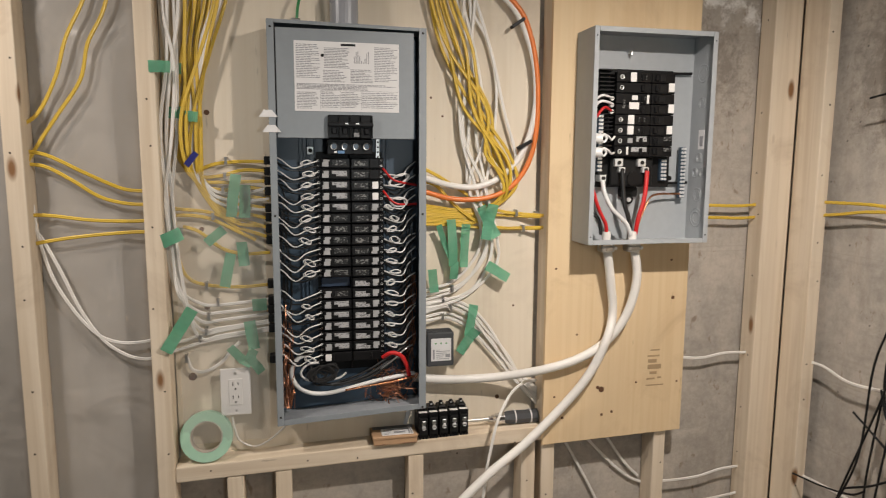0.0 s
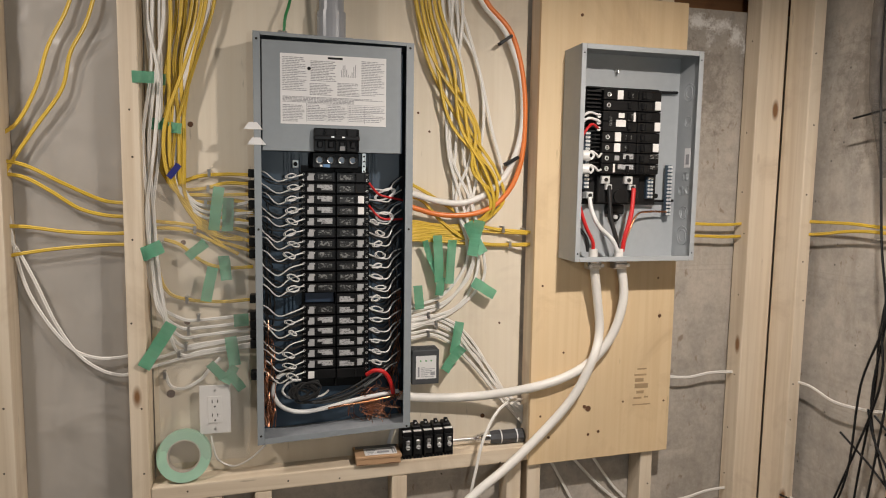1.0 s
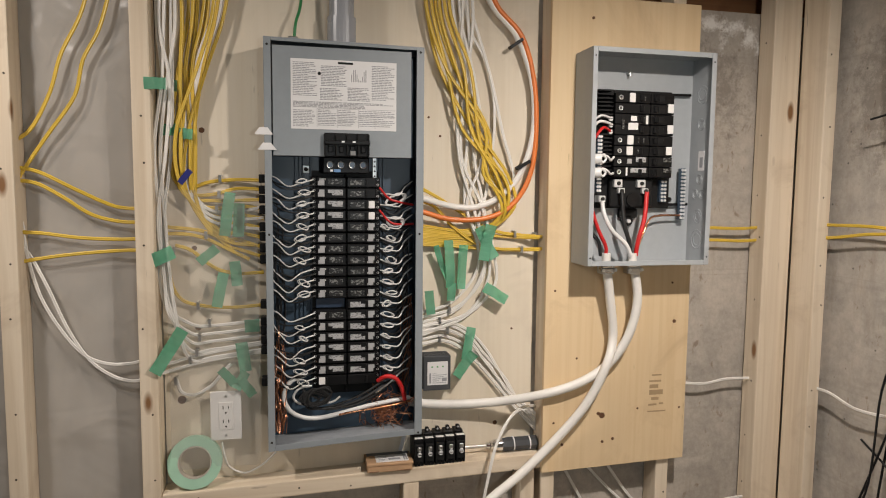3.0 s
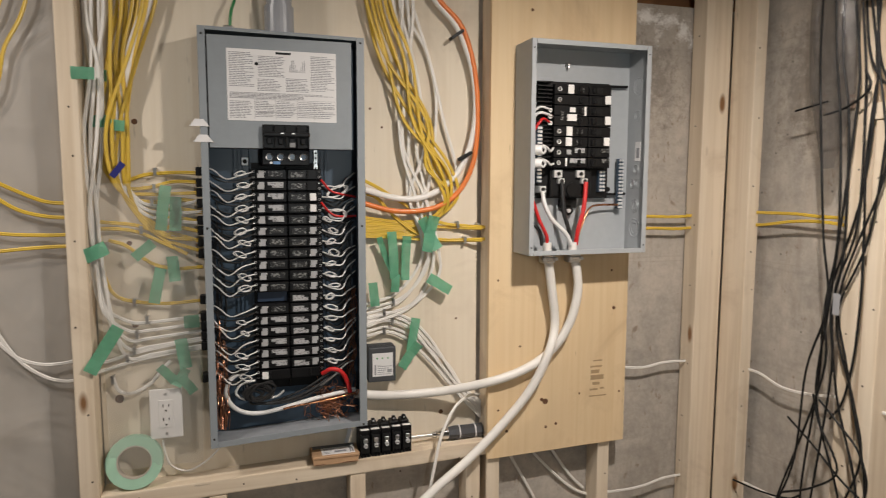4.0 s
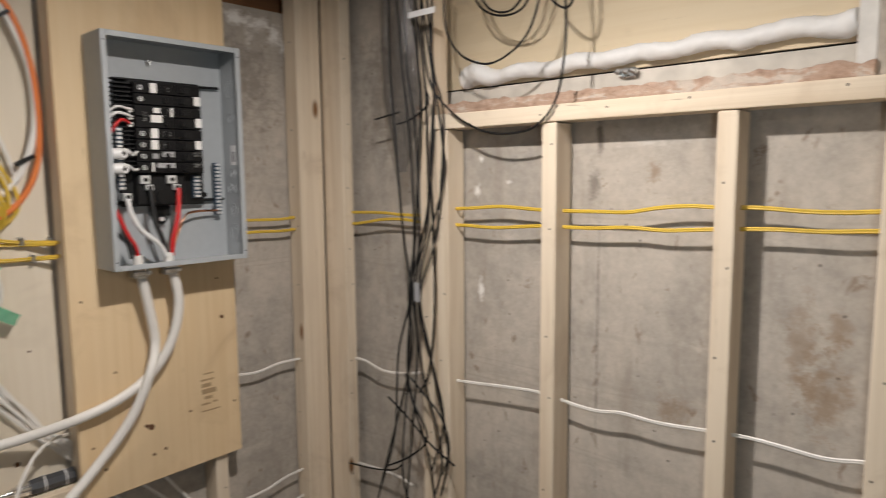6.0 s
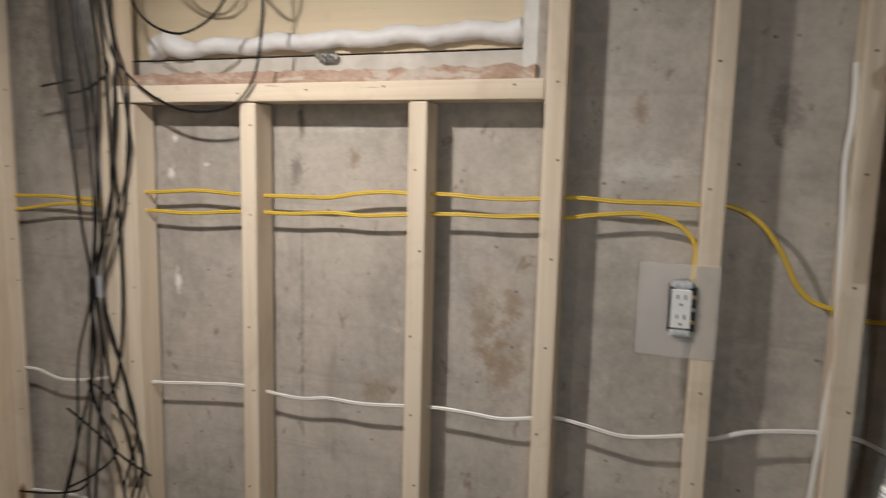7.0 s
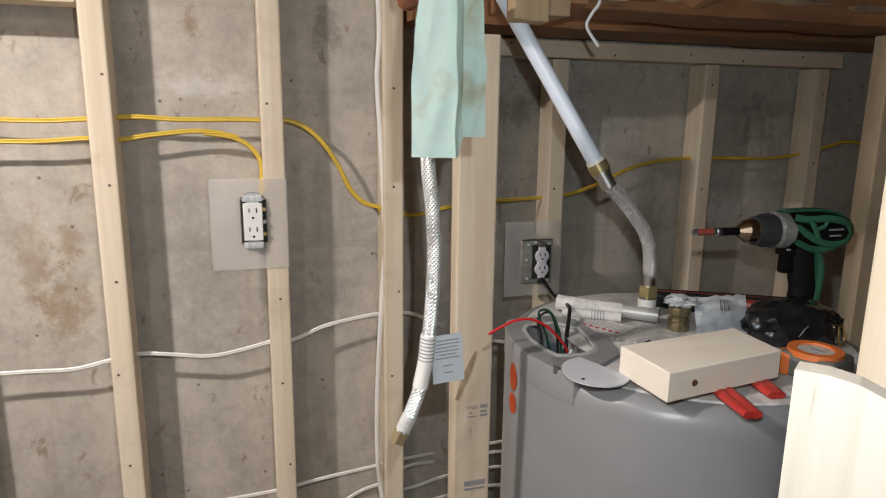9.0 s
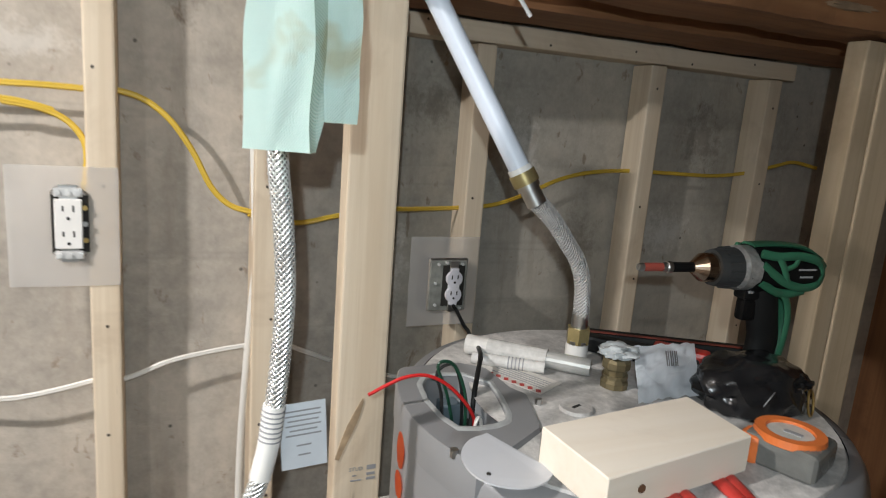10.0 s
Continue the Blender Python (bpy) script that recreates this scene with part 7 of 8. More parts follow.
    for c, pts in ((RED, [(1.050, -2.214, 1.070), (1.055, -2.213, 1.098), (1.060, -2.187, 1.130), (1.062, -2.158, 1.147), (1.064, -2.132, 1.147), (1.066, -2.110, 1.138), (1.066, -2.091, 1.129)]),
                   (GREEN_WIRE, [(1.075, -2.200, 1.070), (1.080, -2.190, 1.115), (1.082, -2.177, 1.148), (1.082, -2.188, 1.154), (1.082, -2.202, 1.142), (1.080, -2.214, 1.110), (1.078, -2.216, 1.07)]),
                   (WIRE_BLACK, [(1.085, -2.190, 1.068), (1.088, -2.186, 1.112), (1.090, -2.180, 1.138), (1.090, -2.200, 1.146), (1.088, -2.212, 1.115), (1.085, -2.215, 1.07)]),
                   (WHITE_CABLE, [(1.03, -2.20, 1.068), (1.035, -2.208, 1.100), (1.04, -2.216, 1.098), (1.045, -2.222, 1.07)])):
        part("loose_wire", tube(pts, 0.0021, 1, (0.3, 0, 1), 6, 6), c, hatch, smooth=True)
    for bx, by in ((0.960, -2.148), (1.045, -2.292)):
        part("bolt", rod((bx, by, HT + 0.001), (bx, by, HT + 0.0095), 0.0042, 8), STEEL, w)
    part("round_cap", rod((1.022, -2.330, HT), (1.022, -2.330, HT + 0.006), 0.021, 28, 0.019), TOP, w)
    part("cap_slot", turned(block(-0.007, 0.007, -0.0018, 0.0018, 0.0058, 0.0066), Matrix.Translation((1.022, -2.330, HT)) @ Matrix.Rotation(radians(-70), 4, "Z")), DARK, w)
    # stickers on the shell
    for z0, z1 in ((1.036, 1.080), (1.000, 1.032)):
        bm = bmesh.new()
        n, cols = 8, []
        for k in range(n + 1):
            f = k / n * 2 - 1
            a2 = radians(86) + 0.055 * f
            h = (z1 - z0) / 2 * math.sqrt(max(0.02, 1 - f * f))
            cols.append([bm.verts.new((HX + (HR + 0.0012) * math.cos(a2), HY + (HR + 0.0012) * math.sin(a2), (z0 + z1) / 2 + s * h)) for s in (-1, 1)])
        for k in range(n):
            bm.faces.new((cols[k][0], cols[k + 1][0], cols[k + 1][1], cols[k][1]))
        bmesh.ops.solidify(bm, geom=bm.faces[:], thickness=0.0005)
        part("sticker", bm, STICKER, w, "bright orange oval sticker")
    # outlet stub with its hose
    part("nipple", rod((1.150, -2.412, HT), (1.150, -2.412, 1.142), 0.015, 18), STEEL, w)


water_heater()


BRAID = plain("braided_steel_wire", (0.92, 0.92, 0.91), 0.30, 0.75, 0.08, 200)
CHROME_BRAID = plain("bright_steel_braid", (0.90, 0.90, 0.90), 0.24, 0.62, 0.08, 200)
HOSE_CORE = plain("dark_hose_core", (0.24, 0.235, 0.225), 0.4, 0.4)


def braid(points, r, strands, width, step=0.0022):
    """Flat steel strands that run round a hose both ways and pass over and under each other."""
    line = smooth_path(points, 40)
    dist = [0.0]
    for a, b in zip(line, line[1:]):
        dist.append(dist[-1] + (b - a).length)
    n = int(dist[-1] / step)
    pts, k = [], 0
    for i in range(n + 1):
        d = dist[-1] * i / n
        while k < len(line) - 2 and dist[k + 1] < d:
            k += 1
        pts.append(line[k].lerp(line[k + 1], (d - dist[k]) / max(1e-9, dist[k + 1] - dist[k])))
    verts, faces = [], []
    for way in (-1, 1):
        for q in range(strands):
            first = len(verts)
            for i, c in enumerate(pts):
                t = (pts[min(i + 1, n)] - pts[max(i - 1, 0)]).normalized()
                u = (Vector((-1, 0, 0)) - t * -t.x).normalized()
                v = t.cross(u)
                a = 2 * math.pi * q / strands + way * dist[-1] * i / n / r * 0.9
                out = u * math.cos(a) + v * math.sin(a)
                side = t * 0.74 - (v * math.cos(a) - u * math.sin(a)) * 0.67 * way
                lift = r + 0.0004 * way
                for w, h in ((-0.5, 0.0), (0.0, 0.0006), (0.5, 0.0)):
                    verts.append(tuple(c + out * (lift + h) + side * (w * width)))
            for i in range(n):
                for w in (0, 1):
                    f = first + 3 * i + w
                    faces.append((f, f + 1, f + 4, f + 3) if way < 0 else (f, f + 3, f + 4, f + 1))
    me = bpy.data.meshes.new("tmp")
    me.from_pydata(verts, [], faces)
    bm = bmesh.new()
    bm.from_mesh(me)
    bpy.data.meshes.remove(me)
    return bm


PEX = plain("pale_blue_pipe", (0.66, 0.71, 0.80), 0.35, 0.0, 0.04, 30)


TARNISHED = plain("worn_yellow_brass", (0.50, 0.41, 0.20), 0.36, 0.75, 0.25, 90)


def supply_hose():
    h = thing("supply_hose", "braided steel water hose joined to a pale blue pipe", "hose")
    part("pipe", rod((1.142, -2.088, 1.668), (1.064, -2.252, 1.372), 0.0118, 24), PEX, h, "pale blue grey plastic pipe", True)
    d = (Vector((1.064, -2.252, 1.372)) - Vector((1.142, -2.088, 1.668))).normalized()
    e = Vector((1.064, -2.252, 1.372))
    u = part("union", rod(e - d * 0.004, e + d * 0.010, 0.0150, 24), TARNISHED, h, "worn brass union", True)
    part("collar", rod(e + d * 0.010, e + d * 0.016, 0.0132, 20), STEEL, u, smooth=True)
    part("ferrule", rod(e + d * 0.016, e + d * 0.036, 0.0112, 20), STEEL, u, smooth=True)
    part("rim", rod(e - d * 0.010, e - d * 0.004, 0.0136, 20), WHITE, u, smooth=True)
    f = e + d * 0.030
    path = [tuple(f), (1.096, -2.313, 1.321), (1.117, -2.352, 1.288), (1.132, -2.385, 1.255), (1.143, -2.404, 1.220), (1.150, -2.413, 1.172)]
    part("core", tube(path, 0.0096, 1, (-1, 0, 0), 16, 8), HOSE_CORE, h, smooth=True)
    tagged(part("braid", braid(path, 0.0101, 13, 0.0019, 0.0018), CHROME_BRAID, h, "braided steel sleeve", True), kind="stuff")
    part("nut", rod((1.150, -2.412, 1.138), (1.150, -2.412, 1.160), 0.0165, 6), TARNISHED, h, "dull brass nut")
    part("ferrule", rod((1.150, -2.412, 1.160), (1.150, -2.412, 1.182), 0.0115, 18), STEEL, h, smooth=True)
    part("white_thread_tape", rod((1.150, -2.412, 1.107), (1.150, -2.412, 1.137), 0.0155, 18), WHITE, h, smooth=True)


supply_hose()


def hanging_hose():
    h = thing("hanging_hose", "braided steel hose with a white sleeve hanging loose over the pipe", "hose")
    path = [(1.0, -2.042, 1.612), (1.0, -2.032, 1.638), (1.0, -2.012, 1.641), (1.0, -1.997, 1.615), (1.0, -1.989, 1.560), (1.0, -1.982, 1.480), (1.0, -1.979, 1.390), (1.0, -1.985, 1.330), (1.0, -1.9885, 1.260), (1.0, -1.983, 1.170), (1.0, -1.972, 1.095), (1.0, -1.956, 1.048)]
    part("core", tube(path, 0.0079, 1, (-1, 0, 0), 16, 8), HOSE_CORE, h, smooth=True)
    tagged(part("braid", braid(path, 0.0084, 11, 0.0017), BRAID, h, "braided steel sleeve", True), kind="stuff")
    part("label_sleeve", tube([(1.0, -1.9815, 1.160), (1.0, -1.978, 1.125), (1.0, -1.9705, 1.088)], 0.0102, 1, (-1, 0, 0), 16, 6), WHITE, h, "white plastic sleeve with black bars", True)
    for k in range(7):
        part("printed_bar", tube([(1.0, -1.9810 + 0.00045 * k, 1.156 - 0.0048 * k), (1.0, -1.9808 + 0.00045 * k, 1.1545 - 0.0048 * k)], 0.0105, 1, (-1, 0, 0), 16, 1), INK, h)
    part("ferrule", rod((1.0, -1.957, 1.050), (1.0, -1.946, 1.028), 0.0100, 16), ZINC, h)
    part("nut", rod((1.0, -1.947, 1.030), (1.0, -1.939, 1.014), 0.0112, 6), plain("dull_brass_nut", (0.40, 0.31, 0.18), 0.4, 0.6), h, "brass hose nut")
    part("upper_sleeve", rod((1.0, -1.986, 1.540), (1.0, -1.980, 1.470), 0.0125, 16), WHITE, h)
    tag = part("tag", turned(block(-0.0005, 0.0005, -0.022, 0.022, -0.034, 0.034), Matrix.Translation((1.012, -2.012, 1.120)) @ Matrix.Rotation(radians(-4), 4, "X")), plain("pale_blue_tag", (0.62, 0.65, 0.69), 0.6), h, "pale printed paper tag")
    for k, (w, z) in enumerate(((0.034, 0.026), (0.034, 0.021), (0.030, 0.016), (0.034, 0.011), (0.026, 0.006), (0.034, 0.001), (0.014, -0.010), (0.012, -0.020))):
        part("printed_line", turned(block(-0.0009, -0.0006, -w / 2, w / 2, z - 0.0008, z + 0.0008), Matrix.Translation((1.012, -2.012, 1.120)) @ Matrix.Rotation(radians(-4), 4, "X")), INK, tag)


hanging_hose()


def towel_material():
    m, nt, b = material("green_paper_towel")
    v = coords(nt, (1, 1, 1), False)
    w = nt.nodes.new("ShaderNodeTexWave")
    w.bands_direction = "DIAGONAL"
    w.inputs["Scale"].default_value = 230.0
    nt.links.new(v, w.inputs["Vector"])
    c = ramp(nt, w.outputs["Fac"], (0.2, (0.62, 0.79, 0.74)), (0.8, (0.73, 0.86, 0.81)))
    f = noise_tex(nt, v, 17.0, 3.0, 0.6, 0.6)
    c = mix(nt, ramp(nt, f, (0.51, (0, 0, 0)), (0.66, (0.75, 0.75, 0.75))), c, (0.52, 0.51, 0.35))
    nt.links.new(c, b.inputs["Base Color"])
    b.inputs["Roughness"].default_value = 0.9
    bump(nt, b, w.outputs["Fac"], 0.35, 0.0008)
    return m


TOWEL = towel_material()


def paper_towel():
    """A folded towel hung over the pipe: a front leaf and a shorter leaf behind, joined by a fold."""
    bm = bmesh.new()
    cols, rows, grid = 50, 26, []
    for i in range(cols + 1):
        f = i / cols
        line = []
        for j in range(rows + 1):
            g = j / rows
            z = 1.642 - 0.247 * g
            wide = 0.045 + 0.020 * min(1.0, g * 1.6)
            s = (f - 0.5) * 2
            # the leaf runs from its outer edge to the fold and back along the second leaf
            if f < 0.50:
                q = f / 0.50
                p = Vector((0.944 - 0.022 * q, -1.9445 - 0.046 * q, z))
            elif f < 0.66:
                q = (f - 0.50) / 0.16
                p = Vector((0.922 + 0.020 * q, -1.9905 - 0.014 * q, z))
            else:
                q = (f - 0.66) / 0.34
                p = Vector((0.942 - 0.010 * q, -2.0045 - 0.0235 * q, z))
            c = Vector((0.935, -1.985, z))
            p = c + (p - c) * (wide / 0.065)
            p.z = z + 0.023 * g * min(1.0, max(0.0, (f - 0.60) / 0.06))
            p.x += 0.005 * noise.noise(Vector((f * 5, g * 4, 2.0)))
            p.y += 0.003 * noise.noise(Vector((f * 6, g * 5, 7.0)))
            p.y -= 0.040 * max(0.0, 1 - g / 0.15) ** 2
            line.append(bm.verts.new(p))
        grid.append(line)
    for i in range(cols):
        for j in range(rows):
            bm.faces.new((grid[i][j], grid[i + 1][j], grid[i + 1][j + 1], grid[i][j + 1]))
    bmesh.ops.solidify(bm, geom=bm.faces[:], thickness=0.0012)
    solid("paper_towel", bm, TOWEL, "stained pale green paper towel hung over the pipe", "paper towel", smooth=False)


paper_towel()

PIPE_COPPER = plain("dull_copper_pipe", (0.35, 0.15, 0.085), 0.45, 0.7, 0.2, 30)


def manifold():
    m = thing("pipe_manifold", "dull copper pipe manifold with red plastic pipes rising from it", "manifold")
    a, b = Vector((1.19, -2.000, 1.604)), Vector((0.70, -2.045, 1.640))
    part("pipe", rod(a, b, 0.0140, 20), PIPE_COPPER, m, smooth=True)
    part("end_cap", rod(a + (a - b).normalized() * 0.004, a, 0.0155, 20), PIPE_COPPER, m)
    for k in range(4):
        c = a.lerp(b, 0.05 + 0.085 * k)
        part("branch", rod(c, c + Vector((0, 0, 0.040)), 0.0085, 14), STEEL, m)
        part("crimp_ring", rod(c + Vector((0, 0, 0.022)), c + Vector((0, 0, 0.030)), 0.0105, 14), STEEL, m)
        part("red_pipe", rod(c + Vector((0, 0, 0.040)), Vector((c.x, c.y, 2.302)), 0.0095, 16), plain("red_plastic_pipe", (0.42, 0.02, 0.015), 0.3) if k == 0 else bpy.data.materials["red_plastic_pipe"], m, "red plastic pipe", True)
    c = a.lerp(b, 0.40)
    part("white_pipe", rod(c + Vector((0.01, 0.004, 0.012)), Vector((c.x + 0.01, c.y + 0.004, 2.302)), 0.0125, 18), PEX, m, smooth=True)
    part("white_pipe_end", rod(c + Vector((0, 0.03, 0.004)), c + Vector((0, -0.012, 0.004)), 0.0125, 18), WHITE, m, smooth=True)
    part("pipe_label", rod(a.lerp(b, 0.46), a.lerp(b, 0.62), 0.0152, 20), PAPER, m, "white printed pipe label", True)


manifold()

# ---- old beams over the niche ----
CEMENT = plain("grey_cement_smear", (0.30, 0.20, 0.12), 0.9, 0.0, 0.4, 25, 0.004)


def rough_beam(name, x0, x1, y0, y1, z0, z1, mat, label, wob):
    bm = block(x0, x1, y0, y1, z0, z1)
    bmesh.ops.subdivide_edges(bm, edges=[e for e in bm.edges if abs(e.verts[0].co.y - e.verts[1].co.y) > 0.3], cuts=40)
    for v in bm.verts:
        v.co.x += wob * noise.noise(v.co * 14.0)
        v.co.z += wob * noise.noise(v.co * 17.0 + Vector((5, 0, 0)))
    solid(name, bm, mat, label, "beam")


rough_beam("old_beam", 1.385, 1.545, -3.738, -2.055, 1.602, 1.77, OLD["y"], "dark brown old wooden beam above the niche", 0.003)
rough_beam("old_beam", 1.135, 1.25, -3.738, -2.150, 1.598, 1.86, OLD["y"], "rough reddish brown old beam with cement smears", 0.006)
rough_beam("old_beam", 0.80, 0.86, -3.738, -2.30, 1.70, 1.90, OLD["y"], "rough reddish brown old beam with cement smears", 0.005)
AGED = lumber_material("aged_tan_wood", "z", (0.48, 0.34, 0.20), (0.33, 0.21, 0.11), False)
RUSTY = lumber_material("red_brown_wood", "z", (0.40, 0.20, 0.09), (0.20, 0.085, 0.035), False)
GREYED = lumber_material("greyed_wood", "z", (0.36, 0.25, 0.15), (0.24, 0.155, 0.09), False)
for x0, x1, y0, y1, z0, z1, mat, words in ((1.080, 1.108, -2.174, -2.121, 1.569, 1.72, AGED, "tan offcut of lumber nailed under the old beam"), (1.082, 1.134, -2.206, -2.1755, 1.578, 1.73, GREYED, "dull brown offcut of lumber nailed to the old beam"),
                                           (1.104, 1.134, -2.246, -2.2085, 1.598, 1.72, RUSTY, "reddish brown block nailed to the old beam"), (1.096, 1.134, -2.306, -2.2485, 1.606, 1.71, AGED, "tan offcut of lumber nailed under the old beam"),
                                           (1.106, 1.134, -2.362, -2.3090, 1.612, 1.70, RUSTY, "reddish brown block nailed to the old beam")):
    bm = block(x0, x1, y0, y1, z0, z1, 0.003, 2)
    for v in bm.verts:
        v.co += Vector((0.003 * noise.noise(v.co * 60.0), 0.002 * noise.noise(v.co * 50.0), 0.004 * noise.noise(v.co * 45.0)))
    solid("wood_block", bm, mat, words, "wood block", "offcuts on the beam")
# a stub of round log end between the blocks and the beam
bm = rod((1.092, -2.450, 1.660), (1.134, -2.450, 1.660), 0.046, 22, 0.050)
for v in bm.verts:
    v.co += Vector((0, 0.008 * noise.noise(v.co * 22.0), 0.008 * noise.noise(v.co * 22.0 + Vector((3, 0, 0)))))
solid("log_stub", bm, RUSTY, "rough red brown log end set in the beam", "log")
for cy, cz, sy, sz in ((-2.30, 1.640, 0.020, 0.022), (-2.40, 1.625, 0.05, 0.008), (-2.46, 1.660, 0.022, 0.030), (-2.62, 1.630, 0.09, 0.007), (-2.80, 1.625, 0.05, 0.006)):
    bm = bmesh.new()
    bmesh.ops.create_icosphere(bm, subdivisions=3, radius=1.0)
    for v in bm.verts:
        q = v.co * (1 + 0.5 * noise.noise(v.co * 2.3 + Vector((cy * 9, 0, 0))))
        v.co = Vector((1.1335 + q.x * 0.004, cy + q.y * sy, cz + q.z * sz))
    solid("cement_smear", bm, CEMENT, "grey cement smear on the old beam", "cement smear", "cement smears", smooth=True)
solid("torn_string", tube([(1.0965, -2.256, 1.622), (1.089, -2.254, 1.600), (1.087, -2.242, 1.584), (1.089, -2.236, 1.566), (1.085, -2.254, 1.540)], 0.0024, 0.4, (-1, 0, 0), 6, 5), PAPER, "torn strip of white string hanging from the wood block", "string")

# ---- things on the heater ----

def wood_offcut():
    bm = bmesh.new()
    top = [(0.915, -2.215), (0.939, -2.411), (0.848, -2.408), (0.820, -2.221)]
    up = [bm.verts.new((x, y, 1.153)) for x, y in top]
    dn = [bm.verts.new((x, y, 1.1155)) for x, y in top]
    bm.faces.new(up)
    bm.faces.new(list(reversed(dn)))
    for i in range(4):
        j = (i + 1) % 4
        bm.faces.new((up[i], dn[i], dn[j], up[j]))
    bmesh.ops.recalc_face_normals(bm, faces=bm.faces[:])
    bmesh.ops.bevel(bm, geom=bm.edges[:], offset=0.0012, segments=1, affect="EDGES")
    b = thing("wood_offcut", "short pale offcut of lumber lying on the heater tools", "wood block")
    part("block", bm, lumber_material("planed_pale_wood", "y", (0.80, 0.715, 0.61), (0.74, 0.64, 0.52), False), b)
    part("knot", rod((0.8280, -2.262, 1.134), (0.8252, -2.262, 1.134), 0.0042, 10), KNOT, b)


wood_offcut()


def cover_plate():
    outline = [(0.976, -2.191), (0.968, -2.168), (0.950, -2.151), (0.930, -2.144), (0.908, -2.144), (0.892, -2.152), (0.881, -2.168), (0.877, -2.186), (0.881, -2.203), (0.890, -2.216), (0.898, -2.219)]
    bm = bmesh.new()
    up = [bm.verts.new((x, y, HT + 0.0130 - 0.05 * max(0.0, 0.90 - x))) for x, y in (tuple(q)[:2] for q in smooth_path([(x, y, 0.0) for x, y in outline], 4))]
    dn = [bm.verts.new(v.co - Vector((0, 0, 0.0015))) for v in up]
    bm.faces.new(up)
    bm.faces.new(list(reversed(dn)))
    n = len(up)
    for k in range(n):
        bm.faces.new((up[k], dn[k], dn[(k + 1) % n], up[(k + 1) % n]))
    bmesh.ops.recalc_face_normals(bm, faces=bm.faces[:])
    c = thing("hatch_cover", "light grey hatch cover with a rounded end lying on the heater", "cover")
    part("plate", bm, plain("light_grey_sheet_metal", (0.50, 0.505, 0.53), 0.42, 0.0, 0.07, 18), c)
    part("screw_hole", rod((0.905, -2.158, HT + 0.0126), (0.905, -2.158, HT + 0.0136), 0.0022, 10), DARK, c)


cover_plate()


def pliers(ax, ay, bx, by, w, lift, label):
    p = thing("pliers", label, "pliers")
    a, b = Vector((ax, ay, HT + 0.010 + lift)), Vector((bx, by, HT + 0.006))
    side = (b - a).cross(Vector((0, 0, 1))).normalized() * w
    for s in (-1, 1):
        part("grip", tube([a + side * s * 0.5, a.lerp(b, 0.4) + side * s * 1.3, a.lerp(b, 0.8) + side * s * 1.1, b + side * s * 0.8], 0.0082, 0.6, (0, 0, 1), 10, 6), bpy.data.materials["red_grip"], p, "red plastic grip", True)
    part("jaw", rod(a, a + (a - b).normalized() * 0.05, 0.009, 10, 0.004), STEEL, p)


plain("red_grip", (0.44, 0.032, 0.024), 0.4, 0.0, 0.2, 60)
pliers(0.868, -2.318, 0.775, -2.304, 0.005, 0.0, "red handled pliers under the wood offcut")
pliers(0.885, -2.385, 0.812, -2.372, 0.0045, 0.0, "red handled cutters beside the wood offcut")


def tape_measure():
    t = thing("tape_measure", "grey tape measure with an orange ring lying on the heater", "tape measure")
    m = Matrix.Translation((0.862, -2.478, HT)) @ Matrix.Rotation(radians(22), 4, "Z")
    part("case", turned(block(-0.038, 0.036, -0.034, 0.034, 0.0025, 0.034, 0.009, 3), m), plain("smoky_grey_case", (0.15, 0.15, 0.14), 0.25, 0.0, 0.35, 45), t, "smoky grey plastic case")
    bm = bmesh.new()
    n = 36
    rings = [[bm.verts.new((r * math.cos(2 * math.pi * k / n), r * math.sin(2 * math.pi * k / n), z)) for r, z in ((0.035, 0.031), (0.0335, 0.0385), (0.0235, 0.0385), (0.0225, 0.033))] for k in range(n)]
    for k in range(n):
        for i in range(4):
            bm.faces.new((rings[k][i], rings[k][(i + 1) % 4], rings[(k + 1) % n][(i + 1) % 4], rings[(k + 1) % n][i]))
    bmesh.ops.recalc_face_normals(bm, faces=bm.faces[:])
    part("ring", turned(bm, m), plain("orange_plastic", (0.68, 0.17, 0.04), 0.45, 0.0, 0.15, 60), t, "orange plastic ring")
    disc = part("disc", turned(rod((0, 0, 0.033), (0, 0, 0.0358), 0.0225, 30), m), plain("scratched_silver_disc", (0.55, 0.54, 0.51), 0.4, 0.2, 0.35, 60), t, "silver centre disc")
    part("disc_mark", turned(block(-0.012, 0.006, -0.004, 0.003, 0.0358, 0.0364), m), INK, disc)
    part("lip", turned(block(0.016, 0.0385, 0.004, 0.0355, 0.002, 0.0325, 0.006, 2), m), bpy.data.materials["orange_plastic"], t)


tape_measure()


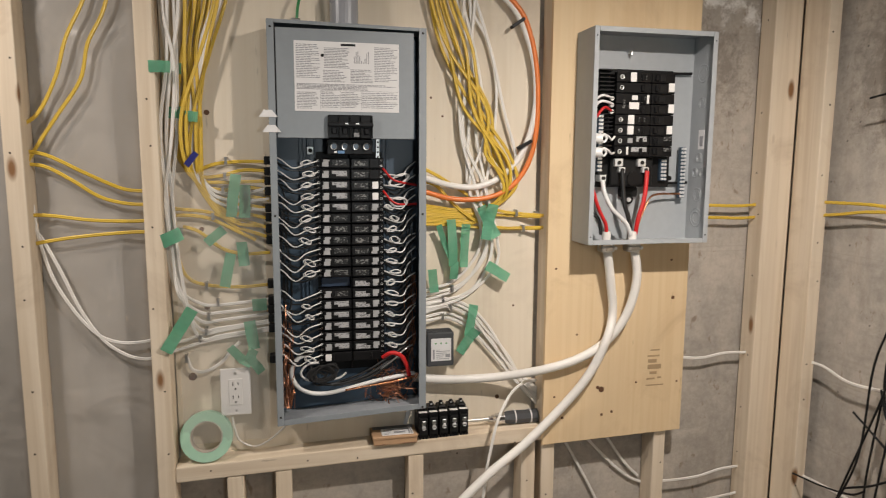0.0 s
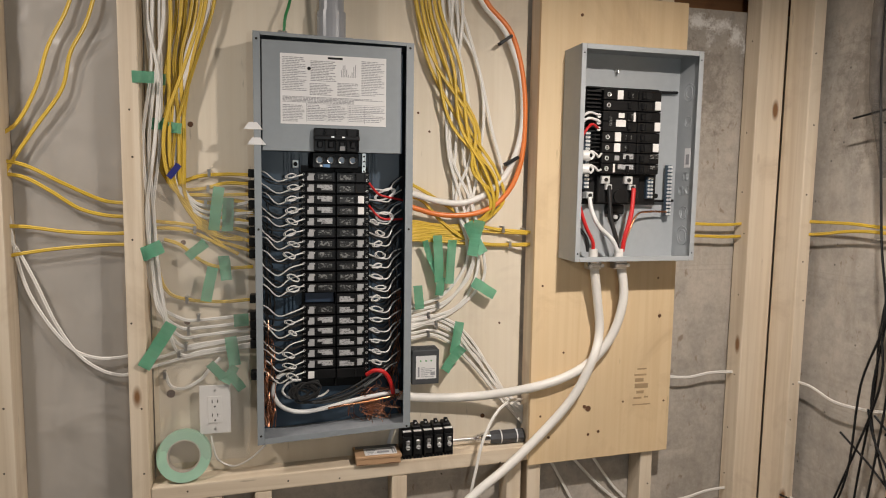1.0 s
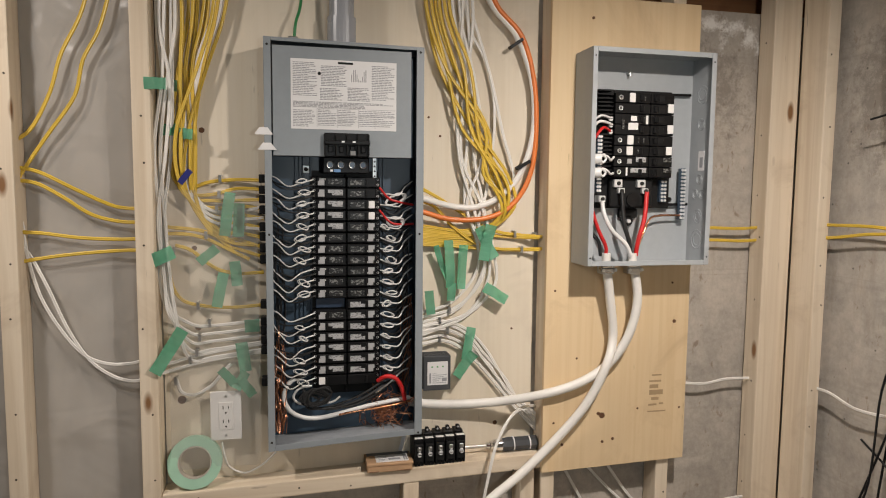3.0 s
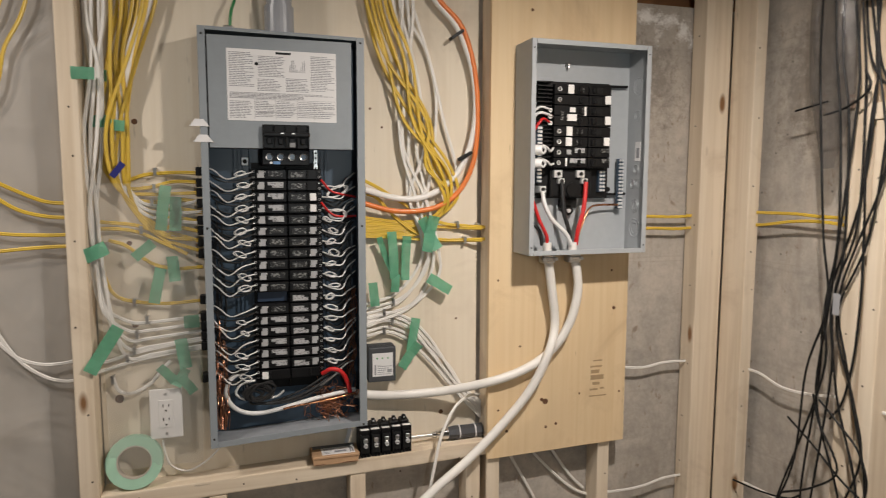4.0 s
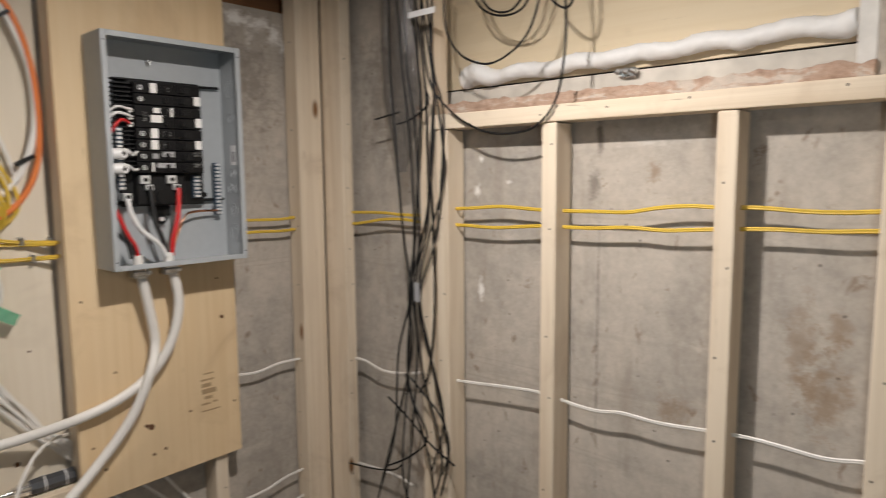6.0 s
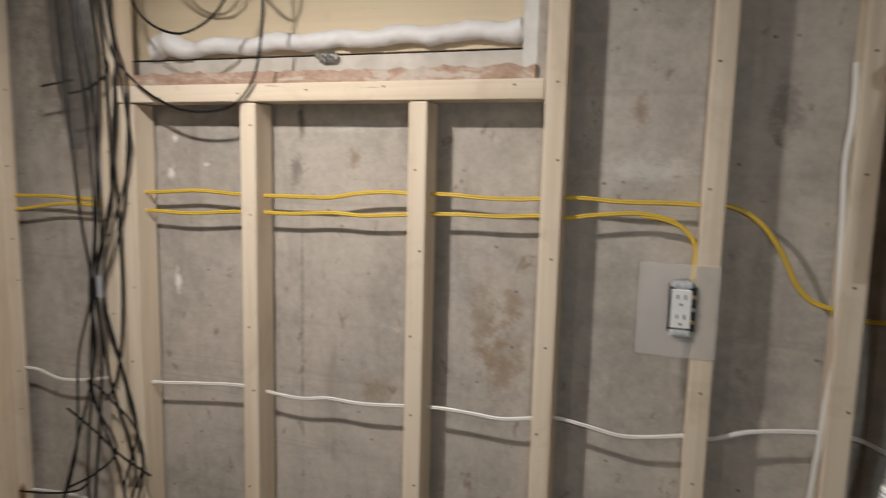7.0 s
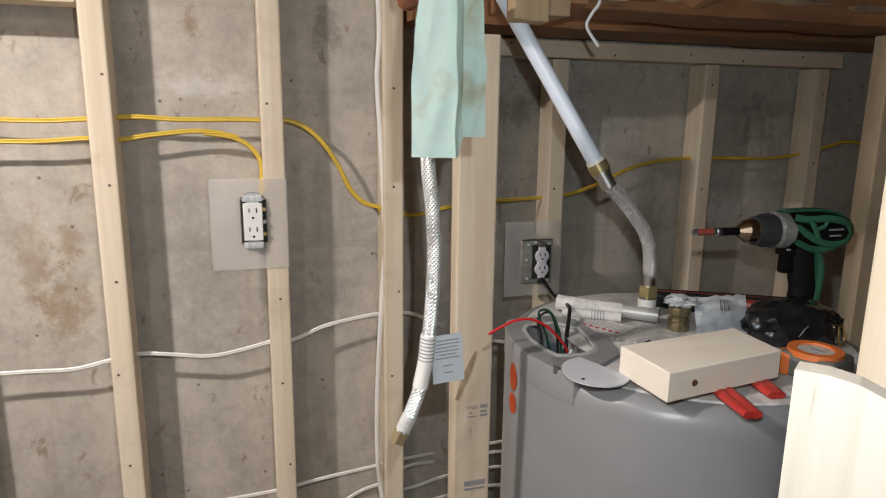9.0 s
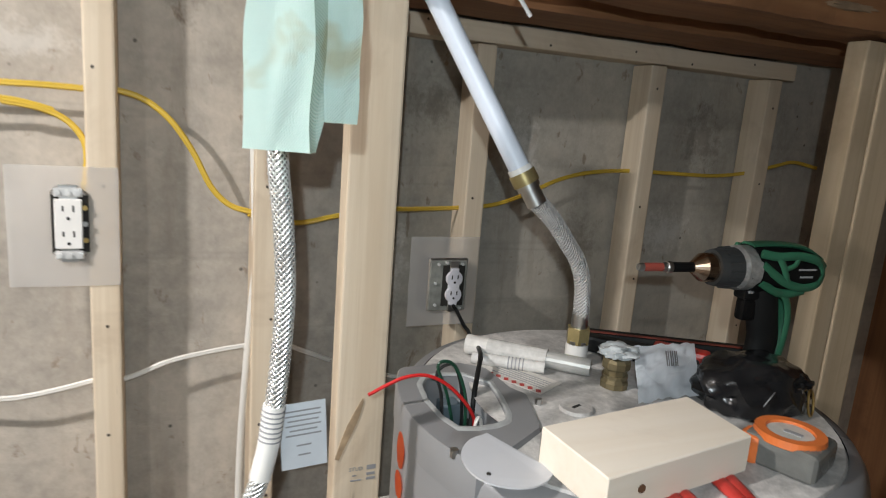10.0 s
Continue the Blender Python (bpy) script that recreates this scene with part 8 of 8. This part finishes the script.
def drill():
    """A pistol drill standing on its battery, the bit pointing along its length."""
    d = thing("cordless_drill", "green and black cordless drill standing on the heater", "drill")
    m = Matrix.Translation((1.034, -2.610, HT)) @ Matrix.Rotation(radians(85), 4, "Z") @ Matrix.Scale(0.96, 4)
    GREEN = plain("green_drill_shell", (0.035, 0.145, 0.080), 0.38, 0.0, 0.18, 40)
    z = 0.171
    part("battery", turned(block(-0.045, 0.045, -0.030, 0.030, 0.002, 0.040, 0.006, 2), m), BLACK_MATT, d)
    part("handle", turned(tube([(-0.006, 0, 0.035), (-0.010, 0, 0.07), (-0.004, 0, 0.10), (0.006, 0, 0.150)], 0.023, 0.72, (0, 1, 0), 16, 6), m), BLACK_MATT, d, "black rubber handle", True)
    part("trigger_guard", turned(block(0.012, 0.042, -0.012, 0.012, 0.128, 0.150, 0.005, 2), m), BLACK, d)
    part("trigger", turned(block(0.014, 0.038, -0.009, 0.009, 0.098, 0.130, 0.006, 2), m), BLACK, d)
    part("direction_switch", turned(block(0.030, 0.038, -0.0135, 0.0135, 0.138, 0.146, 0.001), m), STICKER_GREY, d)
    # the body: a barrel that narrows to a rounded back
    prof = [(0.040, 0.0290), (0.030, 0.0300), (0.005, 0.0292), (-0.030, 0.0290), (-0.055, 0.0275), (-0.072, 0.0235), (-0.082, 0.0160), (-0.086, 0.0060)]
    bm = bmesh.new()
    n = 28
    rings = [[bm.verts.new((x, r * math.cos(2 * math.pi * k / n), z + 1.12 * r * math.sin(2 * math.pi * k / n) - (0.004 if x < 0 else 0.0))) for k in range(n)] for x, r in prof]
    for a, b in zip(rings, rings[1:]):
        for k in range(n):
            bm.faces.new((a[k], a[(k + 1) % n], b[(k + 1) % n], b[k]))
    bm.faces.new(rings[-1])
    bm.faces.new(list(reversed(rings[0])))
    bmesh.ops.recalc_face_normals(bm, faces=bm.faces[:])
    part("motor_housing", turned(bm, m), BLACK, d, "black motor housing", True)
    shell = bmesh.new()
    for s in (-1, 1):
        y = s * 0.0285
        for pts, r in (([(0.038, y * 0.85, z + 0.024), (0.014, y, z + 0.021), (-0.020, y, z + 0.022), (-0.052, y * 0.95, z + 0.016), (-0.078, y * 0.55, z + 0.004)], 0.0075),
                       ([(0.036, y * 0.95, z + 0.010), (0.018, y * 1.04, z - 0.002), (-0.004, y * 1.04, z - 0.014), (-0.034, y * 1.0, z - 0.021), (-0.062, y * 0.85, z - 0.017), (-0.080, y * 0.5, z - 0.004)], 0.0072),
                       ([(0.034, y * 0.90, z - 0.014), (0.012, y * 0.92, z - 0.025), (-0.012, y * 0.82, z - 0.034), (-0.026, y * 0.72, z - 0.060), (-0.030, y * 0.60, z - 0.095), (-0.030, y * 0.45, z - 0.126)], 0.0070),
                       ([(0.014, y, z + 0.021), (0.004, y * 1.06, z + 0.006), (-0.006, y * 1.05, z - 0.013)], 0.0060),
                       ([(-0.020, y, z + 0.022), (-0.013, y * 1.05, z + 0.010), (0.004, y * 1.06, z + 0.004)], 0.0048),
                       ([(-0.060, y * 0.88, z + 0.013), (-0.068, y * 0.82, z - 0.002), (-0.062, y * 0.85, z - 0.016)], 0.0058),
                       ([(0.004, y * 0.85, z - 0.028), (-0.016, y * 0.85, z - 0.030), (-0.040, y * 0.85, z - 0.026)], 0.0075)):
            join(shell, tube(pts, r * 0.78, 0.5, (0, 1, 0), 8, 6))
    join(shell, tube([(0.040, 0, z + 0.031), (0.0, 0, z + 0.0325), (-0.045, 0, z + 0.029), (-0.078, 0, z + 0.014)], 0.013, 0.30, (0, 0, 1), 10, 6))
    join(shell, tube([(-0.030, 0, z - 0.034), (-0.036, 0, z - 0.070), (-0.034, 0, z - 0.105), (-0.030, 0, z - 0.128)], 0.011, 0.55, (1, 0, 0), 10, 6))
    part("shell", turned(shell, m), GREEN, d, "green plastic shell with ribs", True)
    for s in (-1, 1):
        for k, (u0, u1, h) in enumerate(((-0.050, -0.022, 0.004), (-0.046, -0.026, -0.006))):
            part("printed_mark", turned(block(u0, u1, s * 0.0296 - 0.0006, s * 0.0296 + 0.0006, z + h - 0.0012, z + h + 0.0012), m), INK, d)
    part("gear_collar", turned(join(rod((0.036, 0, z), (0.056, 0, z), 0.0300, 28), rod((0.056, 0, z), (0.061, 0, z), 0.0300, 28, 0.0275)), m), plain("worn_alloy", (0.50, 0.50, 0.49), 0.3, 0.6, 0.45, 160), d, "silver gear collar")
    clutch = part("clutch_ring", turned(join(rod((0.061, 0, z), (0.084, 0, z), 0.0270, 28, 0.0255), rod((0.084, 0, z), (0.094, 0, z), 0.0255, 28, 0.0235)), m), plain("charcoal_plastic", (0.040, 0.042, 0.043), 0.5), d)
    for k in range(14):
        a = 2 * math.pi * k / 14
        part("clutch_rib", turned(rod((0.064, 0.0268 * math.cos(a), z + 0.0268 * math.sin(a)), (0.083, 0.0255 * math.cos(a), z + 0.0255 * math.sin(a)), 0.0016, 6), m), bpy.data.materials["charcoal_plastic"], clutch)
    chuck = part("chuck", turned(join(rod((0.094, 0, z), (0.110, 0, z), 0.0195, 24, 0.0185), rod((0.110, 0, z), (0.124, 0, z), 0.0185, 24, 0.008)), m), plain("bronze_chuck", (0.45, 0.33, 0.24), 0.22, 1.0), d, "bronze coloured chuck")
    part("bit_holder", turned(rod((0.122, 0, z), (0.158, 0, z), 0.0066, 12), m), BLACK, chuck)
    part("bit_collar", turned(join(rod((0.156, 0, z), (0.162, 0, z), 0.0078, 12), rod((0.162, 0, z), (0.169, 0, z), 0.0062, 12)), m), STEEL, chuck)
    part("bit", turned(rod((0.169, 0, z), (0.197, 0, z), 0.0056, 10), m), plain("red_bit", (0.26, 0.055, 0.04), 0.4), chuck)
    part("bit_tip", turned(rod((0.197, 0, z), (0.204, 0, z), 0.0058, 10, 0.0045), m), STEEL, chuck)


drill()


def blob(cx, cy, cz, sx, sy, sz, wob, seed, flatten=True):
    bm = bmesh.new()
    bmesh.ops.create_icosphere(bm, subdivisions=4, radius=1.0)
    for v in bm.verts:
        k = 1 + wob * noise.noise(v.co * 1.8 + Vector((seed, 0, 0))) + wob * 0.6 * noise.noise(v.co * 4.5 + Vector((0, seed, 0)))
        q = v.co * k
        v.co = Vector((cx + q.x * sx, cy + q.y * sy, max(cz + q.z * sz, HT + 0.0025) if flatten else cz + q.z * sz))
    return bm


bag = thing("black_bag", "crumpled shiny black plastic bag on the heater", "bag")
FILM = plain("black_plastic_film", (0.012, 0.012, 0.013), 0.22, 0.0, 0.2, 40, 0.004)
part("bag", blob(0.988, -2.556, HT + 0.026, 0.055, 0.075, 0.040, 0.20, 2.0), FILM, bag, smooth=True)
part("bag_mouth", blob(0.965, -2.600, HT + 0.030, 0.020, 0.030, 0.018, 0.4, 8.0), FILM, bag, smooth=True)
part("label", turned(block(-0.012, 0.012, -0.0006, 0.0006, -0.012, 0.012), Matrix.Translation((0.940, -2.535, HT + 0.028)) @ Matrix.Rotation(radians(-60), 4, "Z") @ Matrix.Rotation(radians(25), 4, "X")), plain("grey_bag_label", (0.30, 0.30, 0.30), 0.4), bag, "grey round label")


def parts_bag():
    """A small pillow of plastic film with its mouth cut off square."""
    p = thing("parts_bag", "pale blue plastic parts bag with printing on the heater", "bag")
    corner = [Vector(c) for c in ((1.000, -2.400), (1.082, -2.452), (1.084, -2.556), (1.006, -2.500))]

    def place(u, v, h, lift=0.0):
        q = corner[0].lerp(corner[1], v).lerp(corner[3].lerp(corner[2], v), u)
        swell = math.sin(math.pi * min(1.0, max(0.0, u * 0.85 + 0.15))) * (0.35 + 0.65 * math.sin(math.pi * v))
        return (q.x, q.y, HT + 0.010 + 0.036 * v + max(0.0, 0.009 * swell + 0.8 * h) + lift)

    part("bag", sheet(0.0, 1.0, 0.0, 1.0, 16, 16, place, 0.008), plain("pale_blue_film", (0.86, 0.90, 0.95), 0.25, 0.0, 0.06, 20), p, smooth=True)
    for k in range(6):
        bm = bmesh.new()
        u, v0 = 0.46 + 0.035 * k, 0.40
        cols = [[bm.verts.new(place(u + d, v0 + 0.30 * j / 4, 0.0, 0.0065)) for d in (0.0, 0.016 if k % 2 else 0.024)] for j in range(5)]
        for a, b in zip(cols, cols[1:]):
            bm.faces.new((a[0], a[1], b[1], b[0]))
        bmesh.ops.solidify(bm, geom=bm.faces[:], thickness=0.0004)
        part("printed_bar", bm, INK, p)


parts_bag()

def old_valve():
    v = thing("brass_valve", "dull brass valve with a plastic film on the heater", "valve")
    OLDBRASS = plain("tarnished_brass", (0.23, 0.19, 0.11), 0.45, 0.75, 0.3, 60)
    x, y = 1.070, -2.418
    part("body", ring_mesh([(0.0175, HT + 0.0025), (0.0180, HT + 0.010), (0.0150, HT + 0.013), (0.0138, HT + 0.021), (0.0150, HT + 0.026), (0.0180, HT + 0.029), (0.0185, HT + 0.037), (0.0150, HT + 0.041)], 10, (x, y)), OLDBRASS, v)
    part("collar", rod((x, y, HT + 0.016), (x, y, HT + 0.020), 0.0162, 18), OLDBRASS, v)
    part("film", blob(x + 0.002, y - 0.002, HT + 0.049, 0.020, 0.026, 0.009, 0.5, 5.0, False), plain("grey_film", (0.50, 0.53, 0.54), 0.3), v, smooth=True)


old_valve()


def drain_pipes():
    p = thing("drain_pipe", "grey steel discharge pipe lying on the heater", "pipe")
    DULL = plain("dull_galvanised_pipe", (0.52, 0.52, 0.50), 0.42, 0.35, 0.2, 50)
    a, b = Vector((1.215, -2.276, HT + 0.0165)), Vector((1.100, -2.402, HT + 0.0165))
    part("pipe", rod(a.lerp(b, 0.3), b, 0.0115, 18), DULL, p)
    part("socket", rod(a, a.lerp(b, 0.24), 0.0138, 18, 0.0128), plain("dull_white_pipe", (0.58, 0.56, 0.53), 0.45, 0.0, 0.3, 60), p)
    part("film_wrap", rod(a.lerp(b, 0.18), a.lerp(b, 0.66), 0.0132, 18), plain("film_wrapped_pipe", (0.60, 0.585, 0.56), 0.25, 0.0, 0.3, 90), p, "pipe end wrapped in clear film")
    c, e = Vector((1.180, -2.268, HT + 0.0105)), Vector((1.125, -2.348, HT + 0.0105))
    tb = thing("plastic_tube", "short clear plastic tube with a printed label on the heater", "tube")
    part("tube", rod(c, e, 0.0080, 16), plain("clear_white_tube", (0.60, 0.585, 0.56), 0.25, 0.0, 0.25, 80), tb)
    for k in range(5):
        f = 0.50 + 0.05 * k
        part("printed_bar", rod(c.lerp(e, f), c.lerp(e, f + 0.018), 0.0083, 16), INK, tb)
    rt = thing("red_tool", "red and black hand tool lying across the heater top", "tool")
    m = Matrix.Translation((1.097, -2.548, HT)) @ Matrix.Rotation(math.atan2(-0.055, -0.060), 4, "Z")
    part("red_handle", turned(block(-0.038, 0.038, -0.014, 0.014, 0.006, 0.036, 0.006, 2), m), bpy.data.materials["red_grip"], rt, "red plastic handle")
    part("grip_hole", turned(rod((0.020, -0.0145, 0.022), (0.020, 0.0145, 0.022), 0.006, 12), m), DARK, rt)
    part("shaft", turned(block(-0.142, -0.0385, -0.012, 0.012, 0.004, 0.028, 0.005, 2), m), BLACK_MATT, rt)
    part("end_cap", turned(block(0.0385, 0.066, -0.014, 0.014, 0.004, 0.032, 0.005, 2), m), BLACK_MATT, rt)
    dk = Matrix.Translation((1.150, -2.590, HT)) @ Matrix.Rotation(math.atan2(-0.254, -0.141), 4, "Z")
    dt = thing("dark_tool", "long dark tool with a red edge on the heater", "tool")
    part("bar", turned(block(-0.145, 0.145, -0.014, 0.014, 0.003, 0.026, 0.006, 2), dk), BLACK_MATT, dt)
    part("red_edge", turned(block(-0.140, 0.140, -0.0130, -0.0090, 0.0262, 0.0285), dk), plain("dark_red_edge", (0.13, 0.025, 0.015), 0.5), dt)


drain_pipes()
keys = thing("ring_bunch", "small bunch of bright wire rings standing on the heater", "rings")
for k in range(4):
    q = Matrix.Translation((0.952 - 0.004 * k, -2.588 - 0.007 * k, HT + 0.0185)) @ Matrix.Rotation(radians(70 + 14 * k), 4, "Z") @ Matrix.Rotation(radians(6 * k - 8), 4, "X")
    part("ring", turned(tube([(0.010 * math.cos(2 * math.pi * j / 14), 0, 0.016 * math.sin(2 * math.pi * j / 14)) for j in range(15)], 0.0016, 1, (0, 1, 0), 6, 2), q), BRASS if k == 3 else STEEL, keys, smooth=True)
sticker = thing("heater_warning_label", "worn white warning label with red stripes on the heater top", "label")
LM = Matrix.Translation((1.128, -2.306, HT)) @ Matrix.Rotation(radians(28), 4, "Z")
part("paper", turned(block(-0.055, 0.055, -0.026, 0.026, 0.0026, 0.0032), LM), plain("worn_label", (0.60, 0.57, 0.53), 0.6, 0.0, 0.2, 60), sticker)
for k in range(9):
    part("red_bar", turned(block(-0.003, 0.003, -0.004, 0.004, 0.0032, 0.0036), LM @ Matrix.Translation((-0.048 + 0.012 * k, 0.020, 0)) @ Matrix.Rotation(radians(35), 4, "Z")), bpy.data.materials["red_grip"], sticker)
for k in range(5):
    part("printed_line", turned(block(-0.046, 0.030 - 0.006 * (k % 2), -0.0008, 0.0008, 0.0032, 0.0036), LM @ Matrix.Translation((0, 0.010 - 0.006 * k, 0))), INK, sticker)

# ---- the dark plastic sleeve round the coaxial cables ----
def film_material():
    m, nt, b = material("dark_translucent_film")
    b.inputs["Base Color"].default_value = (0.075, 0.072, 0.07, 1)
    b.inputs["Roughness"].default_value = 0.2
    b.inputs["Alpha"].default_value = 0.28
    bump(nt, b, noise_tex(nt, coords(nt, (1, 1, 0.25), False), 45.0, 4.0, 0.6), 0.8, 0.01)
    return m


bm = tube([(1.392, -0.466, 1.500), (1.392, -0.464, 1.60), (1.390, -0.458, 1.72), (1.388, -0.460, 1.85), (1.386, -0.466, 2.0), (1.386, -0.470, 2.2)], 0.062, 0.40, (-1, 0, 0), 24, 8)
for v in bm.verts:
    k = 1 + 0.22 * noise.noise(Vector((v.co.x * 30, v.co.y * 30, v.co.z * 4)))
    f = 0.22 + 0.78 * min(1.0, max(0.0, (v.co.z - 1.49) / 0.20))
    v.co.y = -0.463 + (v.co.y + 0.463) * k * f
    v.co.x = 1.389 + (v.co.x - 1.389) * k * f
solid("plastic_sleeve", bm, film_material(), "dark translucent plastic bag round the hanging black cables", "plastic bag", smooth=True)
solid("paper_strip", block(1.352, 1.353, -0.620, -0.532, 1.872, 1.886), PAPER, "white paper strip tied to the black cables", "paper strip")
solid("cable_label", block(1.378, 1.379, -0.532, -0.514, 1.165, 1.215), INK, "grey paper label on the black cables", "label")
